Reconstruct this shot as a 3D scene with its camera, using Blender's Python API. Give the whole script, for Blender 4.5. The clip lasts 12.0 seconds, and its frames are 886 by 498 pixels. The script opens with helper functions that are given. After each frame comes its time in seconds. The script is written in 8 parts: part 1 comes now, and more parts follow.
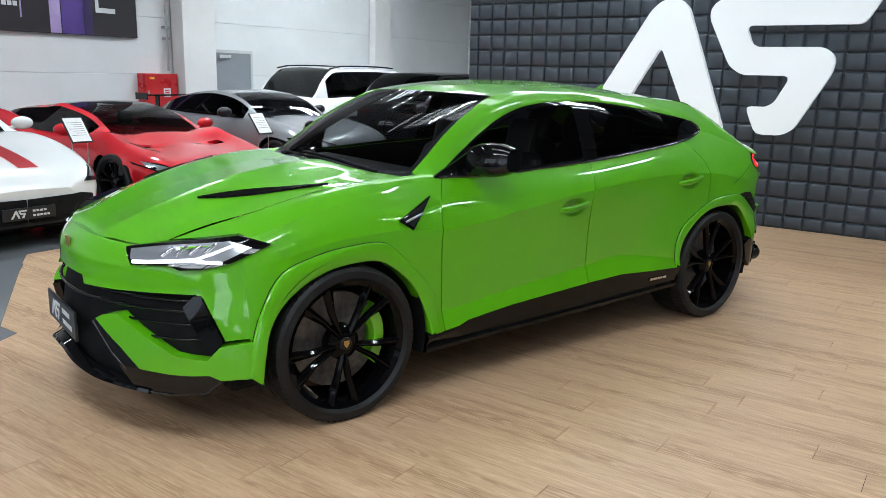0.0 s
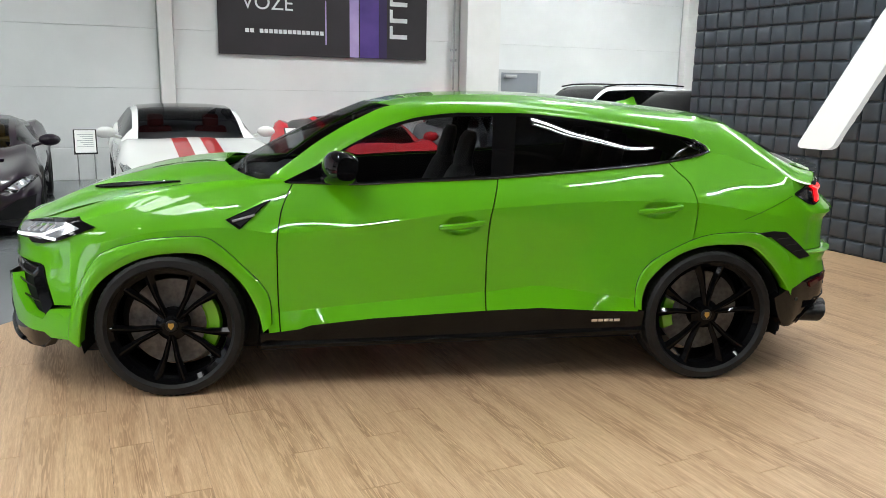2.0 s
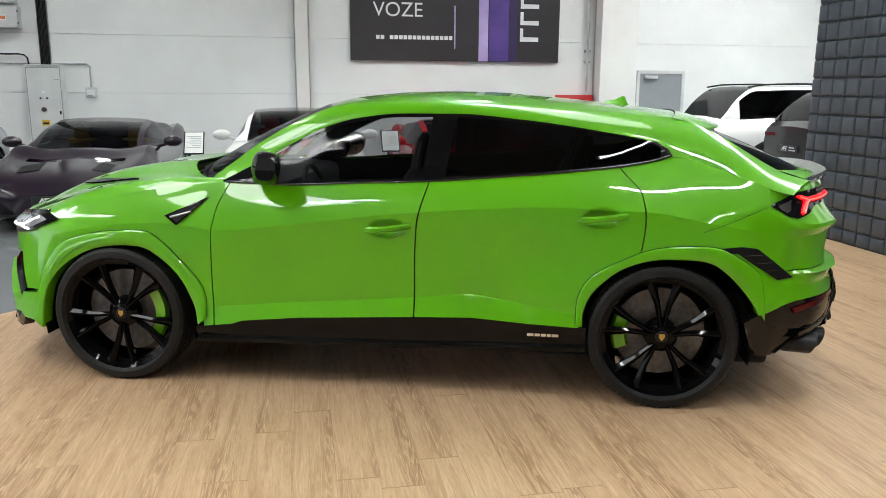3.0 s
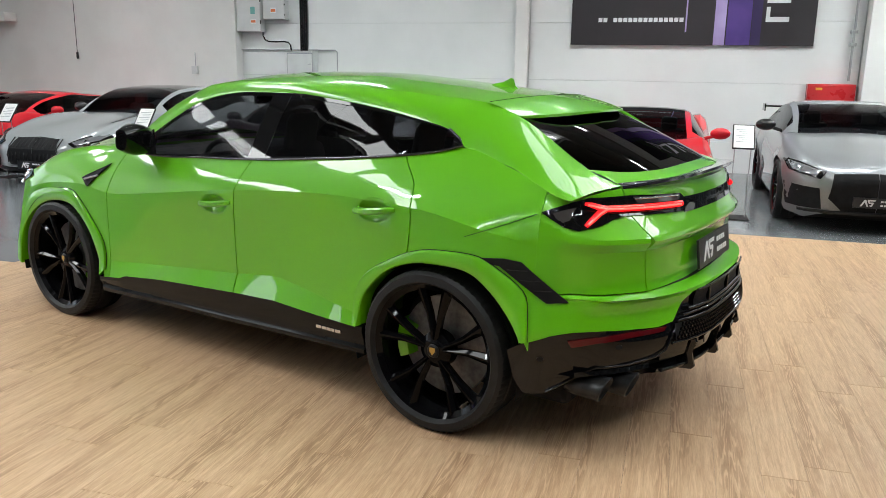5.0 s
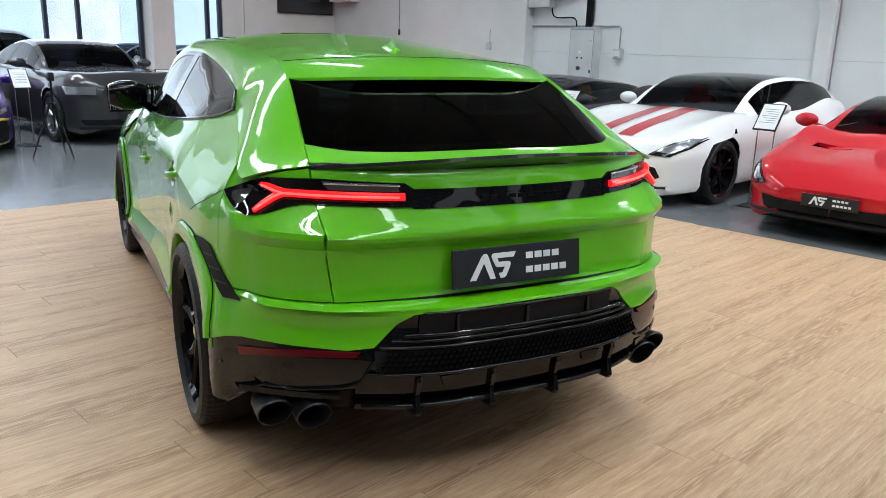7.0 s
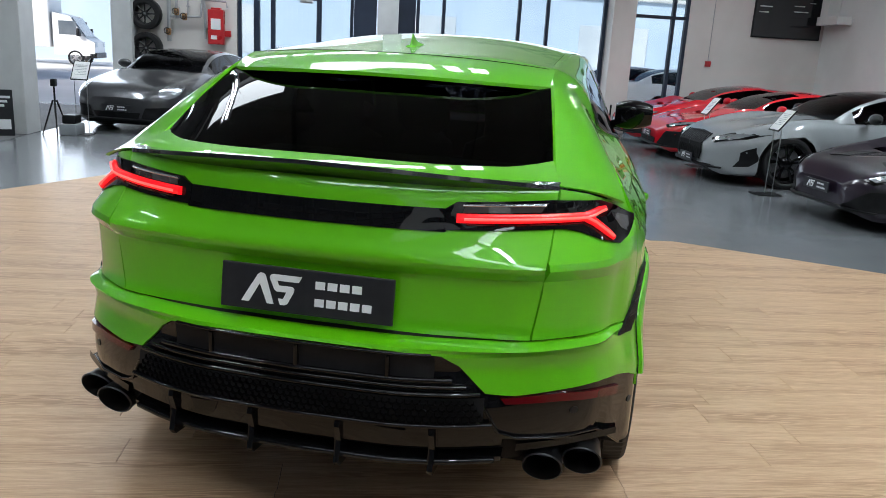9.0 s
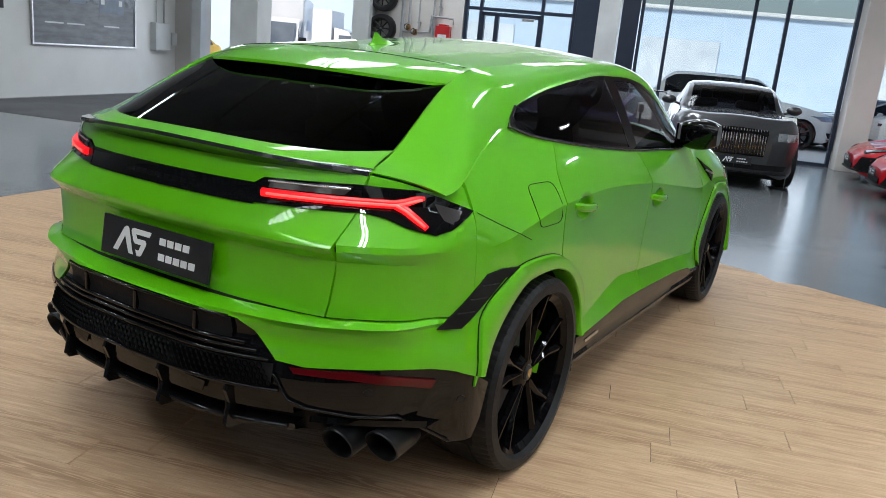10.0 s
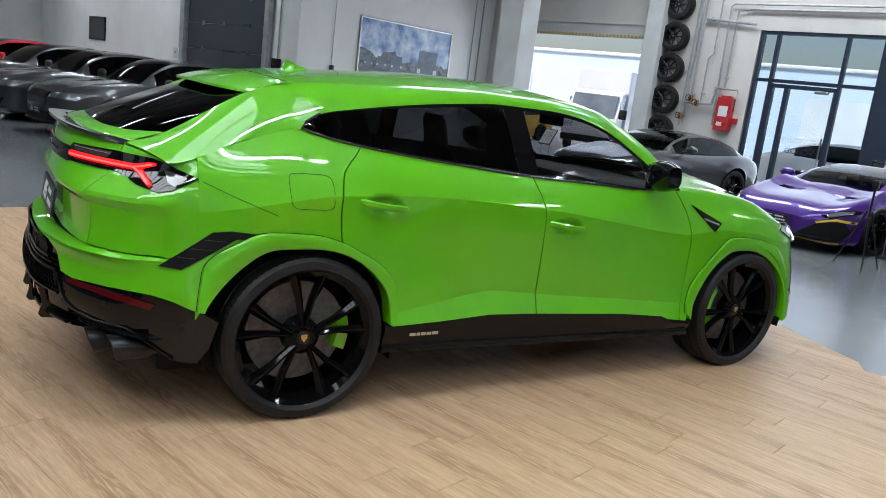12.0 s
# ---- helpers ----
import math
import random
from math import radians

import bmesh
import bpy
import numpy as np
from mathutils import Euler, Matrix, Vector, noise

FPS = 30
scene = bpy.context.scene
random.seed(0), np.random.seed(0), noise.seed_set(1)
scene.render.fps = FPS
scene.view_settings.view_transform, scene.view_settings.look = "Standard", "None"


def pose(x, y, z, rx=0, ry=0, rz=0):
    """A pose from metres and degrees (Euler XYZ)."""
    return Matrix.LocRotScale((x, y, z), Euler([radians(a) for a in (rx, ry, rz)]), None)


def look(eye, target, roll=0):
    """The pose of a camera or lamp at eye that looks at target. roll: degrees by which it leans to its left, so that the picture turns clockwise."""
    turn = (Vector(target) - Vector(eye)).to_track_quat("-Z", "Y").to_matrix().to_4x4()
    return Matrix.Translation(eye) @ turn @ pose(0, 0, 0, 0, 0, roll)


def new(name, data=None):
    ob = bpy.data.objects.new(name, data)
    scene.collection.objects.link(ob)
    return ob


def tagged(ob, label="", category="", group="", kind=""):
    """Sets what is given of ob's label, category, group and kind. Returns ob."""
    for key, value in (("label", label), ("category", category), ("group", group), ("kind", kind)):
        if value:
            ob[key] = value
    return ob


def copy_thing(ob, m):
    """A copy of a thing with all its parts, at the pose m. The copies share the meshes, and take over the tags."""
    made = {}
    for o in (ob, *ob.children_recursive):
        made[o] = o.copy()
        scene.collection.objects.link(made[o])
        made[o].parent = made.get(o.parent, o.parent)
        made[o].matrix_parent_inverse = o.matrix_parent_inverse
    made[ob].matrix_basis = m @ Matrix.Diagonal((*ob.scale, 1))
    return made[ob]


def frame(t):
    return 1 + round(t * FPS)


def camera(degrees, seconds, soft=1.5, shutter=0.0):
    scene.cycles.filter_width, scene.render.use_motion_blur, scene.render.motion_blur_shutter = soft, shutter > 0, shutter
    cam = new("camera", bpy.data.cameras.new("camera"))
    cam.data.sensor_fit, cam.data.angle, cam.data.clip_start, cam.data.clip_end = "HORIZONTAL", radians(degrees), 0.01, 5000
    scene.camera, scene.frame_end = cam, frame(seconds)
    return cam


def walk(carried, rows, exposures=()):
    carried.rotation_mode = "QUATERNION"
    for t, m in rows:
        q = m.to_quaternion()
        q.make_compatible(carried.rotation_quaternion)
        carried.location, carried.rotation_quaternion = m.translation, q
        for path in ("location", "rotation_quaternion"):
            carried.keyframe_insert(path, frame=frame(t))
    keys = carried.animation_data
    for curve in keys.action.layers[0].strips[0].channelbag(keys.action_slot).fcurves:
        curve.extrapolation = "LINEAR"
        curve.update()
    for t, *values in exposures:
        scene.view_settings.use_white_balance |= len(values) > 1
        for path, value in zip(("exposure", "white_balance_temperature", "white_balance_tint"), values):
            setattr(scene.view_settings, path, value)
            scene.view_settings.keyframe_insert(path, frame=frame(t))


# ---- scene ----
cam = camera(59.5, 12.0, 0.8)
PATH = [
    (0, (-3.35, -4.0, 1.67), (-2.135, -2.474, 1.229), 1.4),
    (0.5, (-2.748, -4.435, 1.669), (-1.745, -2.758, 1.24), 1.6),
    (1, (-2.084, -4.73, 1.672), (-1.314, -2.933, 1.25), 1.6),
    (1.5, (-1.372, -4.96, 1.668), (-0.84, -3.077, 1.253), 1.4),
    (2, (-0.641, -5.046, 1.661), (-0.363, -3.109, 1.251), 1.1),
    (2.5, (0.092, -5.076, 1.66), (0.114, -3.118, 1.252), 0.7),
    (3, (0.817, -4.953, 1.657), (0.587, -3.008, 1.251), 0.4),
    (3.2, (1.107, -4.902, 1.641), (0.781, -2.971, 1.236), 0.5),
    (4.8, (3.206, -3.937, 1.639), (2.197, -2.268, 1.198), 0.8),
    (5, (3.392, -3.765, 1.644), (2.32, -2.136, 1.199), 0.9),
    (5.5, (3.893, -3.258, 1.631), (2.651, -1.761, 1.167), 1.4),
    (6, (4.246, -2.636, 1.603), (2.835, -1.304, 1.119), 1.7),
    (6.5, (4.531, -2.052, 1.6), (2.957, -0.923, 1.099), 1.8),
    (7, (4.71, -1.456, 1.59), (2.991, -0.568, 1.083), 1.7),
    (7.2, (4.757, -1.241, 1.593), (2.988, -0.459, 1.085), 1.7),
    (8.8, (4.586, 0.549, 1.55), (2.662, 0.313, 1.058), 2.9),
    (9, (4.513, 0.795, 1.557), (2.611, 0.424, 1.062), 3.4),
    (9.5, (4.3, 1.417, 1.546), (2.49, 0.725, 1.049), 4.5),
    (10, (4.119, 2.062, 1.563), (2.446, 1.082, 1.072), 5.5),
    (10.5, (3.836, 2.675, 1.563), (2.32, 1.462, 1.082), 6.4),
    (11, (3.539, 3.269, 1.57), (2.185, 1.868, 1.118), 6.8),
    (11.5, (3.172, 3.757, 1.556), (1.988, 2.203, 1.13), 7.1),
    (12, (2.794, 4.12, 1.57), (1.754, 2.459, 1.167), 7.1),
]
walk(cam, [(t, look(eye, target, roll)) for t, eye, target, roll in PATH],
     [(0, 0.12, 6150, 10), (2.5, 0.33, 6750, 10), (5, 0.40, 6650, 10), (7, 0.20, 6150, 10), (9, -0.04, 6150, 10), (10.5, -0.04, 6300, 10), (12, 0.02, 6150, 10)])

# ---- world, sun, large lights ----
TURN = radians(16.9)                     # the hall stands turned to the green car
HALL = Matrix.Rotation(TURN, 4, "Z")

world = bpy.data.worlds.new("sky")
scene.world = world
world.use_nodes = True
wn = world.node_tree.nodes
sky = wn.new("ShaderNodeTexSky")
sky.sky_type = "NISHITA"
sky.sun_disc = False
sky.sun_elevation = radians(42)
sky.sun_rotation = radians(140)
sky.air_density, sky.dust_density = 1.0, 3.0
wn["Background"].inputs["Strength"].default_value = 0.15
world.node_tree.links.new(sky.outputs[0], wn["Background"].inputs["Color"])

sun = new("sun", bpy.data.lights.new("sun", "SUN"))
sun.data.energy, sun.data.angle, sun.data.color = 5.0, radians(10), (1.0, 0.96, 0.9)
sun.matrix_world = HALL @ look((18, -24, 26), (-20, 0, 0))


def strip_lamp(name, u, v, z, length, width, watts, along="u", color=(1, 1, 1), aim=None):
    """An area lamp in the hall's plan that shines down, or towards aim."""
    lamp = new(name, bpy.data.lights.new(name, "AREA"))
    d = lamp.data
    d.shape, d.size, d.size_y, d.energy, d.color = "RECTANGLE", length, width, watts, color
    if aim is None:
        m = Matrix.Translation((u, v, z)) @ Matrix.Rotation(0 if along == "u" else radians(90), 4, "Z")
    else:
        m = look((u, v, z), aim)
    lamp.matrix_world = HALL @ m
    d.spread = radians(168)
    return lamp


# ---- materials ----
def material(name, color, rough=0.5, metal=0.0, coat=0.0, coat_rough=0.03, spec=0.5, coat_ior=1.5):
    m = bpy.data.materials.new(name)
    m.use_nodes = True
    b = m.node_tree.nodes["Principled BSDF"]
    b.inputs["Base Color"].default_value = (*color, 1)
    b.inputs["Roughness"].default_value = rough
    b.inputs["Metallic"].default_value = metal
    b.inputs["Coat Weight"].default_value = coat
    b.inputs["Coat Roughness"].default_value = coat_rough
    b.inputs["Specular IOR Level"].default_value = spec
    b.inputs["Coat IOR"].default_value = coat_ior
    m.diffuse_color = (*color, 1)
    return m


def node(m, kind, **values):
    n = m.node_tree.nodes.new(kind)
    for key, value in values.items():
        if key in n.inputs:
            n.inputs[key].default_value = value
    return n


def link(m, a, out, b, into):
    m.node_tree.links.new(a.outputs[out], b.inputs[into])


def shader(m):
    return m.node_tree.nodes["Principled BSDF"]


def texture(m, scale, detail=4.0, stretch=(1, 1, 1), rough=0.55, space="Object"):
    """A noise in metres, stretched, as (node)."""
    at = node(m, "ShaderNodeTexCoord")
    mp = node(m, "ShaderNodeMapping", Scale=stretch)
    link(m, at, space, mp, "Vector")
    n = node(m, "ShaderNodeTexNoise", Scale=scale, Detail=detail, Roughness=rough)
    link(m, mp, "Vector", n, "Vector")
    return n


def ramp(m, source, low, high, a=0.35, b=0.65, out="Fac"):
    r = node(m, "ShaderNodeValToRGB")
    r.color_ramp.elements[0].position, r.color_ramp.elements[1].position = a, b
    r.color_ramp.elements[0].color, r.color_ramp.elements[1].color = (*low, 1), (*high, 1)
    link(m, source, out, r, "Fac")
    return r


def mottled(name, low, high, scale, rough=0.5, grain=120.0, bump=0.05, stretch=(1, 1, 1), metal=0.0, coat=0.0,
            rough_var=0.12, spec=0.5, space="Object"):
    """A surface with broad stains and fine grain."""
    m = material(name, [(x + y) / 2 for x, y in zip(low, high)], rough, metal, coat, spec=spec)
    b = shader(m)
    broad = texture(m, scale, 5, stretch, space=space)
    link(m, ramp(m, broad, low, high), "Color", b, "Base Color")
    fine = texture(m, grain, 3, stretch, space=space)
    if rough_var:
        r = node(m, "ShaderNodeMapRange")
        r.inputs["To Min"].default_value, r.inputs["To Max"].default_value = max(0.02, rough - rough_var), rough + rough_var
        link(m, broad, "Fac", r, "Value")
        link(m, r, "Result", b, "Roughness")
    if bump:
        bp = node(m, "ShaderNodeBump", Strength=bump, Distance=0.01)
        link(m, fine, "Fac", bp, "Height")
        link(m, bp, "Normal", b, "Normal")
    return m


def paint(name, color, flake=0.25, rough=0.32, metal=0.25):
    """Car paint: a coloured base with fine flakes under clear lacquer with a faint orange peel."""
    m = material(name, color, rough, metal, 1.0, 0.01, 0.2)
    b = shader(m)
    at = node(m, "ShaderNodeTexCoord")
    v = node(m, "ShaderNodeTexVoronoi", Scale=900.0)
    link(m, at, "Object", v, "Vector")
    dark = [x * (1 - flake * 0.5) for x in color]
    light = [min(1, x * (1 + flake)) for x in color]
    link(m, ramp(m, v, dark, light, 0.2, 0.8, "Color"), "Color", b, "Base Color")
    n = node(m, "ShaderNodeTexNoise", Scale=28.0, Detail=1.0)
    link(m, at, "Object", n, "Vector")
    bp = node(m, "ShaderNodeBump", Strength=0.012, Distance=0.004)
    link(m, n, "Fac", bp, "Height")
    link(m, bp, "Normal", b, "Coat Normal")
    return m


def glass(name, tint, ior=1.5, rough=0.0, edge=0.9):
    """A thin pane: tinted see-through with the gloss of glass."""
    m = bpy.data.materials.new(name)
    m.use_nodes = True
    nt = m.node_tree
    nt.nodes.remove(nt.nodes["Principled BSDF"])
    see = node(m, "ShaderNodeBsdfTransparent", Color=(*tint, 1))
    shine = node(m, "ShaderNodeBsdfGlossy", Roughness=rough)
    f = node(m, "ShaderNodeLayerWeight", Blend=0.5)
    fifth = node(m, "ShaderNodeMath")
    fifth.operation, fifth.inputs[1].default_value = "POWER", 5.0
    link(m, f, "Facing", fifth, 0)
    base = ((ior - 1) / (ior + 1)) ** 2
    gloss = node(m, "ShaderNodeMapRange")
    gloss.inputs["To Min"].default_value, gloss.inputs["To Max"].default_value = base, edge
    link(m, fifth, "Value", gloss, "Value")
    mix = node(m, "ShaderNodeMixShader")
    link(m, gloss, "Result", mix, 0)
    nt.links.new(see.outputs[0], mix.inputs[1])
    nt.links.new(shine.outputs[0], mix.inputs[2])
    nt.links.new(mix.outputs[0], nt.nodes["Material Output"].inputs["Surface"])
    m.diffuse_color = (*tint, 0.4)
    return m


def glowing(name, color, strength, base=None):
    m = material(name, base or color, 0.25)
    b = shader(m)
    b.inputs["Emission Color"].default_value = (*color, 1)
    b.inputs["Emission Strength"].default_value = strength
    return m


GREEN = paint("green_lacquer", (0.106, 0.425, 0.001), 0.14, 0.40, 0.0)
GLOSS_BLACK = material("gloss_black", (0.004, 0.004, 0.0045), 0.12, 0, 1.0, 0.02, 0.0, 1.42)
RIM_BLACK = material("rim_black", (0.0025, 0.0025, 0.003), 0.2, 0, 0.8, 0.05, 0.0, 1.27)
SILL_BLACK = mottled("sill_black", (0.003, 0.003, 0.0033), (0.005, 0.005, 0.0055), 6, 0.22, 220, 0.02, coat=0.25, spec=0.1)
SATIN_BLACK = mottled("satin_black", (0.006, 0.006, 0.007), (0.010, 0.010, 0.011), 9, 0.38, 200, 0.05, spec=0.3)
MATT_BLACK = mottled("matt_black", (0.006, 0.006, 0.007), (0.011, 0.011, 0.012), 12, 0.62, 260, 0.15, spec=0.15)
RUBBER = mottled("tyre_rubber", (0.009, 0.009, 0.0095), (0.015, 0.015, 0.016), 14, 0.5, 220, 0.2, spec=0.25)
CARBON = mottled("carbon", (0.008, 0.008, 0.009), (0.02, 0.02, 0.022), 60, 0.2, 160, 0.03, coat=1.0)
CHROME = material("chrome", (0.72, 0.73, 0.75), 0.09, 1.0)
STEEL = mottled("brushed_steel", (0.36, 0.36, 0.37), (0.5, 0.5, 0.51), 20, 0.33, 180, 0.05, metal=1.0)
DISC = mottled("brake_disc", (0.10, 0.10, 0.105), (0.17, 0.17, 0.175), 30, 0.4, 160, 0.08, metal=0.6)
CALIPER = material("caliper_green", (0.15, 0.5, 0.01), 0.25, 0, 1.0)
PRIVACY = glass("privacy_glass", (0.035, 0.036, 0.042), 1.52)
TINTED = glass("tinted_glass", (0.30, 0.31, 0.33), 1.36)
CLEAR = glass("clear_glass", (0.86, 0.9, 0.91), 1.45)
LENS = glass("lamp_lens", (0.8, 0.82, 0.85), 1.5)
RED_LED = glowing("red_light_guide", (1.0, 0.008, 0.014), 1.05, (0.3, 0.004, 0.005))
LED_CORE = glowing("light_guide_core", (1.0, 0.10, 0.08), 1.3, (0.6, 0.05, 0.05))
RED_LENS = material("red_lens", (0.075, 0.002, 0.004), 0.15, 0, 0.6, 0.03, 0.1)
WHITE_LED = glowing("white_light_guide", (0.9, 0.95, 1.0), 0.9, (0.8, 0.8, 0.8))
SILVER = material("lamp_silver", (0.6, 0.62, 0.66), 0.18, 0.9)
CABIN = mottled("cabin_leather", (0.012, 0.012, 0.013), (0.022, 0.021, 0.022), 10, 0.5, 150, 0.1)
TAN = mottled("tan_leather", (0.42, 0.27, 0.05), (0.5, 0.33, 0.07), 10, 0.5, 150, 0.1)
RED_HIDE = mottled("red_leather", (0.16, 0.015, 0.015), (0.22, 0.02, 0.02), 10, 0.5, 150, 0.1)
GOLD = material("badge_gold", (0.55, 0.36, 0.10), 0.3, 0.8)
PLATE_BLACK = mottled("plate_black", (0.012, 0.013, 0.016), (0.018, 0.019, 0.023), 20, 0.35, 300, 0.05)
PLATE_WHITE = material("plate_white", (0.72, 0.73, 0.74), 0.45)
PAPER = material("paper", (0.8, 0.8, 0.79), 0.6)

# ---- helpers for meshes ----
def part(name, bm, mat, parent=None, label="", sharp=28.0, matrix=None):
    """Links a bmesh as one mesh object, under a thing or a part."""
    bm.normal_update()
    for f in bm.faces:
        f.smooth = True
    lim = radians(sharp)
    for e in bm.edges:
        if len(e.link_faces) == 2:
            turn, areas = e.calc_face_angle(0), sorted(f.calc_area() for f in e.link_faces)
            # a wide flat face keeps its own shading beside a narrow rounded edge
            if turn > lim or (turn > 0.15 and areas[1] > 14 * areas[0]):
                e.smooth = False
    me = bpy.data.meshes.new(name)
    bm.to_mesh(me)
    bm.free()
    for x in (mat if isinstance(mat, (list, tuple)) else [mat]):
        me.materials.append(x)
    ob = new(name, me)
    if parent is not None:
        ob.parent = parent
    if matrix is not None:
        ob.matrix_basis = matrix
    if label:
        ob["label"] = label
    return ob


def thing(name, label, category, group="", kind="", m=None):
    """An Empty at the base of a thing, which parents its parts."""
    ob = tagged(new(name), label, category, group, kind)
    if m is not None:
        ob.matrix_basis = m
    return ob


def again(ob, name, m, parent):
    """The same mesh once more as a part."""
    c = new(name, ob.data)
    c.parent = parent
    c.matrix_basis = m
    return c


def box(bm, x0, x1, y0, y1, z0, z1, bevel=0.0, mat=0, m=None):
    r = bmesh.ops.create_cube(bm, size=1.0)
    vs = r["verts"]
    for v in vs:
        v.co = Vector(((x0 + x1) / 2 + v.co.x * (x1 - x0), (y0 + y1) / 2 + v.co.y * (y1 - y0), (z0 + z1) / 2 + v.co.z * (z1 - z0)))
    fs = {f for v in vs for f in v.link_faces}
    for f in fs:
        f.material_index = mat
    if bevel:
        es = list({e for v in vs for e in v.link_edges})
        out = bmesh.ops.bevel(bm, geom=es, offset=bevel, segments=2, affect="EDGES", profile=0.5)
        vs = list({v for f in out["faces"] for v in f.verts} | {v for v in vs if v.is_valid})
        for f in out["faces"]:
            f.material_index = mat
    if m is not None:
        bmesh.ops.transform(bm, matrix=m, verts=[v for v in vs if v.is_valid])
    return vs


def boxed(*a, **k):
    bm = bmesh.new()
    box(bm, *a, **k)
    return bm


def tube(bm, points, radius, n=14, mat=0, caps=True):
    """A round bar along points."""
    pts = [Vector(p) for p in points]
    rings = []
    for i, p in enumerate(pts):
        d = (pts[min(i + 1, len(pts) - 1)] - pts[max(i - 1, 0)]).normalized()
        a = d.orthogonal().normalized() if abs(d.z) > 0.9 else d.cross(Vector((0, 0, 1))).normalized()
        b = d.cross(a)
        r = radius[i] if isinstance(radius, (list, tuple)) else radius
        rings.append([bm.verts.new(p + r * (math.cos(q) * a + math.sin(q) * b)) for q in (2 * math.pi * k / n for k in range(n))])
    for r, s in zip(rings, rings[1:]):
        for k in range(n):
            f = bm.faces.new((r[k], r[(k + 1) % n], s[(k + 1) % n], s[k]))
            f.material_index = mat
    if caps:
        bm.faces.new(rings[0][::-1]).material_index = mat
        bm.faces.new(rings[-1]).material_index = mat


def grid(bm, rows, mat=0, flip=False, close=False):
    """Faces between rows of points; equal neighbours fall together later."""
    vs = [[bm.verts.new(p) for p in r] for r in rows]
    for i in range(len(vs) - 1):
        n = len(vs[i])
        for j in range(n if close else n - 1):
            q = (vs[i][j], vs[i][(j + 1) % n], vs[i + 1][(j + 1) % n], vs[i + 1][j])
            q = q[::-1] if flip else q
            f = bm.faces.new(q)
            f.material_index = mat
    return vs


def weld(bm, d=0.0006):
    bmesh.ops.remove_doubles(bm, verts=bm.verts[:], dist=d)
    return bm


def mirrored(bm):
    """Adds the mirror image across y = 0."""
    g = bmesh.ops.duplicate(bm, geom=bm.verts[:] + bm.edges[:] + bm.faces[:])["geom"]
    for e in g:
        if isinstance(e, bmesh.types.BMVert):
            e.co.y = -e.co.y
    bmesh.ops.reverse_faces(bm, faces=[e for e in g if isinstance(e, bmesh.types.BMFace)])
    weld(bm)
    return bm


def prism(bm, outline, depth, m=None, mat=0, bevel=0.0):
    """A flat outline (x, y) raised by depth along z."""
    top = [bm.verts.new((x, y, depth)) for x, y in outline]
    low = [bm.verts.new((x, y, 0)) for x, y in outline]
    f = bm.faces.new(top)
    f.material_index = mat
    bm.faces.new(low[::-1]).material_index = mat
    n = len(top)
    for i in range(n):
        bm.faces.new((low[i], low[(i + 1) % n], top[(i + 1) % n], top[i])).material_index = mat
    vs = top + low
    if bevel:
        bmesh.ops.bevel(bm, geom=[e for e in f.edges], offset=bevel, segments=2, affect="EDGES", profile=0.5)
        vs = bm.verts[:]
    if m is not None:
        bmesh.ops.transform(bm, matrix=m, verts=vs)


def curve(*keys):
    """A smooth function through (x, value) keys, without overshoot."""
    xs = np.array([k[0] for k in keys], float)
    ys = np.array([k[1] for k in keys], float)
    h, d = np.diff(xs), np.diff(ys) / np.diff(xs)
    s = np.zeros(len(xs))
    for i in range(1, len(xs) - 1):
        if d[i - 1] * d[i] > 0:
            w1, w2 = 2 * h[i] + h[i - 1], h[i] + 2 * h[i - 1]
            s[i] = (w1 + w2) / (w1 / d[i - 1] + w2 / d[i])
    s[0], s[-1] = d[0], d[-1]

    def f(x):
        x = min(max(x, xs[0]), xs[-1])
        i = min(max(int(np.searchsorted(xs, x)) - 1, 0), len(h) - 1)
        t = (x - xs[i]) / h[i]
        a, b, c, e = 2 * t**3 - 3 * t**2 + 1, t**3 - 2 * t**2 + t, -2 * t**3 + 3 * t**2, t**3 - t**2
        return float(a * ys[i] + b * h[i] * s[i] + c * ys[i + 1] + e * h[i] * s[i + 1])
    return f


def straight(*keys):
    """A function of straight runs between (x, value) keys."""
    xs, ys = [k[0] for k in keys], [k[1] for k in keys]
    return lambda x: float(np.interp(x, xs, ys))


def spread(a, b, n):
    return [a + (b - a) * i / (n - 1) for i in range(n)]


def lettering(name, text, size, m, mat, parent=None, depth=0.002, align="CENTER", label=""):
    """Words in the built-in font, as a mesh."""
    c = bpy.data.curves.new(name, "FONT")
    c.body, c.size, c.extrude, c.align_x, c.align_y = text, size, depth, align, "CENTER"
    t = bpy.data.objects.new(name, c)
    scene.collection.objects.link(t)
    dg = bpy.context.evaluated_depsgraph_get()
    me = bpy.data.meshes.new_from_object(t.evaluated_get(dg))
    bpy.data.objects.remove(t)
    me.materials.clear()
    me.materials.append(mat)
    ob = new(name, me)
    ob.matrix_basis = m
    if parent is not None:
        ob.parent = parent
    if label:
        ob["label"] = label
    return ob


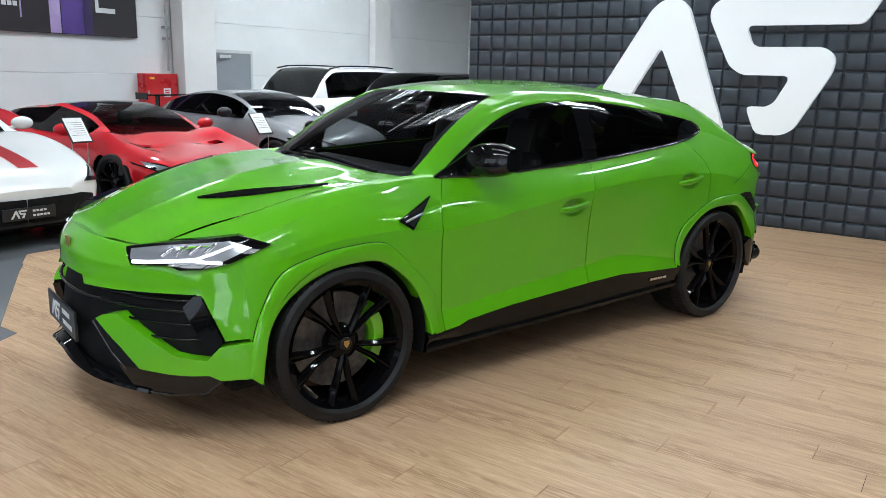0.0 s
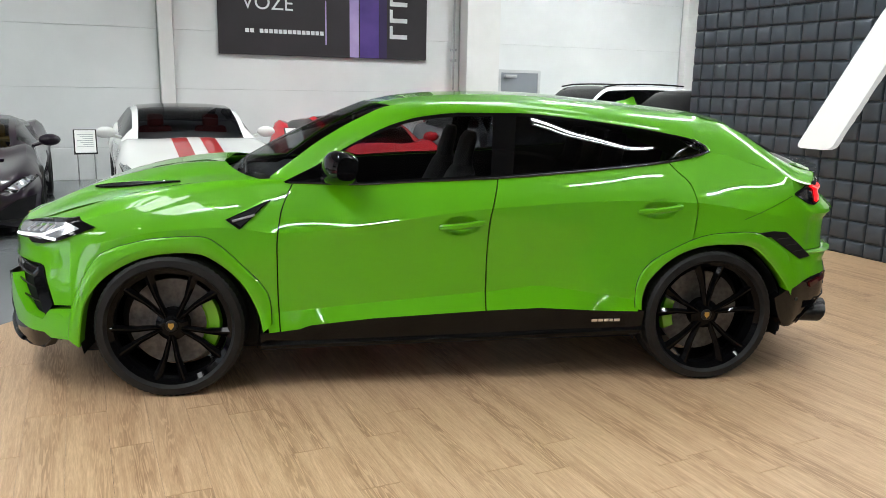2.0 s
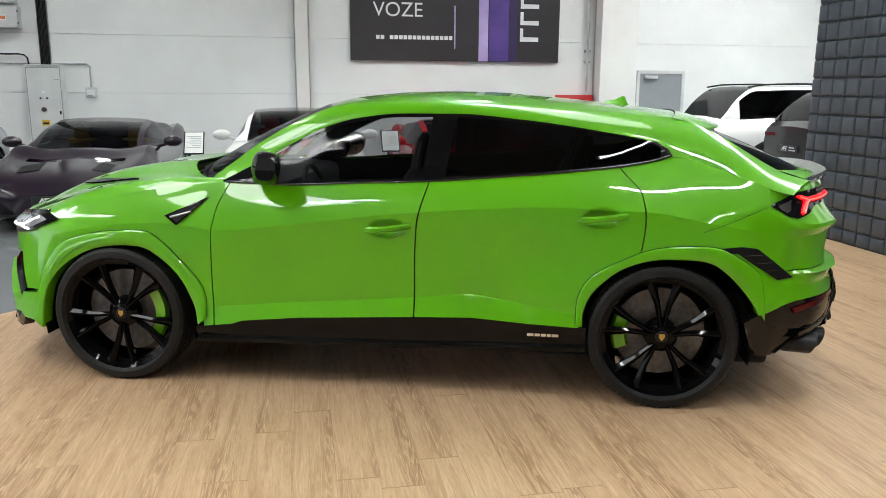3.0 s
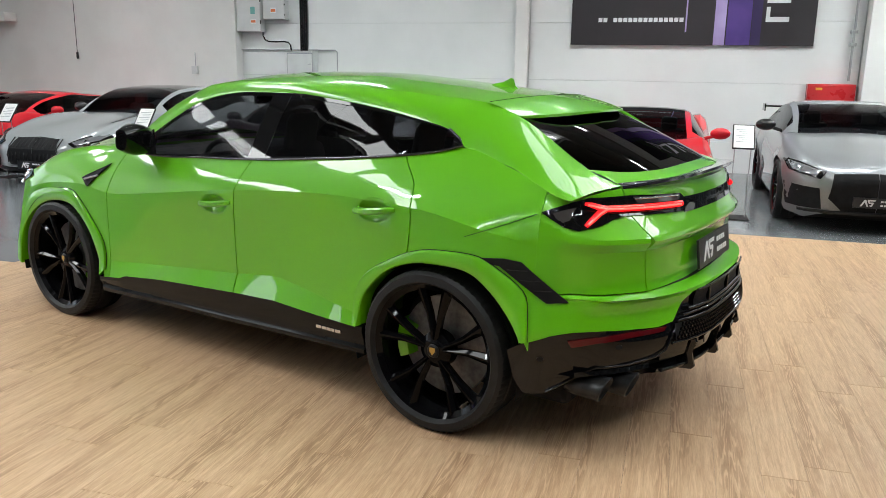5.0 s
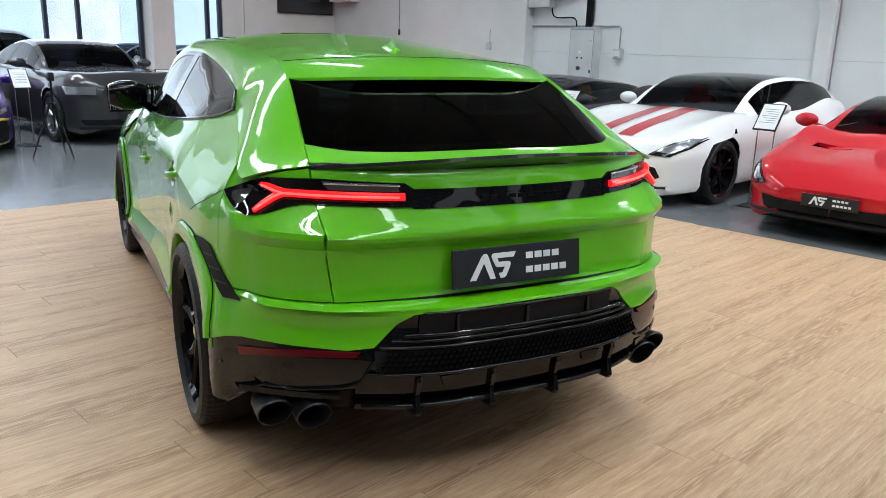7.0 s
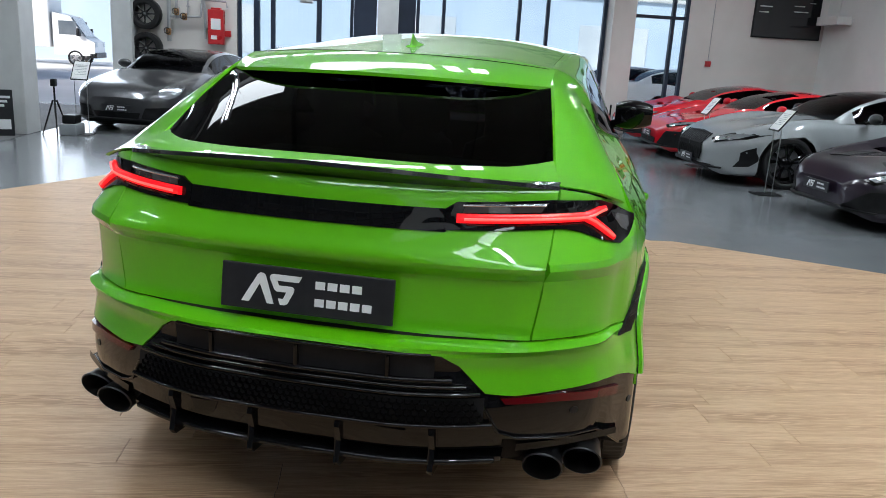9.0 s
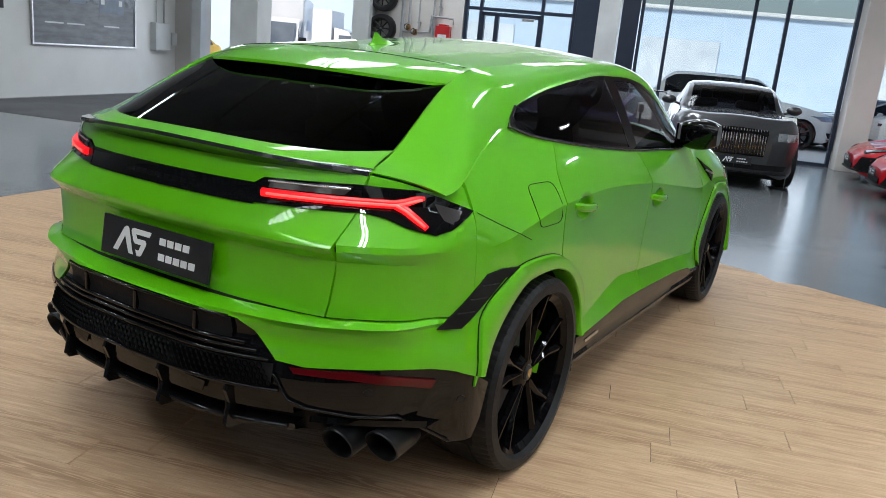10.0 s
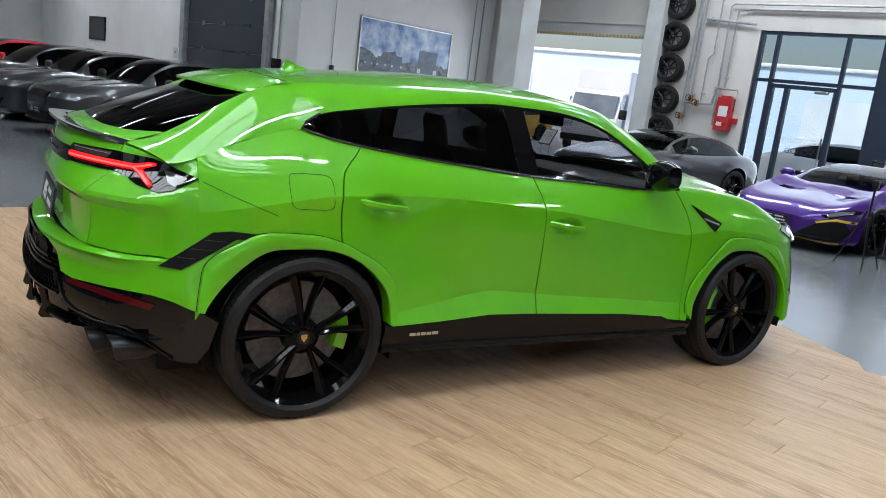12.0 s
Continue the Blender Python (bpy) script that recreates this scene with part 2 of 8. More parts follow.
# the sign's two marks as outlines in a box one high
MARK_A = [(0.0, 0.0), (0.57, 0.93), (0.66, 1.0), (0.79, 1.0), (0.86, 0.94), (1.21, 0.0), (0.96, 0.0), (0.665, 0.645), (0.29, 0.0)]
MARK_S = [(1.15, 1.0), (2.20, 1.0), (2.09, 0.795), (1.30, 0.795), (1.365, 0.64), (1.86, 0.64), (1.94, 0.57), (1.925, 0.46), (1.71, 0.05),
          (1.63, 0.0), (1.445, 0.0), (1.355, 0.205), (1.54, 0.205), (1.656, 0.435), (1.30, 0.435), (1.205, 0.50), (1.02, 0.87), (1.055, 0.965)]


def rounded(pts, r, n=4):
    """An outline with its corners rounded off."""
    out = []
    m = len(pts)
    for i in range(m):
        a, b, c = (Vector((*pts[(i + k) % m], 0)) for k in (-1, 0, 1))
        d0, d1 = min(r, (a - b).length * 0.45), min(r, (c - b).length * 0.45)
        p, q = b + (a - b).normalized() * d0, b + (c - b).normalized() * d1
        for k in range(n + 1):
            t = k / n
            v = p.lerp(b, t).lerp(b.lerp(q, t), t)
            out.append((v.x, v.y))
    return out


def dealer_plate(name, parent, m, w=0.52, h=0.125):
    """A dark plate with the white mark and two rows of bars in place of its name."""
    bm = bmesh.new()
    box(bm, -w / 2, w / 2, -h / 2, h / 2, -0.006, 0.006, 0.003)
    p = part(name, bm, PLATE_BLACK, parent, "black dealer plate with white mark", matrix=m)
    s = h * 0.66
    for o in (MARK_A, MARK_S):
        bm = bmesh.new()
        prism(bm, [((x - 1.1) * s * 0.95 - w * 0.20, (y - 0.5) * s) for x, y in o], 0.0015, Matrix.Translation((0, 0, 0.0062)))
        part("plate_mark", bm, PLATE_WHITE, p)
    t = h * 0.035
    for row, n, x1 in ((0.19, 4, 0.335), (-0.19, 5, 0.395)):
        for k in range(n):
            a = w * (0.055 + (x1 - 0.055) * k / n)
            b = a + w * (x1 - 0.055) / n * 0.78
            lo, hi = row * h - h * 0.12, row * h + h * 0.12
            part("plate_bar", boxed(a, b, lo + t, hi - t, 0.0062, 0.0078), PLATE_WHITE, p)
    return p

# ---- lamps of the hall ----
for u, v in ((-8.5, -6.5), (-8.5, 0.5), (-8.5, 6.5), (-3.4, -7.2), (-3.4, -3.4), (-3.4, 2.6), (-3.4, 7.2),
             (1.6, -7.2), (1.6, -3.4), (1.6, 2.2), (1.6, 7.2), (6.6, 7.4), (4.3, -4.6), (4.3, 0.6), (4.3, 5.2), (-4.2, -12.4), (-4.2, -16.5), (1.5, -14.5), (-4.2, -20.5), (1.5, -19.5), (9.5, 7.4)):
    strip_lamp("tube_lamp", u, v, 5.3, 1.6, 0.13, 170 if v < -10 else 215 if v > 6 else 105 if v < -6 or u < -8 else 70 if u < 0 else 84, "u", (0.90, 0.98, 1.0))
# each: its two edges along u, its two ends along v, its power, the spacing and width of its bars
ROOFLIGHTS = ((-11.2, -9.6, -5.6, 1.6, 420, 2.4, 0.22), (-5.4, -3.9, -4.8, 1.2, 240, 2.4, 0.22), (1.2, 2.7, -1.5, 4.2, 130, 0.4, 0.05), (6.2, 7.6, -4.6, 8.3, 580, 0.4, 0.05))
for a, b, v, w, watts, *_ in ROOFLIGHTS:
    strip_lamp("rooflight", (a + b) / 2, (v + w) / 2, 6.36, b - a - 0.1, w - v, watts, "u", (0.93, 0.98, 1.0))
# daylight standing in the glazed front and in the gate
strip_lamp("window_light", -12.7, 0.4, 2.0, 7.6, 3.2, 85, color=(0.86, 0.93, 1.0), aim=(0, 0.4, 1.2))
strip_lamp("gate_light", -12.7, -7.8, 1.7, 3.8, 2.9, 80, color=(0.88, 0.94, 1.0), aim=(0, -6.5, 0.8))

# ---- surfaces of the hall ----
WALL_PANEL = mottled("white_panel", (0.70, 0.71, 0.71), (0.76, 0.77, 0.77), 0.9, 0.5, 60, 0.02)


def ribbed(m, lines=42.0, strength=0.25):
    """Fine level grooves across a sheet-metal panel."""
    at = node(m, "ShaderNodeTexCoord")
    w = node(m, "ShaderNodeTexWave", Scale=lines / 6.283, Distortion=0.0)
    w.bands_direction = "Z"
    link(m, at, "Object", w, "Vector")
    bp = node(m, "ShaderNodeBump", Strength=strength, Distance=0.003)
    link(m, w, "Fac", bp, "Height")
    link(m, bp, "Normal", shader(m), "Normal")


ribbed(WALL_PANEL, 300.0, 0.22)
PLASTER = mottled("white_plaster", (0.68, 0.67, 0.655), (0.74, 0.735, 0.72), 1.1, 0.75, 90, 0.08)
WARM_PLASTER = mottled("warm_plaster", (0.60, 0.57, 0.54), (0.66, 0.63, 0.60), 1.0, 0.75, 90, 0.08)
GREY_PAINT = mottled("grey_paint", (0.24, 0.26, 0.28), (0.29, 0.31, 0.33), 2.0, 0.45, 120, 0.03)
LIGHT_GREY = mottled("light_grey_paint", (0.52, 0.53, 0.53), (0.6, 0.61, 0.61), 2.0, 0.4, 120, 0.03)
NAVY = mottled("navy_paint", (0.012, 0.02, 0.04), (0.018, 0.028, 0.052), 2.0, 0.4, 120, 0.03)
ANTHRACITE = mottled("anthracite_sheet", (0.035, 0.042, 0.052), (0.045, 0.053, 0.065), 2.0, 0.42, 120, 0.03)
CEILING = mottled("grey_ceiling", (0.20, 0.20, 0.20), (0.26, 0.26, 0.26), 1.0, 0.7, 50, 0.05)
CABINET_RED = mottled("red_enamel", (0.42, 0.018, 0.022), (0.5, 0.026, 0.03), 3.0, 0.3, 150, 0.02)
YELLOW = mottled("yellow_paint", (0.62, 0.40, 0.03), (0.72, 0.47, 0.05), 3.0, 0.45, 150, 0.03)
SCREEN = material("dark_screen", (0.012, 0.013, 0.016), 0.12, 0, 0.5)
BANNER = mottled("banner_black", (0.016, 0.013, 0.016), (0.024, 0.019, 0.024), 1.5, 0.55, 300, 0.05)
BANNER_PURPLE = mottled("banner_purple", (0.045, 0.02, 0.16), (0.09, 0.045, 0.24), 1.2, 0.55, 300, 0.05)
BANNER_LILAC = mottled("banner_lilac", (0.30, 0.22, 0.48), (0.45, 0.36, 0.62), 1.2, 0.55, 300, 0.05)
WHITE_SIGN = glowing("lit_sign_face", (0.88, 0.96, 1.0), 0.34, (0.78, 0.8, 0.8))

CONCRETE = mottled("grey_resin", (0.150, 0.160, 0.170), (0.180, 0.190, 0.200), 0.55, 0.20, 70, 0.02, rough_var=0.04, spec=0.65)
CARPET = mottled("grey_mat", (0.085, 0.085, 0.09), (0.12, 0.12, 0.125), 1.4, 0.9, 220, 0.4)
YARD = mottled("pale_yard", (0.70, 0.70, 0.69), (0.80, 0.80, 0.79), 0.4, 0.8, 40, 0.1)
PAD = mottled("grey_padding", (0.046, 0.058, 0.075), (0.060, 0.073, 0.092), 1.3, 0.36, 420, 0.12, rough_var=0.06)

U0, V1 = -12.8, 9.8          # inner faces of the window front and of the panelled wall


def hall(name, bm, mat, label, category, kind="structure", sharp=28.0):
    ob = part(name, bm, mat, None, "", sharp, HALL)
    return tagged(ob, label, category, "", kind)


# the ground, one sheet to the horizon, and the hall's floor on it
bm = bmesh.new()
box(bm, -400, 400, -400, 400, -0.4, -0.06)
hall("ground", bm, YARD, "pale grey paved yard outside the hall", "ground")
bm = bmesh.new()
box(bm, U0 - 0.1, 15, -24, V1 + 0.2, -0.06, 0.0)
hall("floor", bm, CONCRETE, "polished grey resin floor of the showroom", "floor")
bm = bmesh.new()
box(bm, -12.6, -5.7, -10.45, -5.6, 0.0, 0.006)
hall("floor_mat", bm, CARPET, "dark grey carpet in front of the gate", "carpet")

# panelled wall: posts and courses of ribbed sheet panels
bm = bmesh.new()
box(bm, -6.4, 15, V1 + 0.02, V1 + 0.2, 0, 6.2)
wall_n = hall("wall_north", bm, LIGHT_GREY, "white ribbed sandwich-panel wall of the hall", "wall")
posts = [(-0.76, -0.53, 9.66), (4.95, 5.68, 9.45), (10.6, 11.2, 9.6)]
bays = [(-6.4, -0.78), (-0.51, 4.93), (5.70, 10.58), (11.22, 15)]
for a, b in bays:
    z = -0.455
    while z < 6.1:
        z0, z1 = max(z, 0.0), min(z + 0.992, 6.2)
        part("panel", boxed(a, b, V1 - 0.01, V1 + 0.03, z0, z1, 0.004), WALL_PANEL, wall_n)
        z += 0.998
for a, b, f in posts:
    bm = bmesh.new()
    box(bm, a, b, f, V1 - 0.012, 0, 6.2, 0.006)
    hall("pillar", bm, PLASTER, "white painted post before the panelled wall", "pillar")
# plastered stretch of the same wall
bm = bmesh.new()
box(bm, U0 - 0.2, -6.4, 9.55, 10.0, 0, 6.2, 0.01)
hall("wall_plaster", bm, PLASTER, "plain white plastered wall", "wall")

# window front
bm = bmesh.new()
top = 3.55
for v0, v1, z0, z1 in ((6.4, 9.55, 0, top), (-5.84, -3.42, 0, top), (-10.6, -9.78, 0, top), (-11, -10.6, 0, top), (-11, 9.55, top, 6.2)):
    box(bm, U0 - 0.25, U0, v0, v1, z0, z1)
wall_w = hall("wall_west", bm, WARM_PLASTER, "plastered front wall with glazed openings", "wall")
for v0, v1, mat, du, lab in ((-0.97, -0.49, NAVY, 0.06, "navy blue sheet panel between the panes"), (-0.02, 0.34, NAVY, 0.06, "navy blue sheet panel between the panes")):
    hall("facade_panel", boxed(U0 - 0.16, U0 + du, v0, v1, 0, top, 0.004), mat, lab, "panel")
hall("pillar", boxed(U0 - 0.1, U0 + 0.45, -0.47, -0.04, 0, 6.2, 0.01), LIGHT_GREY, "light grey square concrete pillar", "pillar")
hall("pillar", boxed(U0 - 0.1, U0 + 0.40, 4.56, 5.06, 0, 6.2, 0.01), WARM_PLASTER, "warm white square pillar by the glass door", "pillar")


def glazing(name, v0, v1, z0, z1, mullions, transoms, label, w=0.07):
    """A dark metal frame with panes, standing in the front wall."""
    f = tagged(new(name), label, "window", "", "structure")
    f.matrix_basis = HALL
    bm = bmesh.new()
    for v in [v0 + w / 2] + list(mullions) + [v1 - w / 2]:
        box(bm, U0 - 0.14, U0 - 0.02, v - w / 2, v + w / 2, z0, z1, 0.004)
    for z in [z0 + w / 2] + list(transoms) + [z1 - w / 2]:
        box(bm, U0 - 0.135, U0 - 0.025, v0, v1, z - w / 2, z + w / 2, 0.004)
    part("window_frame", bm, NAVY, f)
    vs = [v0] + list(mullions) + [v1]
    for a, b in zip(vs, vs[1:]):
        p = part("pane", boxed(U0 - 0.09, U0 - 0.08, a + 0.02, b - 0.02, z0 + 0.03, z1 - 0.03), CLEAR, f)
        p.visible_shadow = False
    return f


w1 = glazing("window_1", -3.40, -0.98, 0.0, top, (-3.04, -1.69), (2.56,), "dark-framed glazed entrance with transom light")
bm = bmesh.new()
for v0, v1 in ((-2.72, -2.63), (-1.76, -1.70), (-3.02, -2.95)):
    box(bm, U0 - 0.15, U0 - 0.01, v0, v1, 0.02, 2.5, 0.004)
box(bm, U0 - 0.15, U0 - 0.01, -3.02, -1.70, 2.42, 2.5, 0.004)
box(bm, U0 - 0.15, U0 - 0.01, -3.02, -1.70, 0.02, 0.14, 0.004)
d1 = tagged(part("door_1", bm, NAVY, None, "", matrix=HALL), "dark-framed glass entrance door, closed", "door", "", "structure")
part("door_closer", boxed(U0 - 0.01, U0 + 0.05, -2.1, -1.84, 2.36, 2.42, 0.005), STEEL, d1)
part("pull_handle", boxed(U0 + 0.0, U0 + 0.05, -1.8, -1.775, 0.8, 1.5, 0.008), STEEL, d1)
lettering("door_writing", "VCHOD", 0.16, Matrix.Translation((U0 - 0.074, -2.2, 1.18)) @ Matrix.Rotation(radians(90), 4, "Y") @ Matrix.Rotation(radians(90), 4, "Z") @ Matrix.Scale(-1, 4, (1, 0, 0)), NAVY, d1, 0.001)
for k in range(2):
    bm = bmesh.new()
    for i in range(16):
        box(bm, U0 - 0.076, U0 - 0.072, -2.6 + i * 0.054, -2.572 + i * 0.054, 1.36 + k * 0.055, 1.39 + k * 0.055)
    part("safety_dots", bm, PLATE_WHITE, d1)
glazing("window_2", 0.36, 4.54, 0.0, top, (0.95, 2.60, 3.23), (), "tall shop window with slim dark mullions")
glazing("window_3", 5.08, 6.40, 0.0, top, (6.06,), (2.55,), "dark-framed glass side door with transom")

# the gate with its half-raised shutter
bm = bmesh.new()
for i in range(9):
    z = 3.24 + i * 0.34
    box(bm, U0 - 0.10, U0 - 0.05, -9.76, -5.86, z, z + 0.335, 0.006)
gate = hall("gate_shutter", bm, LIGHT_GREY, "raised grey sectional gate with a striped lower edge", "gate")
bm = bmesh.new()
for i in range(40):
    v = -9.74 + i * 0.097
    box(bm, U0 - 0.045, U0 - 0.04, v, v + 0.05, 3.25, 3.31, m=None)
part("warning_stripe", bm, YELLOW, gate)
for v in (-9.90, -5.72):
    hall("gate_jamb", boxed(U0 - 0.02, U0 + 0.22, v - 0.13, v + 0.13, 0, 6.2, 0.01), LIGHT_GREY, "grey steel jamb of the gate", "gate jamb")

# block with the poster, bay with the dark sectional gate
bm = bmesh.new()
box(bm, U0, -6.4, -11.0, -10.6, 0, 6.2)
box(bm, -6.75, -6.4, -24, -11.0, 0, 6.2)
hall("wall_south", bm, PLASTER, "white plastered wall behind the parked cars", "wall")
hall("pillar", boxed(-6.9, -6.37, -10.9, -10.5, 0, 6.2, 0.01), PLASTER, "white corner pillar of the hall", "pillar")
bm = bmesh.new()
box(bm, -6.75, 15, -24.3, -24, 0, 6.2)
box(bm, 15, 15.3, -24.3, V1 + 0.2, 0, 6.2)
hall("wall_east", bm, PLASTER, "plain white wall that closes the hall", "wall")
bm = bmesh.new()
for i in range(8):
    box(bm, -6.4, -6.36, -14.9, -11.66, i * 0.6, i * 0.6 + 0.594, 0.006)
hall("sectional_gate", bm, ANTHRACITE, "closed anthracite sectional gate", "gate")
bm = bmesh.new()
for z in (1.2, 1.8, 2.4, 3.0, 3.6):
    for v in (-14.2, -13.3, -12.3):
        box(bm, -6.36, -6.33, v, v + 0.06, z - 0.05, z + 0.05, 0.004)
part("hinge", bm, STEEL, bpy.data.objects["sectional_gate"])

# ceiling with three long rooflights
bm = bmesh.new()
u = U0 - 0.25
for a, b, *_ in ROOFLIGHTS + ((15.3, 15.3),):
    box(bm, u, a, -24.3, 10.0, 6.2, 6.4)
    u = b
for a, b, v, w, _, gap, wide in ROOFLIGHTS:
    box(bm, a, b, -24.3, v - 0.1, 6.2, 6.4)
    box(bm, a, b, w + 0.1, 10.0, 6.2, 6.4)
    box(bm, a - 0.1, b + 0.1, v - 0.2, w + 0.2, 6.5, 6.6)
    for i in range(int((w - v) / gap) + 1):
        box(bm, a, b, v + i * gap, v + wide + i * gap, 6.25, 6.31)
for i in range(9):
    box(bm, U0, 15, -14.5 + i * 3.0, -14.3 + i * 3.0, 6.02, 6.2)
hall("ceiling", bm, CEILING, "grey hall ceiling with rooflights and beams", "ceiling")

# padded partition with the lit sign
bm = bmesh.new()
box(bm, 5.215, 5.5, -7.5, 3.37, 0, 3.75, 0.004)
pad_wall = hall("wall_padded", bm, PAD, "dark grey padded partition of square cushions", "wall")


def cushion(w, h):
    """A square pad with soft edges, its back at x = 0, facing -x."""
    bm = bmesh.new()
    rows = []
    steps = (0.0, 0.025, 0.06, 0.13, 0.5, 0.87, 0.94, 0.975, 1.0)
    for q in steps:
        r = []
        for p in steps:
            e = min(p, 1 - p, q, 1 - q)
            r.append((-float(np.interp(e, [0, 0.025, 0.06, 0.13, 0.5], [0.0, 0.014, 0.024, 0.031, 0.034])), p * w, q * h))
        rows.append(r)
    grid(bm, rows, flip=True)
    for f in bm.faces:
        f.smooth = True
    me = bpy.data.meshes.new("cushion")
    bm.to_mesh(me)
    bm.free()
    me.materials.append(PAD)
    return me


sign = tagged(new("wall_sign"), "large white lit sign of two raised marks", "sign")
sign.matrix_basis = HALL
# the outlines lie in the partition's plane: x runs along -v, y up
STAND = Matrix(((0, 0, -1, 5.19), (-1, 0, 0, 1.55), (0, 1, 0, 1.075), (0, 0, 0, 1)))
for o in (MARK_A, MARK_S):
    bm = bmesh.new()
    prism(bm, rounded([(x * 1.525, y * 1.525) for x, y in o], 0.07), 0.09, STAND, 0, 0.010)
    part("mark", bm, WHITE_SIGN, sign)

# ---- panels cut to an outline ----
def patch(outline, place, lift=0.0, depth=0.02, du=2.0, dv=0.025, middle=False, lean=None):
    """A panel cut to an outline in the surface's own two measures, its rim turned inwards by depth."""
    bm = bmesh.new()
    pts = []
    n = len(outline)
    for i in range(n):
        a, b = outline[i], outline[(i + 1) % n]
        m = max(1, int(max(abs(a[0] - b[0]) / du, abs(a[1] - b[1]) / dv)))
        pts += [(a[0] + (b[0] - a[0]) * k / m, a[1] + (b[1] - a[1]) * k / m) for k in range(m)]
    bm.faces.new([bm.verts.new((x, y, 0)) for x, y in pts])
    us, vs = [q[0] for q in pts], [q[1] for q in pts]
    for ax, lo, hi, d in ((0, min(us), max(us), du), (1, min(vs), max(vs), dv)):
        m = int((hi - lo) / d)
        for k in range(1, m + 1):
            co, no = [0, 0, 0], [0, 0, 0]
            co[ax], no[ax] = lo + (hi - lo) * k / (m + 1), 1
            bmesh.ops.bisect_plane(bm, geom=bm.verts[:] + bm.edges[:] + bm.faces[:], plane_co=co, plane_no=no, dist=1e-5)
    rim = [e for e in bm.edges if len(e.link_faces) == 1]
    if middle:
        rim = [e for e in rim if max(abs(v.co.x) for v in e.verts) > 1e-4]
    flat = {v: (v.co.x, v.co.y) for v in bm.verts}
    out = bmesh.ops.extrude_edge_only(bm, edges=rim)["geom"] if depth else []
    low = {v: (v.co.x, v.co.y) for v in out if isinstance(v, bmesh.types.BMVert)}
    for v, (a, b) in flat.items():
        v.co = place(a, b, lift - (lean(a, b) if lean else 0.0))
    for v, (a, b) in low.items():
        v.co = place(a, b, lift - depth - (lean(a, b) if lean else 0.0))
    bmesh.ops.recalc_face_normals(bm, faces=bm.faces[:])
    f = max(bm.faces, key=lambda g: g.calc_area())
    c = f.calc_center_median()
    if f.normal.dot(Vector((c.x * 0.3, c.y, 0.1))) < 0:
        bmesh.ops.reverse_faces(bm, faces=bm.faces[:])
    if middle:
        mirrored(bm)
    return bm


def two(name, bm, mat, car, label="", sharp=30.0):
    """The part on the -y side and its mirror image on the +y side, each a mesh of its own."""
    other = bm.copy()
    for v in other.verts:
        v.co.y = -v.co.y
    bmesh.ops.reverse_faces(other, faces=other.faces[:])
    a = part(name, bm, mat, car, label, sharp)
    b = part(name, other, mat, car, label, sharp)
    return a, b


# ---- wheels and plain cars ----
def revolve(bm, profile, n=40, mat=0, axis_y=True):
    """A ring from (radius, across) pairs round the y axis."""
    rows = []
    for k in range(n + 1):
        q = 2 * math.pi * k / n
        rows.append([(r * math.cos(q), y, r * math.sin(q)) for r, y in profile])
    grid(bm, rows, mat)


def tyre_mesh(bm, radius, width, rim):
    w = width / 2
    revolve(bm, [(rim, -w * 0.80), (rim + 0.012, -w * 0.92), (radius - 0.055, -w * 1.0), (radius - 0.022, -w * 0.97), (radius - 0.006, -w * 0.86),
                 (radius, -w * 0.62), (radius, -w * 0.42), (radius - 0.006, -w * 0.40), (radius - 0.006, -w * 0.36), (radius, -w * 0.34),
                 (radius, w * 0.34), (radius - 0.006, w * 0.36), (radius - 0.006, w * 0.40), (radius, w * 0.42), (radius, w * 0.62),
                 (radius - 0.006, w * 0.86), (radius - 0.022, w * 0.97), (radius - 0.055, w), (rim + 0.012, w * 0.92), (rim, w * 0.80)], 48 if radius < 0.385 else 216)
    if radius > 0.385:
        # cross grooves in the shoulders: every third step sinks
        for v in bm.verts:
            r = math.hypot(v.co.x, v.co.z)
            if r > radius - 0.009 and abs(v.co.y) > w * 0.44:
                k = round(math.atan2(v.co.z, v.co.x) / (2 * math.pi / 216))
                if k % 3 == 0:
                    f = (r - 0.004) / r
                    v.co.x *= f
                    v.co.z *= f
    weld(bm)


def spoke(bm, q, r0, r1, w0, w1, y0, y1, t=0.03, skew=0.0):
    """One tapered spoke from the hub out to the rim, its face at -y."""
    c, s = math.cos(q), math.sin(q)
    c1, s1 = math.cos(q + skew), math.sin(q + skew)
    pts = []
    for r, w, y, cc, ss in ((r0, w0, y0, c, s), ((r0 + r1) / 2, (w0 + w1) / 2 * 0.80, (y0 + y1) / 2 + 0.004, (c + c1) / 2, (s + s1) / 2), (r1, w1, y1, c1, s1)):
        ring = []
        for dx, dy in ((-0.5, 0.004), (-0.10, -t * 0.3), (0.10, -t * 0.3), (0.5, 0.004), (0.4, t), (-0.4, t)):
            ring.append((r * cc - dx * w * ss, y + dy, r * ss + dx * w * cc))
        pts.append(ring)
    grid(bm, pts, close=True)


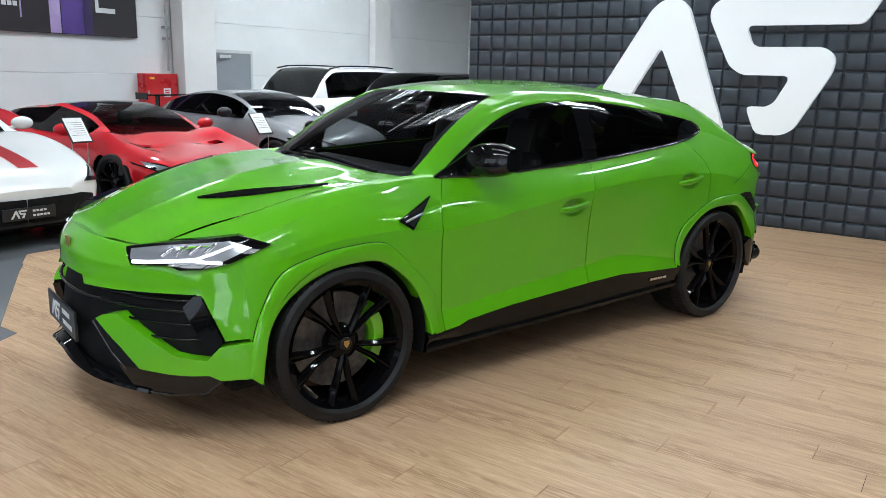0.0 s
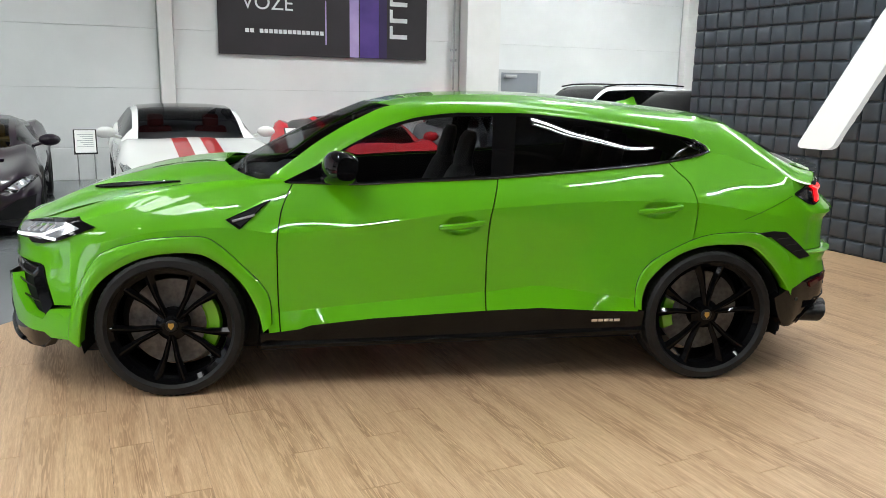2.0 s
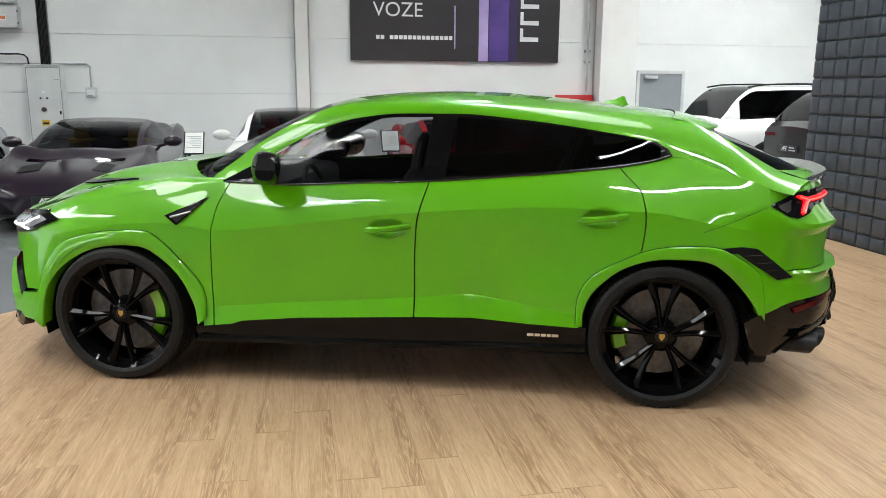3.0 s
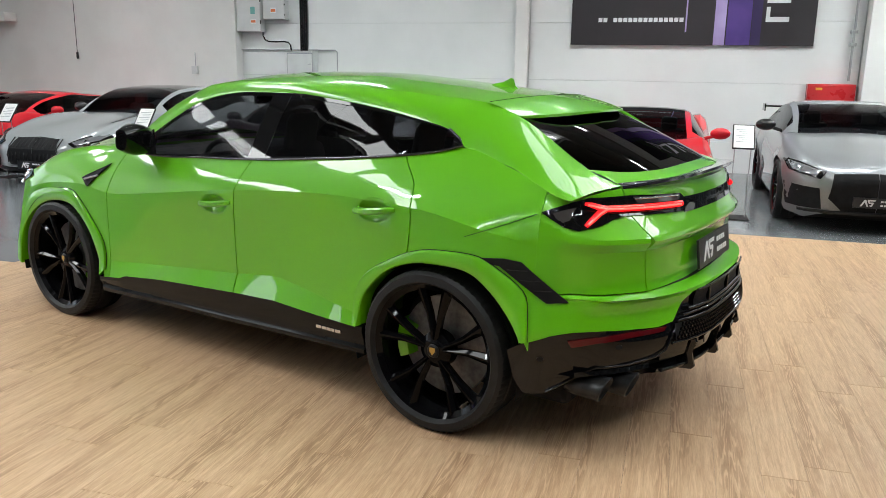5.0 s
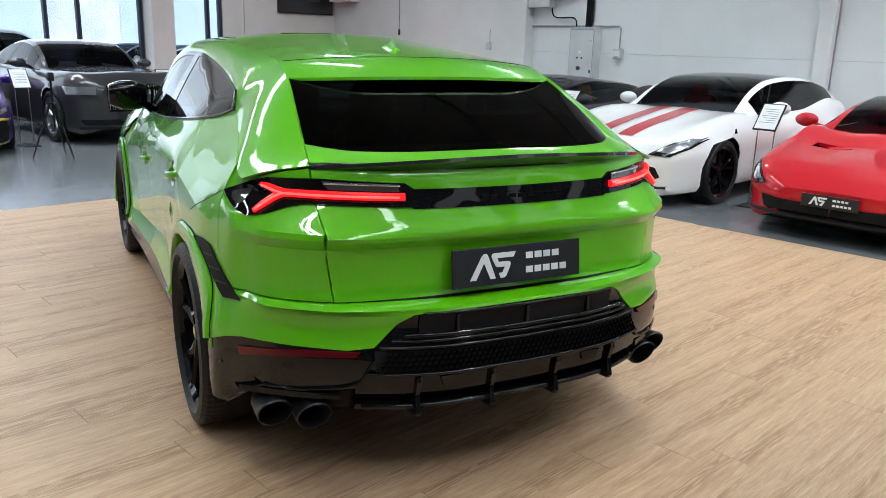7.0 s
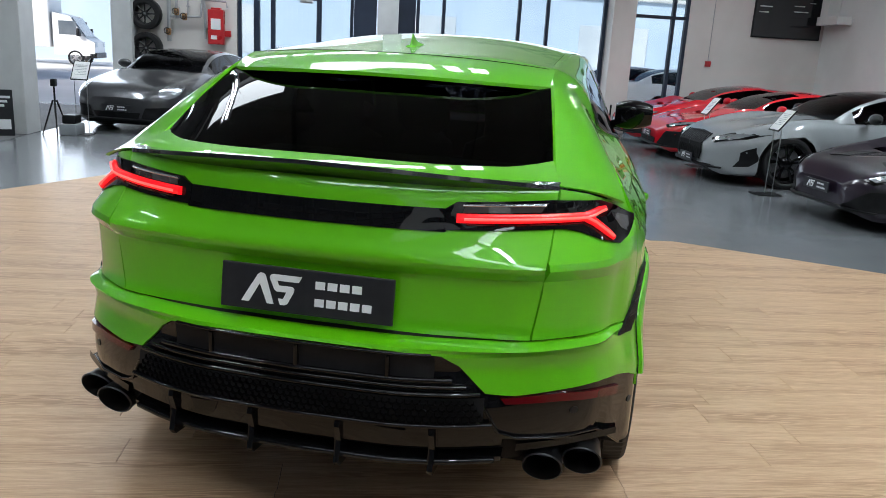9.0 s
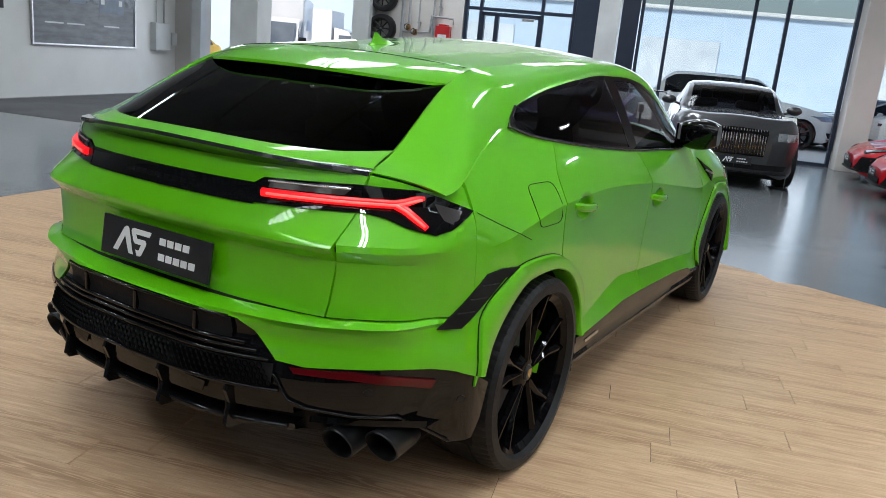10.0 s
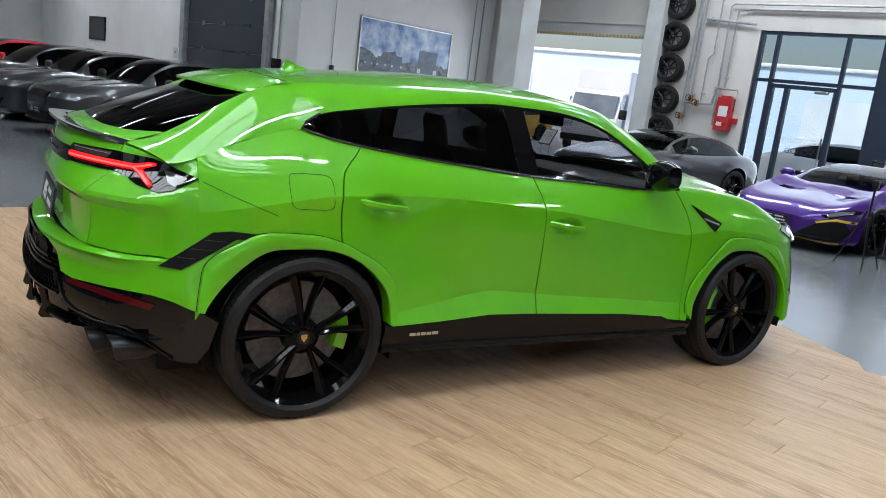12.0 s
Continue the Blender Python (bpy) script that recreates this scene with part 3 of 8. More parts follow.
def wheel(parent, x, y, r, width, rim, side, spokes, rim_mat, twin=True, caliper=None, badge=True, dish=0.05, phase=0.0):
    """A wheel under a car; its outer face looks to the side (-1 is -y)."""
    w = thing_part("wheel", parent)
    m = Matrix.Translation((x, y, r)) @ (Matrix.Identity(4) if side < 0 else Matrix.Rotation(math.pi, 4, "Z"))
    w.matrix_basis = m
    turned = Matrix.Rotation(phase, 4, "Y")
    key = (r, width, rim, spokes, rim_mat.name, twin)
    if key not in WHEELS:
        bm = bmesh.new()
        tyre_mesh(bm, r, width, rim)
        a = part("tyre", bm, RUBBER, w, "black low-profile tyre")
        bm = bmesh.new()
        h = width / 2
        revolve(bm, [(rim - 0.03, h * 0.8), (rim - 0.028, -h * 0.5), (rim - 0.02, -h * 0.74), (rim + 0.006, -h * 0.86), (rim + 0.010, -h * 0.80), (rim, -h * 0.6)], 48)
        revolve(bm, [(0.001, -h + dish), (0.05, -h + dish), (0.062, -h + dish + 0.006), (0.085, -h + dish + 0.02), (0.09, -h + dish + 0.07)], 24)
        for k in range(spokes):
            q = 2 * math.pi * k / spokes + math.pi / 2
            if twin:
                for d in (-1, 1):
                    spoke(bm, q + d * 0.11, 0.052, rim - 0.008, 0.022, 0.054, -h + dish + 0.006, -h * 0.74, 0.03, d * 0.13)
            else:
                spoke(bm, q, 0.05, rim - 0.01, 0.06, 0.045, -h + dish + 0.006, -h * 0.72)
        weld(bm)
        b = part("rim", bm, rim_mat, w)
        bm = bmesh.new()
        revolve(bm, [(0.06, 0.0), (rim * 0.76, 0.0), (rim * 0.76, 0.03), (0.06, 0.03)], 40)
        c = part("brake_disc", weld(bm), DISC, w)
        b.matrix_basis = turned
        WHEELS[key] = (a, b, c)
    else:
        for o in WHEELS[key]:
            again(o, o.name.split(".")[0], turned, w)
    if caliper is not None:
        bm = bmesh.new()
        rows = []
        for i in range(9):
            q = radians((38 if x < 0 else 22) * (i / 4 - 1))
            rows.append([(rr * math.cos(q), yy, rr * math.sin(q)) for rr, yy in ((rim * 0.55, -0.03), (rim * 0.60, -0.055), (rim * 0.78, -0.055), (rim * 0.82, -0.03), (rim * 0.82, 0.04), (rim * 0.55, 0.04))])
        grid(bm, rows, close=True)
        for r0 in (rows[0], rows[-1]):
            bm.faces.new([bm.verts.new(p) for p in r0])
        p = part("brake_caliper", weld(bm), caliper, w, "bright green brake caliper", sharp=25)
        # towards the car's tail on the front axle, towards its nose on the rear one
        back = (x < 0) == (side < 0)
        if not back:
            p.matrix_basis = Matrix.Rotation(math.pi, 4, "Y")
    return w


WHEELS = {}
LAMP_SILVER = material("lamp_insert", (0.42, 0.44, 0.47), 0.15, 0.7, 1.0)
YELLOW_TRIM = material("yellow_trim", (0.75, 0.50, 0.02), 0.3, 0, 0.8)
# openings and lamps of each kind of front: half-width shares and heights
FACES = {
    "white": [("grille", MATT_BLACK, [(0, 0.24), (0.60, 0.26), (0.74, 0.34), (0.70, 0.44), (0.55, 0.47), (0, 0.46)], True), ("headlight", GLOSS_BLACK, [(0.62, 0.57), (0.80, 0.55), (0.90, 0.63), (0.945, 0.75), (0.925, 0.80), (0.84, 0.74)], False)],
    "red": [("grille", MATT_BLACK, [(0, 0.20), (0.50, 0.20), (0.62, 0.26), (0.66, 0.36), (0.3, 0.34), (0, 0.35)], True), ("headlight", GLOSS_BLACK, [(0.64, 0.46), (0.76, 0.43), (0.94, 0.60), (0.93, 0.67), (0.80, 0.61), (0.71, 0.54)], False)],
    "coupe": [("grille", MATT_BLACK, [(0, 0.24), (0.34, 0.24), (0.50, 0.38), (0.46, 0.64), (0, 0.66)], True), ("headlight", GLOSS_BLACK, [(0.54, 0.66), (0.60, 0.58), (0.90, 0.64), (0.95, 0.76), (0.80, 0.74)], False),
              ("intake", MATT_BLACK, [(0.56, 0.26), (0.90, 0.26), (0.93, 0.50), (0.60, 0.48)], False)],
    "stone": [("grille", MATT_BLACK, [(0, 0.30), (0.40, 0.30), (0.46, 0.42), (0.36, 0.66), (0, 0.68)], True), ("headlight", GLOSS_BLACK, [(0.56, 0.61), (0.66, 0.56), (0.90, 0.64), (0.94, 0.73), (0.74, 0.71)], False),
              ("intake", MATT_BLACK, [(0.86, 0.26), (0.92, 0.28), (0.95, 0.54), (0.90, 0.46)], False), ("lower_intake", MATT_BLACK, [(0, 0.19), (0.56, 0.19), (0.66, 0.26), (0, 0.26)], True)],
    "roadster": [("headlight", GLOSS_BLACK, [(0.62, 0.53), (0.74, 0.49), (0.94, 0.60), (0.90, 0.66), (0.74, 0.61)], False), ("intake", MATT_BLACK, [(0.40, 0.20), (0.88, 0.22), (0.92, 0.44), (0.74, 0.42)], False),
                 ("bonnet_vent", MATT_BLACK, [(0.30, 0.68), (0.52, 0.66), (0.54, 0.71), (0.34, 0.73)], False)],
    "wedge": [("headlight", GLOSS_BLACK, [(0.60, 0.56), (0.70, 0.52), (0.94, 0.62), (0.91, 0.68), (0.76, 0.62)], False), ("intake", MATT_BLACK, [(0.46, 0.20), (0.88, 0.20), (0.94, 0.48), (0.70, 0.46), (0.62, 0.36)], False),
              ("grille", MATT_BLACK, [(0, 0.20), (0.38, 0.20), (0.42, 0.32), (0, 0.33)], True)],
    "purple": [("headlight", GLOSS_BLACK, [(0.62, 0.52), (0.72, 0.48), (0.92, 0.58), (0.91, 0.64), (0.78, 0.60)], False), ("intake", MATT_BLACK, [(0.30, 0.18), (0.86, 0.18), (0.94, 0.44), (0.80, 0.46), (0.60, 0.40)], False),
               ("trim_strip", YELLOW_TRIM, [(0.60, 0.405), (0.80, 0.465), (0.94, 0.445), (0.94, 0.475), (0.80, 0.495), (0.58, 0.425)], False), ("trim_strip", YELLOW_TRIM, [(0.1, 0.145), (0.90, 0.145), (0.90, 0.165), (0.1, 0.165)], False)],
    "limousine": [("grille", GLOSS_BLACK, [(0, 0.50), (0.40, 0.50), (0.42, 0.88), (0, 0.90)], True), ("headlight", LAMP_SILVER, [(0.56, 0.74), (0.90, 0.74), (0.91, 0.85), (0.56, 0.86)], False),
                  ("intake", MATT_BLACK, [(0, 0.30), (0.74, 0.30), (0.78, 0.38), (0, 0.38)], True)],
    "round": [("intake", MATT_BLACK, [(0.42, 0.24), (0.86, 0.24), (0.92, 0.44), (0.50, 0.42)], False), ("grille", MATT_BLACK, [(0, 0.24), (0.36, 0.24), (0.42, 0.34), (0, 0.34)], True),
              ("headlight", LAMP_SILVER, [(0.78 + 0.125 * math.cos(q), 0.68 + 0.115 * math.sin(q)) for q in (2 * math.pi * k / 14 for k in range(14))], False)],
    "plain": [("grille", GLOSS_BLACK, [(0, 0.52), (0.38, 0.52), (0.44, 0.62), (0.40, 0.74), (0, 0.75)], True), ("headlight", LAMP_SILVER, [(0.50, 0.66), (0.88, 0.64), (0.95, 0.76), (0.54, 0.74)], False),
              ("intake", MATT_BLACK, [(0, 0.28), (0.70, 0.28), (0.76, 0.42), (0, 0.40)], True)],
    "suv": [("grille", GLOSS_BLACK, [(0, 0.62), (0.40, 0.62), (0.46, 0.74), (0.40, 0.90), (0, 0.90)], True), ("headlight", LAMP_SILVER, [(0.52, 0.78), (0.90, 0.78), (0.94, 0.90), (0.54, 0.90)], False),
            ("intake", MATT_BLACK, [(0, 0.36), (0.74, 0.36), (0.80, 0.50), (0, 0.48)], True)],
}


def thing_part(name, parent):
    ob = new(name)
    ob.parent = parent
    return ob


def plain_car(m, spec):
    """A whole car from a few measures: x runs from the nose (-) to the tail (+), its wheels on z = 0."""
    s = dict(L=4.5, W=1.9, H=1.25, wb=2.65, fo=0.95, r=0.34, clear=0.12, nose=0.62, hood=0.78, belt=0.88, tail=0.9, deck=0.95,
             ws0=-0.95, ws1=-0.15, rf=0.55, rb=1.55, roof_in=0.70, roof_black=False, spokes=5, twin=True, rim=GLOSS_BLACK,
             seats=CABIN, stripe=None, rear_wide=1.0, face="plain", plate=True, wing=False, rails=False, tail_lamp="slim",
             caliper=None, group="", crest=0.05)
    s.update(spec)
    car = thing(s["name"], s["label"], s.get("category", "car"), s["group"], "", m)
    L, W, wb, body = s["L"], s["W"] / 2, s["wb"], s["body"]
    xf, xr = -wb / 2 - s["fo"], -wb / 2 - s["fo"] + L
    ax = (-wb / 2, wb / 2)
    R = s["r"]
    ar = R + 0.055
    plan = curve((xf, 0.50), (xf + 0.07, 0.69), (xf + 0.20, 0.83), (xf + 0.45, 0.935), (xf + 0.9, 0.985), (ax[0] + 0.5, 0.965), (ax[1] - 0.55, 0.965),
                 (ax[1], 1.0 * s["rear_wide"]), (xr - 0.45, 0.94), (xr - 0.12, 0.84), (xr, 0.72))
    top = curve((xf, s["nose"] - 0.07), (xf + 0.08, s["nose"] + 0.01), (xf + 0.32, s["nose"] + 0.11), (ax[0], s["hood"]), (s["ws0"], s["belt"]), (0.4, s["belt"] + 0.03), (s["rb"], s["deck"]), (xr - 0.1, s["tail"]), (xr, s["tail"] - 0.05))
    low = curve((xf, s["clear"] + 0.12), (xf + 0.2, s["clear"] + 0.02), (ax[0], s["clear"] + 0.02), (ax[1], s["clear"] + 0.02), (xr - 0.3, s["clear"] + 0.06), (xr, s["clear"] + 0.2))

    def rise(x):
        """How far the wings stand proud of the bonnet over the wheels."""
        return s["crest"] * sum(math.exp(-((x - a) / 0.62) ** 2) for a in ax)

    def arch(x):
        for a in ax:
            d = abs(x - a)
            if d < ar:
                return R + math.sqrt(ar * ar - d * d)
        return 0.0

    xs = set(spread(xf, xr, 46))
    for a in ax:
        for k in range(19):
            xs.add(a - ar * math.cos(math.pi * k / 18))
    xs = sorted(xs)
    rows = []
    for x in xs:
        w, zt, zb, za = W * plan(x), top(x), low(x), arch(x)
        h = zt - zb
        r_ = rise(x)
        sec = [(0.86, 0.0), (0.95, 0.05), (0.985, 0.14), (0.965, 0.36), (0.99, 0.55), (1.0, 0.66), (0.985, 0.77), (0.955, 0.88 + r_ * 0.3), (0.905, 0.96 + r_ * 0.8),
               (0.83, 1.0 + r_), (0.74, 1.01 + r_ * 0.75), (0.60, 1.02 + r_ * 0.2), (0.40, 1.03 - r_ * 0.1), (0.2, 1.042), (0.0, 1.045)]
        row = []
        for f, g in sec:
            z = zb + g * h
            if z < za:
                z = min(za, zb + 0.80 * h)
                f = float(np.interp((z - zb) / h, [q[1] for q in sec], [q[0] for q in sec])) + 0.012
            row.append((x, -w * f, z))
        rows.append(row)
    bm = bmesh.new()
    grid(bm, rows)
    for r0, fl in ((rows[0], False), (rows[-1], True)):
        vs = [bm.verts.new(p) for p in r0] + [bm.verts.new((r0[0][0], 0, r0[0][2]))]
        bm.faces.new(vs if fl else vs[::-1])
    weld(bm, 0.001)
    mirrored(bm)
    bmesh.ops.recalc_face_normals(bm, faces=bm.faces[:])
    part("body", bm, body, car, sharp=38)
    # dark underside and wheel houses
    bm = bmesh.new()
    box(bm, xf + 0.30, xr - 0.30, -W * 0.78, W * 0.78, s["clear"], min(s["nose"], s["belt"] - 0.16) - 0.10, 0.02)
    part("underbody", bm, MATT_BLACK, car)
    # glasshouse
    roofz = curve((s["ws0"] - 0.02, s["belt"] - 0.02), (s["ws0"] + (s["ws1"] - s["ws0"]) * 0.55, s["belt"] + (s["H"] - s["belt"]) * 0.66), (s["ws1"], s["H"] - 0.035), ((s["ws1"] + s["rf"]) / 2, s["H"]),
                  (s["rf"], s["H"] - 0.03), (s["rf"] + (s["rb"] - s["rf"]) * 0.5, s["deck"] + (s["H"] - s["deck"]) * 0.62), (s["rb"], s["deck"] - 0.02))
    gx = spread(s["ws0"], s["rb"], 34)
    wind, roof, rear, side, frame_ = (bmesh.new() for _ in range(5))
    secs = []
    for x in gx:
        b, z = top(x) - 0.01, roofz(x)
        wy = W * plan(x) * 0.90
        k = max(0.0, (z - b)) / max(0.01, s["H"] - s["belt"])
        ry = W * s["roof_in"] * (1.0 + 0.10 * (1 - k))
        ry = min(ry, wy)
        zz = max(z, b + 0.001)
        secs.append([(x, -wy, b), (x, -(wy + (ry - wy) * 0.45), b + (zz - b) * 0.5), (x, -(wy + (ry - wy) * 0.86), b + (zz - b) * 0.88), (x, -ry * 0.93, b + (zz - b) * 0.975), (x, -ry * 0.55, zz + 0.012), (x, 0, zz + 0.018)])
    for i in range(len(gx) - 1):
        xm = (gx[i] + gx[i + 1]) / 2
        a, b = secs[i], secs[i + 1]
        tgt = wind if xm < s["ws1"] else roof if xm < s["rf"] else rear
        grid(tgt, [[a[3], a[4], a[5]], [b[3], b[4], b[5]]])
        grid(frame_, [[a[2], a[3]], [b[2], b[3]]])
        pill = xm < s["ws0"] + 0.22 or xm > s["rb"] - s.get("c_pillar", 0.4)
        grid(frame_ if pill else side, [[a[0], a[1], a[2]], [b[0], b[1], b[2]]])
    for nm, b, mt in (("windshield", wind, TINTED), ("roof", roof, GLOSS_BLACK if s["roof_black"] else body), ("rear_window", rear, PRIVACY), ("side_window", side, s.get("side_glass", PRIVACY)), ("roof_pillar", frame_, s.get("pillar_mat", body))):
        if not b.faces:
            b.free()
            continue
        weld(b)
        if nm in ("side_window", "roof_pillar"):
            other = b.copy()
            for v in other.verts:
                v.co.y = -v.co.y
            bmesh.ops.reverse_faces(other, faces=other.faces[:])
            part(nm, b, mt, car)
            part(nm, other, mt, car)
        else:
            mirrored(b)
            part(nm, b, mt, car)
    # cabin: floor, dashboard and seats
    bm = bmesh.new()
    box(bm, s["ws0"] + 0.25, s["ws0"] + 0.6, -W * 0.74, W * 0.74, s["belt"] - 0.3, s["belt"] - 0.02, 0.05)
    part("dashboard", bm, CABIN, car)
    for y in (-W * 0.38, W * 0.38):
        bm = bmesh.new()
        box(bm, 0.28, 0.44, y - 0.22, y + 0.22, s["belt"] - 0.35, s["H"] - 0.28, 0.06, m=None)
        box(bm, 0.30, 0.40, y - 0.11, y + 0.11, s["H"] - 0.30, s["H"] - 0.12, 0.04)
        part("seat", bm, s["seats"], car)
    # wheels
    for a in ax:
        for sd in (-1, 1):
            wheel(car, a, sd * (W * 0.985 - 0.125), R, 0.25, R * 0.76, sd, s["spokes"], s["rim"], s["twin"], s["caliper"])
    # front: openings, lamps, splitter and plate lie on the body's own surface
    zf = low(xf)
    ys_, gs_ = [q[0] for q in sec], [q[1] for q in sec]

    def face(y, z, lift=0.0):
        def within(x):
            t_, b_ = top(x), low(x)
            g = (z - b_) / (t_ - b_)
            if g < 0 or g > 1.04:
                return False
            return y <= W * plan(x) * float(np.interp(g, gs_, ys_)) or (g > 1.0 and y < W * plan(x) * 0.6)
        lo, hi = xf - 0.02, xf + 1.3
        for _ in range(13):
            m_ = (lo + hi) / 2
            lo, hi = (lo, m_) if within(m_) else (m_, hi)
        return Vector((hi - lift * 0.75, -y - lift * 0.5, z + lift * 0.35))
    looks = FACES[s["face"]]
    for k, (nm, mat, outline, mid) in enumerate(looks):
        ol = [(y * W, z) for y, z in outline]
        if mid:
            p_ = part(nm, patch(ol, face, 0.006, 0.02, 0.09, 0.06, True), mat, car)
            if "bars" in s and nm == "grille":
                ym = max(q[0] for q in ol) * 0.92
                z0, z1 = min(q[1] for q in ol) + 0.02, max(q[1] for q in ol) - 0.02
                for q in range(s["bars"]):
                    y = -ym + 2 * ym * q / (s["bars"] - 1)
                    bm = bmesh.new()
                    tube(bm, [Vector((1, -1 if y > 0 else 1, 1)) * face(abs(y), z, 0.012) for z in spread(z0, z1, 4)], 0.008, 6)
                    part("grille_bar", bm, CHROME if s["face"] == "limousine" else SATIN_BLACK, p_)
            continue
        pair = two(nm, patch(ol, face, 0.012 if nm == "headlight" else 0.007, 0.02, 0.07, 0.05), mat, car)
        if nm == "headlight":
            cy, cz = sum(q[0] for q in ol) / len(ol), sum(q[1] for q in ol) / len(ol)
            small = [(cy + (y - cy) * 0.76, cz + (z - cz) * 0.70) for y, z in ol]
            q = two("lamp_element", patch(small, face, 0.0155, 0.003, 0.07, 0.05), LAMP_SILVER, pair[0])
            q[1].parent = pair[1]
    bm = bmesh.new()
    rws = []
    for y in spread(-W * 0.80, W * 0.80, 17):
        p_ = face(min(abs(y), W * 0.80), zf + 0.03)
        rws.append([(p_.x + 0.05, y, zf + 0.02), (p_.x - 0.03, y, zf + 0.0), (p_.x - 0.03, y, zf - 0.02), (p_.x + 0.25, y, zf - 0.03)])
    grid(bm, rws)
    bmesh.ops.recalc_face_normals(bm, faces=bm.faces[:])
    part("front_splitter", bm, SATIN_BLACK, car)
    if s["plate"]:
        zp = s.get("plate_z", zf + 0.16)
        dealer_plate("front_plate", car, Matrix(((0, 0, -1, face(0.1, zp).x - 0.03), (-1, 0, 0, 0), (0, 1, 0, zp), (0, 0, 0, 1))), 0.48, 0.11)
    # tail
    zt = top(xr)
    for sd in (-1, 1):
        bm = bmesh.new()
        if s["tail_lamp"] == "slim":
            box(bm, xr - 0.20, xr + 0.004, min(sd * W * 0.40, sd * W * 0.72), max(sd * W * 0.40, sd * W * 0.72), zt - 0.16, zt - 0.07, 0.02)
        else:
            box(bm, xr - 0.16, xr + 0.006, min(sd * W * 0.52, sd * W * 0.76), max(sd * W * 0.52, sd * W * 0.76), zt - 0.22, zt - 0.05, 0.03)
        part("tail_light", bm, RED_LENS, car)
    bm = bmesh.new()
    box(bm, xr - 0.2, xr + 0.008, -W * 0.6, W * 0.6, low(xr) - 0.05, low(xr) + 0.12, 0.03)
    part("rear_bumper", bm, SATIN_BLACK, car)
    if s.get("rear_plate"):
        dealer_plate("rear_plate", car, Matrix(((0, 0, 1, xr + 0.02), (1, 0, 0, 0), (0, 1, 0, zt - 0.32), (0, 0, 0, 1))), 0.48, 0.11)
    # mirrors
    for sd in (-1, 1):
        x = s["ws0"] + 0.42
        y, z = sd * (W * plan(x) * 0.98), top(x) + 0.07
        bm = bmesh.new()
        bmesh.ops.create_uvsphere(bm, u_segments=16, v_segments=10, radius=1)
        bmesh.ops.transform(bm, verts=bm.verts[:], matrix=Matrix.Translation((x, y + sd * 0.10, z)) @ Matrix.Diagonal((0.075, 0.125, 0.075, 1)))
        for v in bm.verts:
            v.co.x = min(v.co.x, x + 0.045)
        tube(bm, [(x, y - sd * 0.10, z - 0.07), (x, y + sd * 0.04, z - 0.03)], 0.022)
        part("door_mirror", bm, s.get("mirror", body), car)
    if s["wing"]:
        bm = bmesh.new()
        box(bm, xr - 0.30, xr - 0.02, -W * 0.86, W * 0.86, s["tail"] + s["wing"], s["tail"] + s["wing"] + 0.025, 0.01)
        for sd in (-1, 1):
            box(bm, xr - 0.22, xr - 0.12, sd * W * 0.55 - 0.012, sd * W * 0.55 + 0.012, s["tail"] - 0.05, s["tail"] + s["wing"] + 0.01, 0.004)
            box(bm, xr - 0.32, xr - 0.0, sd * W * 0.86 - 0.008, sd * W * 0.86 + 0.008, s["tail"] + s["wing"] - 0.06, s["tail"] + s["wing"] + 0.05, 0.004)
        part("rear_wing", bm, s.get("wing_mat", GLOSS_BLACK), car)
    if s["rails"]:
        for sd in (-1, 1):
            bm = bmesh.new()
            pts = [(x, sd * W * s["roof_in"] * 0.98, roofz(x) + 0.035) for x in spread(s["ws1"] + 0.15, s["rf"] + 0.1, 8)]
            tube(bm, pts, 0.016)
            part("roof_rail", bm, GLOSS_BLACK, car)
    if s["stripe"] is not None:
        for y0, y1 in ((-0.26, -0.09), (-0.055, 0.055), (0.09, 0.26)) if s.get("three") else ((-0.27, -0.08), (0.08, 0.27)):
            bm = bmesh.new()
            rws = []
            for x in spread(xf + 0.25, s["ws0"] - 0.02, 14):
                w, zt_, zb_ = W * plan(x), top(x), low(x)
                rws.append([(x, y, zt_ + (zt_ - zb_) * float(np.interp(abs(y), [0, 0.2 * w, 0.4 * w, 0.6 * w], [0.045, 0.042, 0.03 - 0.1 * rise(x), 0.02 + 0.2 * rise(x)])) + 0.005) for y in spread(y0, y1, 5)])
            grid(bm, rws)
            part("bonnet_stripe", bm, s["stripe"], car)
    return car

# ---- the green car ----
# x runs from nose (-) to tail (+), half-widths are positive; each line of the side is a function of x
SILL_Z = straight((-2.4, 0.40), (-2.0, 0.33), (-1.02, 0.35), (-0.83, 0.37), (-0.77, 0.39), (-0.43, 0.42), (0.19, 0.45), (0.5, 0.46), (0.81, 0.44), (1.08, 0.43), (1.98, 0.50), (2.2, 0.57), (2.4, 0.58))
SILL_Y = curve((-2.2, 0.90), (-2.06, 0.965), (-1.9, 0.985), (-1.02, 0.996), (-0.5, 0.986), (0.2, 0.986), (0.8, 0.994), (1.08, 1.0), (1.98, 0.995), (2.12, 0.95), (2.25, 0.90))
FOLD_Z = straight((-2.4, 0.50), (-2.0, 0.45), (-1.0, 0.455), (-0.43, 0.50), (0.19, 0.55), (0.46, 0.578), (0.52, 0.578), (0.68, 0.555), (1.07, 0.49), (1.98, 0.58), (2.2, 0.65), (2.4, 0.66))
FOLD_Y = curve((-2.2, 0.885), (-2.06, 0.95), (-1.9, 0.982), (-1.0, 0.972), (-0.4, 0.950), (0.2, 0.948), (0.5, 0.950), (1.07, 0.982), (1.98, 0.992), (2.12, 0.945), (2.25, 0.90))
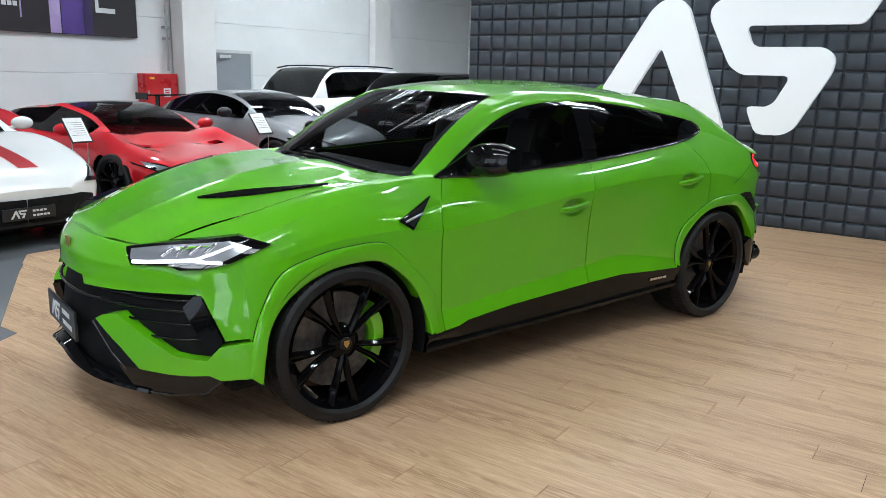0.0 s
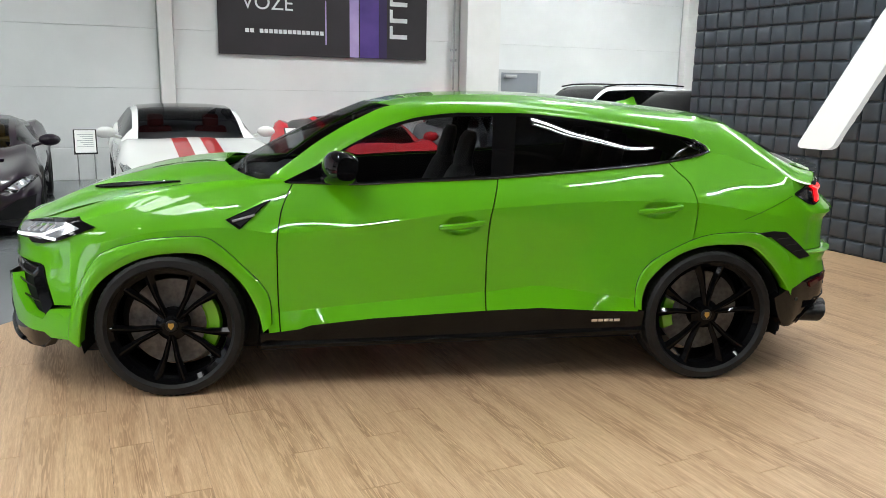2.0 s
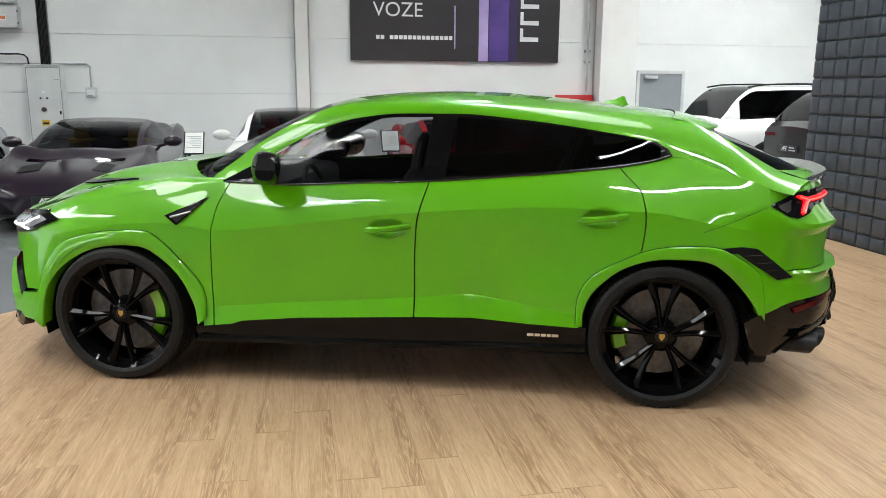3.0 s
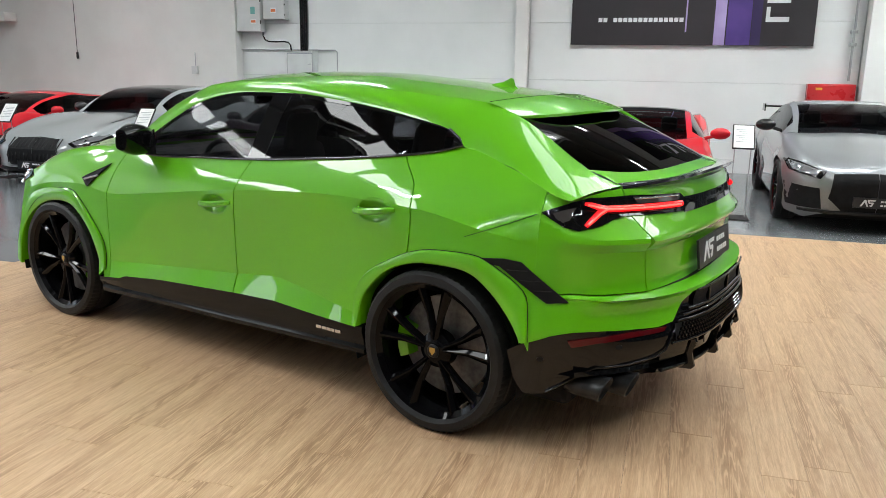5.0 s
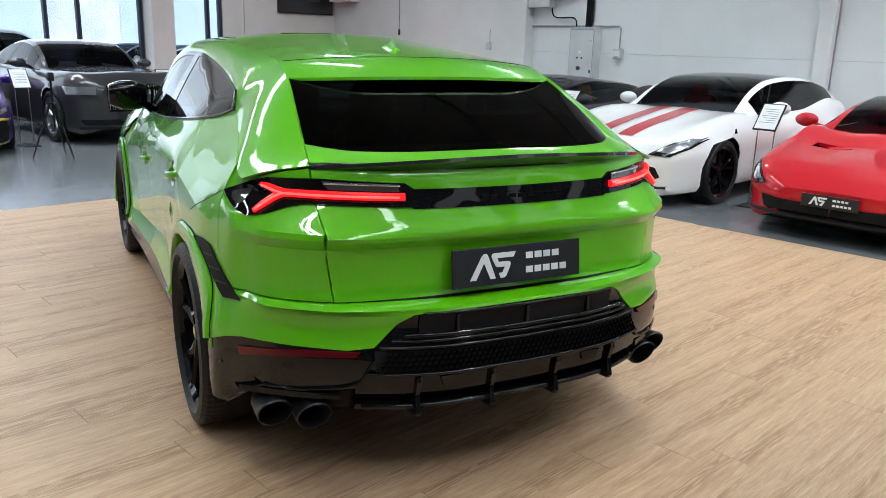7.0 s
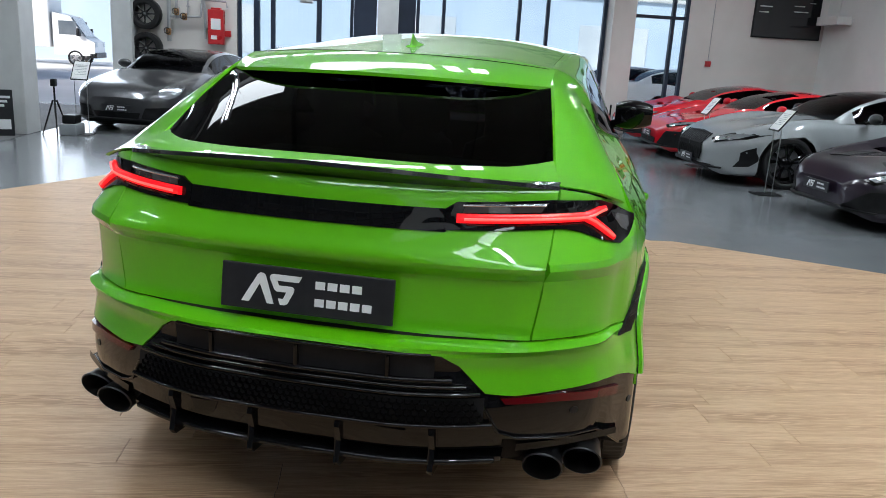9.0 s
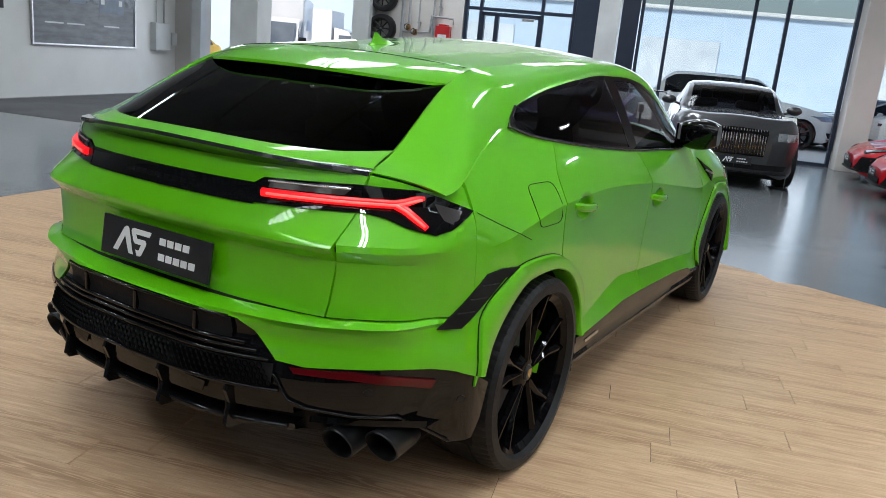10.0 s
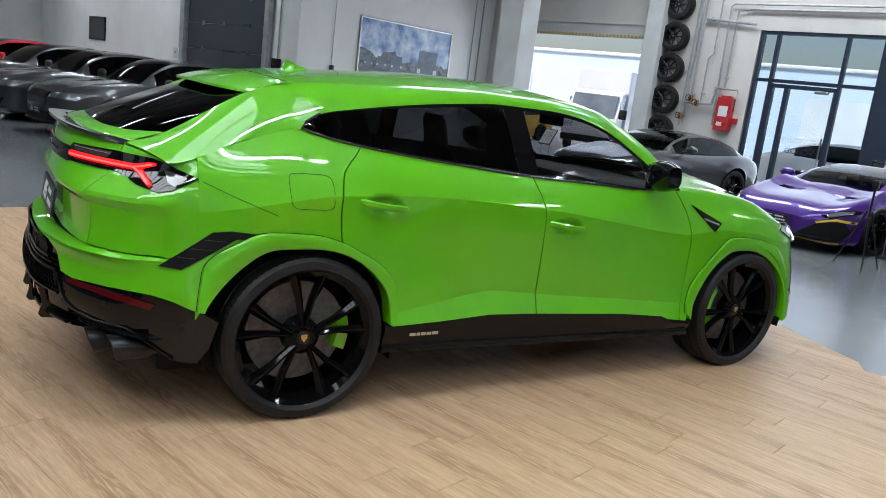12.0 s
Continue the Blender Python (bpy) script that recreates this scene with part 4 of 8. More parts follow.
MID_Z = curve((-2.4, 0.66), (-2.0, 0.66), (-1.0, 0.68), (0.2, 0.74), (1.0, 0.78), (1.6, 0.84), (2.2, 0.76), (2.4, 0.76))
MID_Y = curve((-2.25, 0.83), (-2.08, 0.905), (-1.9, 0.955), (-1.0, 0.966), (-0.4, 0.954), (0.2, 0.953), (0.8, 0.960), (1.3, 0.985), (1.7, 0.99), (1.95, 0.965), (2.18, 0.90))
LINE_Z = curve((-2.4, 0.76), (-2.05, 0.80), (-1.5, 0.905), (-1.2, 0.92), (-0.91, 0.89), (-0.42, 0.94), (0.24, 1.02), (0.97, 1.06), (1.37, 1.05), (1.8, 0.985), (2.05, 0.95), (2.4, 0.93))
LINE_Y = curve((-2.25, 0.80), (-2.05, 0.885), (-1.8, 0.94), (-1.2, 0.962), (-0.9, 0.966), (0.2, 0.968), (0.97, 0.972), (1.4, 0.984), (1.8, 0.978), (2.05, 0.936), (2.15, 0.914))
BELT_Z = curve((-2.2, 0.90), (-2.0, 0.93), (-1.66, 1.02), (-1.35, 1.085), (-1.04, 1.128), (-0.86, 1.14), (-0.55, 1.132), (-0.18, 1.15), (0.26, 1.17), (0.64, 1.2), (1.16, 1.25), (1.41, 1.285), (1.52, 1.312), (1.8, 1.245), (2.1, 1.14), (2.2, 1.12))
BELT_Y = curve((-2.2, 0.74), (-2.0, 0.845), (-1.66, 0.875), (-1.35, 0.865), (-1.0, 0.838), (-0.86, 0.845), (0.26, 0.87), (1.0, 0.862), (1.2, 0.845), (1.41, 0.80), (1.52, 0.768), (1.8, 0.820), (2.1, 0.888), (2.2, 0.866))
TOPW_Z = curve((-0.95, 1.135), (-0.87, 1.155), (-0.7, 1.25), (-0.51, 1.36), (-0.32, 1.45), (-0.13, 1.5), (0.06, 1.52), (0.34, 1.522), (0.66, 1.497), (0.97, 1.462), (1.2, 1.43), (1.32, 1.412), (1.42, 1.390), (1.48, 1.362), (1.52, 1.318), (1.8, 1.248), (2.1, 1.143), (2.3, 1.13))
TOPW_Y = curve((-0.95, 0.835), (-0.87, 0.815), (-0.5, 0.742), (-0.13, 0.70), (0.34, 0.685), (0.97, 0.702), (1.3, 0.728), (1.46, 0.747), (1.52, 0.766), (1.8, 0.818), (2.1, 0.884), (2.3, 0.856))
RAIL_Z = curve((-1.02, 1.138), (-0.9, 1.225), (-0.71, 1.362), (-0.51, 1.475), (-0.32, 1.552), (0.06, 1.588), (0.34, 1.588), (0.99, 1.552), (1.25, 1.533), (1.54, 1.508), (1.69, 1.466), (1.76, 1.436), (2.06, 1.262), (2.13, 1.228), (2.28, 1.192), (2.4, 1.18))
RAIL_Y = curve((-1.02, 0.758), (-0.9, 0.735), (-0.71, 0.692), (-0.51, 0.647), (-0.32, 0.612), (0.06, 0.592), (0.34, 0.586), (0.99, 0.58), (1.25, 0.58), (1.54, 0.586), (1.74, 0.614), (2.1, 0.664), (2.28, 0.69), (2.4, 0.70))
HOOD_Z = curve((-2.3, 0.895), (-2.22, 0.915), (-2.0, 0.985), (-1.7, 1.075), (-1.45, 1.122), (-1.2, 1.146), (-1.0, 1.142))
HOOD_Y = curve((-2.3, 0.55), (-2.22, 0.60), (-2.0, 0.695), (-1.7, 0.74), (-1.45, 0.755), (-1.2, 0.76), (-1.0, 0.762))
ARCH = straight((-1.98, 0.0), (-1.975, 0.36), (-1.96, 0.47), (-1.92, 0.58), (-1.825, 0.72), (-1.67, 0.79), (-1.5, 0.83), (-1.32, 0.83), (-1.2, 0.75), (-1.08, 0.62), (-1.02, 0.5), (-1.0, 0.4), (-0.99, 0.0),
                (1.07, 0.0), (1.075, 0.5), (1.08, 0.57), (1.14, 0.67), (1.29, 0.775), (1.44, 0.83), (1.65, 0.845), (1.75, 0.835), (1.86, 0.76), (1.94, 0.67), (1.975, 0.58), (1.985, 0.5), (1.99, 0.0))
SIDE_ROWS = [(SILL_Z, SILL_Y), (FOLD_Z, FOLD_Y), (MID_Z, MID_Y), (LINE_Z, LINE_Y), (BELT_Z, BELT_Y)]
ROW_STEPS = (3, 6, 26, 12)
HANDLES = ((-0.08, 0.914, 0.028), (1.04, 0.998, 0.030))


def dent(x, z):
    """The finger bowls behind the door handles."""
    d = 0.0
    for x0, z0, t in HANDLES:
        r = ((x - x0 - 0.125) / 0.104) ** 2 + ((z - z0 + 0.002 - t * 0.5) / 0.052) ** 2
        if r < 1.0:
            d += 0.036 * (1 - r) ** 2 * (1 + 2 * r)
    return d


def side_width(x, z):
    """The half-width of the side at a place."""
    zs = [r[0](x) for r in SIDE_ROWS]
    ys = [r[1](x) for r in SIDE_ROWS]
    if z <= zs[0]:
        return ys[0]
    if zs[1] < z <= zs[3]:
        # the door's face swells in one soft bow between the sill's fold and the shoulder line
        ha, hb = zs[2] - zs[1], zs[3] - zs[2]
        da, db = (ys[2] - ys[1]) / ha, (ys[3] - ys[2]) / hb
        s = 0.0 if da * db <= 0 else 2 * da * db / (da + db)
        i, h, p, q = (1, ha, da, s) if z <= zs[2] else (2, hb, s, db)
        t = (z - zs[i]) / h
        y = ((2 * t**3 - 3 * t**2 + 1) * ys[i] + (t**3 - 2 * t**2 + t) * h * p + (3 * t**2 - 2 * t**3) * ys[i + 1] + (t**3 - t**2) * h * q)
        return y - (dent(x, z) if i > 1 else 0.0)
    for i in range(4):
        if z <= zs[i + 1]:
            t = (z - zs[i]) / max(1e-6, zs[i + 1] - zs[i])
            bow = (0.010 + 0.010 * min(1.0, max(0.0, (x - 1.3) / 0.4))) * math.sin(math.pi * t) * min(1.0, max(0.0, (2.25 - x) / 0.3)) if i == 3 else 0.0
            return ys[i] + (ys[i + 1] - ys[i]) * t + bow - (dent(x, z) if i > 1 else 0.0)
    return ys[-1]


def outward(bm, axis_z=0.75):
    for f in bm.faces:
        f.normal_update()
        c = f.calc_center_median()
        if f.normal.dot(Vector((c.x * 0.25, c.y, c.z - axis_z))) < 0:
            f.normal_flip()
    return bm


def skirt(bm, inward=0.022):
    """Turns the open edges of a panel inwards, to give it thickness."""
    edges = [e for e in bm.edges if len(e.link_faces) == 1]
    out = bmesh.ops.extrude_edge_only(bm, edges=edges)["geom"]
    for v in out:
        if isinstance(v, bmesh.types.BMVert):
            v.co.y -= math.copysign(min(inward, abs(v.co.y)), v.co.y)
            v.co.z -= 0.004 if v.co.z > 1.0 else 0.0
    return bm


def side_panel(x0, x1, n, rows=(0, 4), inset=0.0, low=True):
    """A stretch of the car's side between two edges given as functions of z."""
    bm = bmesh.new()
    grid_rows = []
    cuts = []
    for i in range(rows[0], rows[1]):
        for k in range(ROW_STEPS[i]):
            cuts.append((i, k / ROW_STEPS[i]))
    cuts.append((rows[1] - 1, 1.0))
    # extra columns close to the arches' upright flanks
    ss = sorted(set(spread(0, 1, n)))
    for i, t in cuts:
        row = []
        for s in ss:
            x = (x0(0.8) + x1(0.8)) / 2
            for _ in range(5):
                z = SIDE_ROWS[i][0](x) * (1 - t) + SIDE_ROWS[i + 1][0](x) * t
                x = x0(z) * (1 - s) + x1(z) * s
            z = SIDE_ROWS[i][0](x) * (1 - t) + SIDE_ROWS[i + 1][0](x) * t
            z = max(z, ARCH(x)) if low else z
            row.append((x, -(side_width(x, z) - inset), z))
        grid_rows.append(row)
    grid(bm, grid_rows)
    weld(bm, 0.0008)
    bmesh.ops.dissolve_degenerate(bm, edges=bm.edges[:], dist=0.0008)
    return outward(bm)


def const(c):
    return lambda _: c


# door edges as functions of z
EDGE_F = curve((0.3, -0.925), (0.35, -0.93), (0.60, -0.94), (0.79, -0.94), (0.98, -0.92), (1.16, -0.85))
EDGE_M = curve((0.28, 0.21), (0.45, 0.19), (0.71, 0.19), (0.93, 0.20), (1.18, 0.26))
EDGE_R = curve((0.40, 1.10), (0.6, 1.16), (0.77, 1.335), (0.86, 1.37), (1.0, 1.383), (1.13, 1.365), (1.24, 1.27), (1.3, 1.22))
NOSE_X = curve((0.33, -1.985), (0.5, -1.99), (0.86, -1.99), (0.90, -1.97), (0.93, -1.95), (1.0, -1.95))
TAIL_X = const(2.0)


def off(f, d):
    return lambda z: f(z) + d


# rear face: x from half-width and height
TAIL_MID = curve((0.28, 2.45), (0.36, 2.52), (0.52, 2.565), (0.60, 2.555), (0.68, 2.535), (0.72, 2.545), (0.742, 2.535), (0.755, 2.450), (0.80, 2.442), (0.93, 2.447), (0.968, 2.483), (0.985, 2.488), (1.03, 2.474), (1.08, 2.462), (1.13, 2.457), (1.165, 2.45), (1.2, 2.43))
DROP_LOW = curve((0, 0), (0.26, 0.010), (0.42, 0.040), (0.55, 0.088), (0.64, 0.130), (0.75, 0.195), (0.85, 0.270), (0.95, 0.36), (1.0, 0.42))
DROP_GATE = curve((0, 0), (0.26, 0.006), (0.45, 0.025), (0.64, 0.062), (0.75, 0.13), (0.85, 0.215), (0.92, 0.30))
DROP_TOP = curve((0, 0), (0.2, 0.010), (0.40, 0.040), (0.55, 0.100), (0.69, 0.185), (0.79, 0.268), (0.85, 0.335), (0.905, 0.40), (0.93, 0.43))


def tail_x(y, z):
    y = abs(y)
    k = min(1.0, max(0.0, (z - 0.98) / 0.12))
    d = DROP_GATE(y) * (1 - k) + DROP_TOP(y) * k
    if z < 0.75:
        q = min(1.0, (0.75 - z) / 0.02)
        d = d * (1 - q) + DROP_LOW(y) * q
    return TAIL_MID(z) - d


TAIL_Y = curve((0.28, 0.90), (0.40, 0.955), (0.60, 0.945), (0.70, 0.955), (0.74, 0.935), (0.76, 0.902), (0.95, 0.905), (1.05, 0.905), (1.09, 0.905), (1.14, 0.86), (1.2, 0.70))


def tail_panel(y0, y1, z0, z1, ny, nz, lift=0.0):
    """A stretch of the rear face; y0, y1 are functions of z, z0, z1 of y."""
    bm = bmesh.new()
    rows = []
    for j in range(nz):
        t = j / (nz - 1)
        row = []
        for i in range(ny):
            s = i / (ny - 1)
            y, z = 0.4, 0.8
            for _ in range(4):
                z = z0(y) * (1 - t) + z1(y) * t
                y = y0(z) * (1 - s) + y1(z) * s
            row.append((tail_x(y, z) + lift, -y, z))
        rows.append(row)
    grid(bm, rows)
    weld(bm, 0.0005)
    for f in bm.faces:
        f.normal_update()
        if f.normal.x < 0:
            f.normal_flip()
    return bm


def tail_skirt(bm, d=0.02):
    edges = [e for e in bm.edges if len(e.link_faces) == 1]
    for v in bmesh.ops.extrude_edge_only(bm, edges=edges)["geom"]:
        if isinstance(v, bmesh.types.BMVert):
            v.co.x -= d
    return bm


# front face
NOSE_MID = curve((0.18, -2.50), (0.28, -2.555), (0.45, -2.56), (0.6, -2.545), (0.72, -2.505), (0.80, -2.50), (0.86, -2.47), (0.90, -2.43))
NOSE_DROP = curve((0, 0), (0.15, 0.008), (0.3, 0.038), (0.5, 0.115), (0.62, 0.18), (0.7, 0.235), (0.80, 0.31), (0.87, 0.375), (0.93, 0.44), (0.98, 0.50))


def nose_x(y, z):
    return NOSE_MID(z) + NOSE_DROP(abs(y))


def nose_panel(y0, y1, z0, z1, ny, nz, lift=0.0):
    bm = bmesh.new()
    rows = []
    for j in range(nz):
        t = j / (nz - 1)
        row = []
        for i in range(ny):
            s = i / (ny - 1)
            y, z = 0.4, 0.6
            for _ in range(4):
                z = z0(y) * (1 - t) + z1(y) * t
                y = y0(z) * (1 - s) + y1(z) * s
            row.append((nose_x(y, z) - lift, -y, z))
        rows.append(row)
    grid(bm, rows)
    weld(bm, 0.0005)
    for f in bm.faces:
        f.normal_update()
        if f.normal.x > 0:
            f.normal_flip()
    return bm


def solve(inside, lo, hi, n=13):
    for _ in range(n):
        m = (lo + hi) / 2
        lo, hi = (m, hi) if inside(m) else (lo, m)
    return (lo + hi) / 2


def hull(end):
    """The body's outline round one end of the car, as a place from an angle off the car's middle line and a height."""
    cx = 1.5 * end

    def place(phi, z, lift=0.0):
        c, q = math.cos(radians(phi)), math.sin(radians(phi))
        if end > 0:
            r2 = solve(lambda r: cx + r * c < tail_x(r * q, z), 0.2, 1.4) if phi < 74 else 9.0
        else:
            r2 = solve(lambda r: cx - r * c > nose_x(r * q, min(z, 0.90)), 0.2, 1.4) if phi < 74 else 9.0
        r1 = solve(lambda r: r * q < side_width(cx + end * r * c, z), 0.2, 1.9) if phi > 22 else 9.0
        k = 26.0
        r = -math.log(math.exp(-k * r1) + math.exp(-k * r2)) / k + lift
        return Vector((cx + end * r * c, -r * q, z))
    return place


REAR, FRONT = hull(1), hull(-1)


def on_side(x, z, lift=0.0):
    return Vector((x, -(side_width(x, z) + lift), z))


def build_green_car():
    car = thing("sport_suv", "bright green lacquered sport off-roader with gloss black trim", "car")
    G = 0.0035
    CREASE = 9.0
    # side panels
    two("front_fender", skirt(side_panel(NOSE_X, off(EDGE_F, -G), 60)), GREEN, car, sharp=CREASE)
    d1 = two("front_door", skirt(side_panel(off(EDGE_F, G), off(EDGE_M, -G), 90)), GREEN, car, sharp=CREASE)
    d2 = two("rear_door", skirt(side_panel(off(EDGE_M, G), off(EDGE_R, -G), 96)), GREEN, car, sharp=CREASE)
    two("rear_quarter", skirt(side_panel(off(EDGE_R, G), TAIL_X, 44)), GREEN, car, sharp=CREASE)
    for ob in d1 + d2:
        for e in ob.data.edges:
            p, q = (ob.data.vertices[i].co for i in e.vertices)
            if dent((p.x + q.x) / 2, (p.z + q.z) / 2) > 0:
                e.use_edge_sharp = False
    core = side_panel(off(NOSE_X, 0.08), off(TAIL_X, -0.05), 120, inset=0.028)
    mirrored(core)
    part("inner_shell", core, MATT_BLACK, car)
    # wing tops between fender and bonnet
    bm = bmesh.new()
    rows = []
    for x in spread(-2.2, -0.90, 40):
        q = min(1.0, max(0.0, (x + 2.265) / 1.265 * 3))
        a, b = (BELT_Y(x), BELT_Z(x)), (0.60 * (1 - q) + HOOD_Y(x) * q + 0.002, HOOD_Z(x) - 0.001)
        r = []
        for t in spread(0, 1, 7):
            r.append((x, -(a[0] + (b[0] - a[0]) * t), a[1] + (b[1] - a[1]) * t + 0.022 * math.sin(math.pi * t) * min(1.0, max(0.15, (x + 2.05) / 0.4))))
        rows.append(r)
    grid(bm, rows)
    two("wing_top", outward(bm), GREEN, car)
    # bonnet
    ridge = curve((-2.43, 0.895), (-2.38, 0.925), (-2.29, 0.955), (-2.18, 1.005), (-2.04, 1.062), (-1.87, 1.118), (-1.67, 1.165), (-1.47, 1.195), (-1.30, 1.205), (-1.2, 1.20))
    bm = bmesh.new()
    rows = []
    for j in range(37):
        t = j / 36
        row = []
        for i in range(25):
            s = i / 24
            yf = 0.60 * s
            xfr = -2.43 + NOSE_DROP(yf) * 0.95
            xb = -1.30 + 0.30 * s ** 2.6
            x = xfr + (xb - xfr) * t
            e = HOOD_Y(max(x, -2.3))
            y = s * (yf / max(s, 1e-6) * (1 - min(1, t * 3)) + e * min(1, t * 3)) if s > 0 else 0.0
            k = min(1.0, y / max(e, 0.01))
            crown = ridge(x) - HOOD_Z(x) if x > -2.3 else max(0.0, ridge(x) - HOOD_Z(-2.3))
            prof = straight((0, 0.86), (0.25, 0.93), (0.42, 1.0), (0.60, 0.72), (0.80, 0.26), (1, 0))(k)
            z = (HOOD_Z(x) if x > -2.3 else HOOD_Z(-2.3) - (-2.3 - x) * 0.15) + crown * prof
            row.append((x, -y, z))
        rows.append(row)
    grid(bm, rows)
    for f in bm.faces:
        f.normal_update()
        if f.normal.z < 0:
            f.normal_flip()
    mirrored(bm)
    hood = part("bonnet", bm, GREEN, car, sharp=40)

    def hood_point(x, y, up=0.004):
        e = HOOD_Y(x)
        k = min(1.0, y / e)
        crown = ridge(x) - HOOD_Z(x)
        return (x, -y, HOOD_Z(x) + crown * straight((0, 0.86), (0.25, 0.93), (0.42, 1.0), (0.60, 0.72), (0.80, 0.26), (1, 0))(k) + up)
    bm = bmesh.new()
    rows = []
    for t in spread(0, 1, 12):
        x = -1.99 + 0.53 * t
        yc = 0.40 + 0.315 * t ** 0.85
        w = 0.006 + 0.062 * math.sin(math.pi * min(1, t * 1.05) ** 0.8) if t < 1 else 0.006
        rows.append([hood_point(x - w * 0.2, yc - w * 0.5, 0.002), hood_point(x - w * 0.2, yc - w * 0.5, 0.012), hood_point(x, yc, 0.010), hood_point(x + w * 0.2, yc + w * 0.5, 0.012), hood_point(x + w * 0.2, yc + w * 0.5, 0.002)])
    grid(bm, rows)
    two("bonnet_vent", outward(bm), GLOSS_BLACK, hood, "black slit vent")
    # triangular vent behind the front wheel
    tri = [(-0.967, 1.062), (-1.200, 0.962), (-1.128, 0.912)]
    mid = [sum(q[k] for q in tri) / 3 for k in (0, 1)]
    inner = [(mid[0] + (x - mid[0]) * 0.80, mid[1] + (z - mid[1]) * 0.80) for x, z in tri]
    v = two("fender_vent", patch(tri, on_side, 0.010, 0.012, 0.03, 0.03), GLOSS_BLACK, car, "black triangular vent")
    two("vent_mesh", patch(inner, on_side, 0.012, 0.004, 0.03, 0.03), MATT_BLACK, v[0])[1].parent = v[1]
    bm = bmesh.new()
    tube(bm, [on_side(-1.165, 0.955, 0.014), on_side(-1.05, 0.985, 0.014)], 0.006)
    two("vent_blade", bm, STEEL, v[0])[1].parent = v[1]
    # wheel-arch flares
    def softly(pts, n=4):
        """More points along a smooth line through the given ones."""
        out = []
        for i in range(len(pts) - 1):
            a, b, c, d = pts[max(i - 1, 0)], pts[i], pts[i + 1], pts[min(i + 2, len(pts) - 1)]
            for k in range(n):
                t = k / n
                out.append(tuple(0.5 * (2 * b[q] + (c[q] - a[q]) * t + (2 * a[q] - 5 * b[q] + 4 * c[q] - d[q]) * t * t + (3 * b[q] - a[q] - 3 * c[q] + d[q]) * t ** 3) for q in (0, 1)))
        return out + [pts[-1]]

    for inn, outr in (([(-1.955, 0.30), (-1.94, 0.41), (-1.91, 0.54), (-1.83, 0.65), (-1.70, 0.735), (-1.55, 0.782), (-1.36, 0.788), (-1.25, 0.74), (-1.13, 0.63), (-1.05, 0.48), (-1.02, 0.36)],
                       [(-2.01, 0.345), (-1.995, 0.47), (-1.94, 0.63), (-1.83, 0.785), (-1.64, 0.85), (-1.50, 0.87), (-1.34, 0.875), (-1.255, 0.845), (-1.13, 0.73), (-0.995, 0.57), (-0.975, 0.40)]),
                      ([(1.085, 0.44), (1.095, 0.54), (1.14, 0.63), (1.26, 0.74), (1.41, 0.80), (1.58, 0.812), (1.71, 0.80), (1.81, 0.735), (1.90, 0.64), (1.950, 0.57), (1.962, 0.54)],
                       [(1.05, 0.45), (1.06, 0.60), (1.135, 0.715), (1.31, 0.815), (1.45, 0.865), (1.60, 0.88), (1.735, 0.878), (1.82, 0.845), (1.955, 0.755), (1.985, 0.66), (1.997, 0.545)])):
        bm = bmesh.new()
        rows = []
        for p, q in zip(softly(inn), softly(outr)):
            row = []
            for s, d in ((-0.25, -0.07), (-0.02, -0.012), (0.0, 0.012), (0.10, 0.018), (0.55, 0.021), (0.93, 0.016), (1.0, 0.010), (1.0, -0.012)):
                x, z = p[0] + (q[0] - p[0]) * max(s, -0.02), p[1] + (q[1] - p[1]) * max(s, -0.02)
                row.append((x, -(side_width(x, max(z, SILL_Z(x))) + d), z))
            rows.append(row)
        grid(bm, rows)
        flare = two("arch_flare", outward(bm), GREEN, car, "", 34)
        bm = bmesh.new()
        tube(bm, [(x, -(side_width(x, max(z, SILL_Z(x))) + 0.0010), z) for x, z in softly(outr)], 0.0028, 6)
        two("flare_gap", bm, MATT_BLACK, flare[0])[1].parent = flare[1]
    # wheel houses
    for x in (-1.5, 1.5):
        bm = bmesh.new()
        rows = []
        for k in range(25):
            q = math.pi * (k / 24 * 1.16 - 0.08)
            r = 0.455
            rows.append([(x + r * math.cos(q), -0.99 + 0.45 * t, 0.37 + r * math.sin(q)) for t in (0.03, 0.3, 1.0)])
        grid(bm, rows)
        two("wheel_house", bm, MATT_BLACK, car)
    part("underbody", boxed(-2.02, 2.1, -0.78, 0.78, 0.20, 0.62, 0.03), MATT_BLACK, car)
    # sills
    bm = bmesh.new()
    low = straight((-1.03, 0.24), (0.2, 0.255), (1.1, 0.28))
    rows = []
    for x in spread(-1.035, 1.105, 40):
        zt, zb = SILL_Z(x), low(x)
        y = SILL_Y(x)
        rows.append([(x, -(y - 0.03), zt + 0.012), (x, -(y - 0.004), zt), (x, -(y - 0.002), zt - 0.02), (x, -(y - 0.022), zb + (zt - zb) * 0.5), (x, -(y - 0.026), zb + 0.055), (x, -(y - 0.018), zb + 0.035), (x, -(y - 0.024), zb + 0.012), (x, -(y - 0.11), zb), (x, -0.75, zb)])
    grid(bm, rows)
    s = two("side_sill", outward(bm, 0.32), SILL_BLACK, car, "gloss black side skirt")
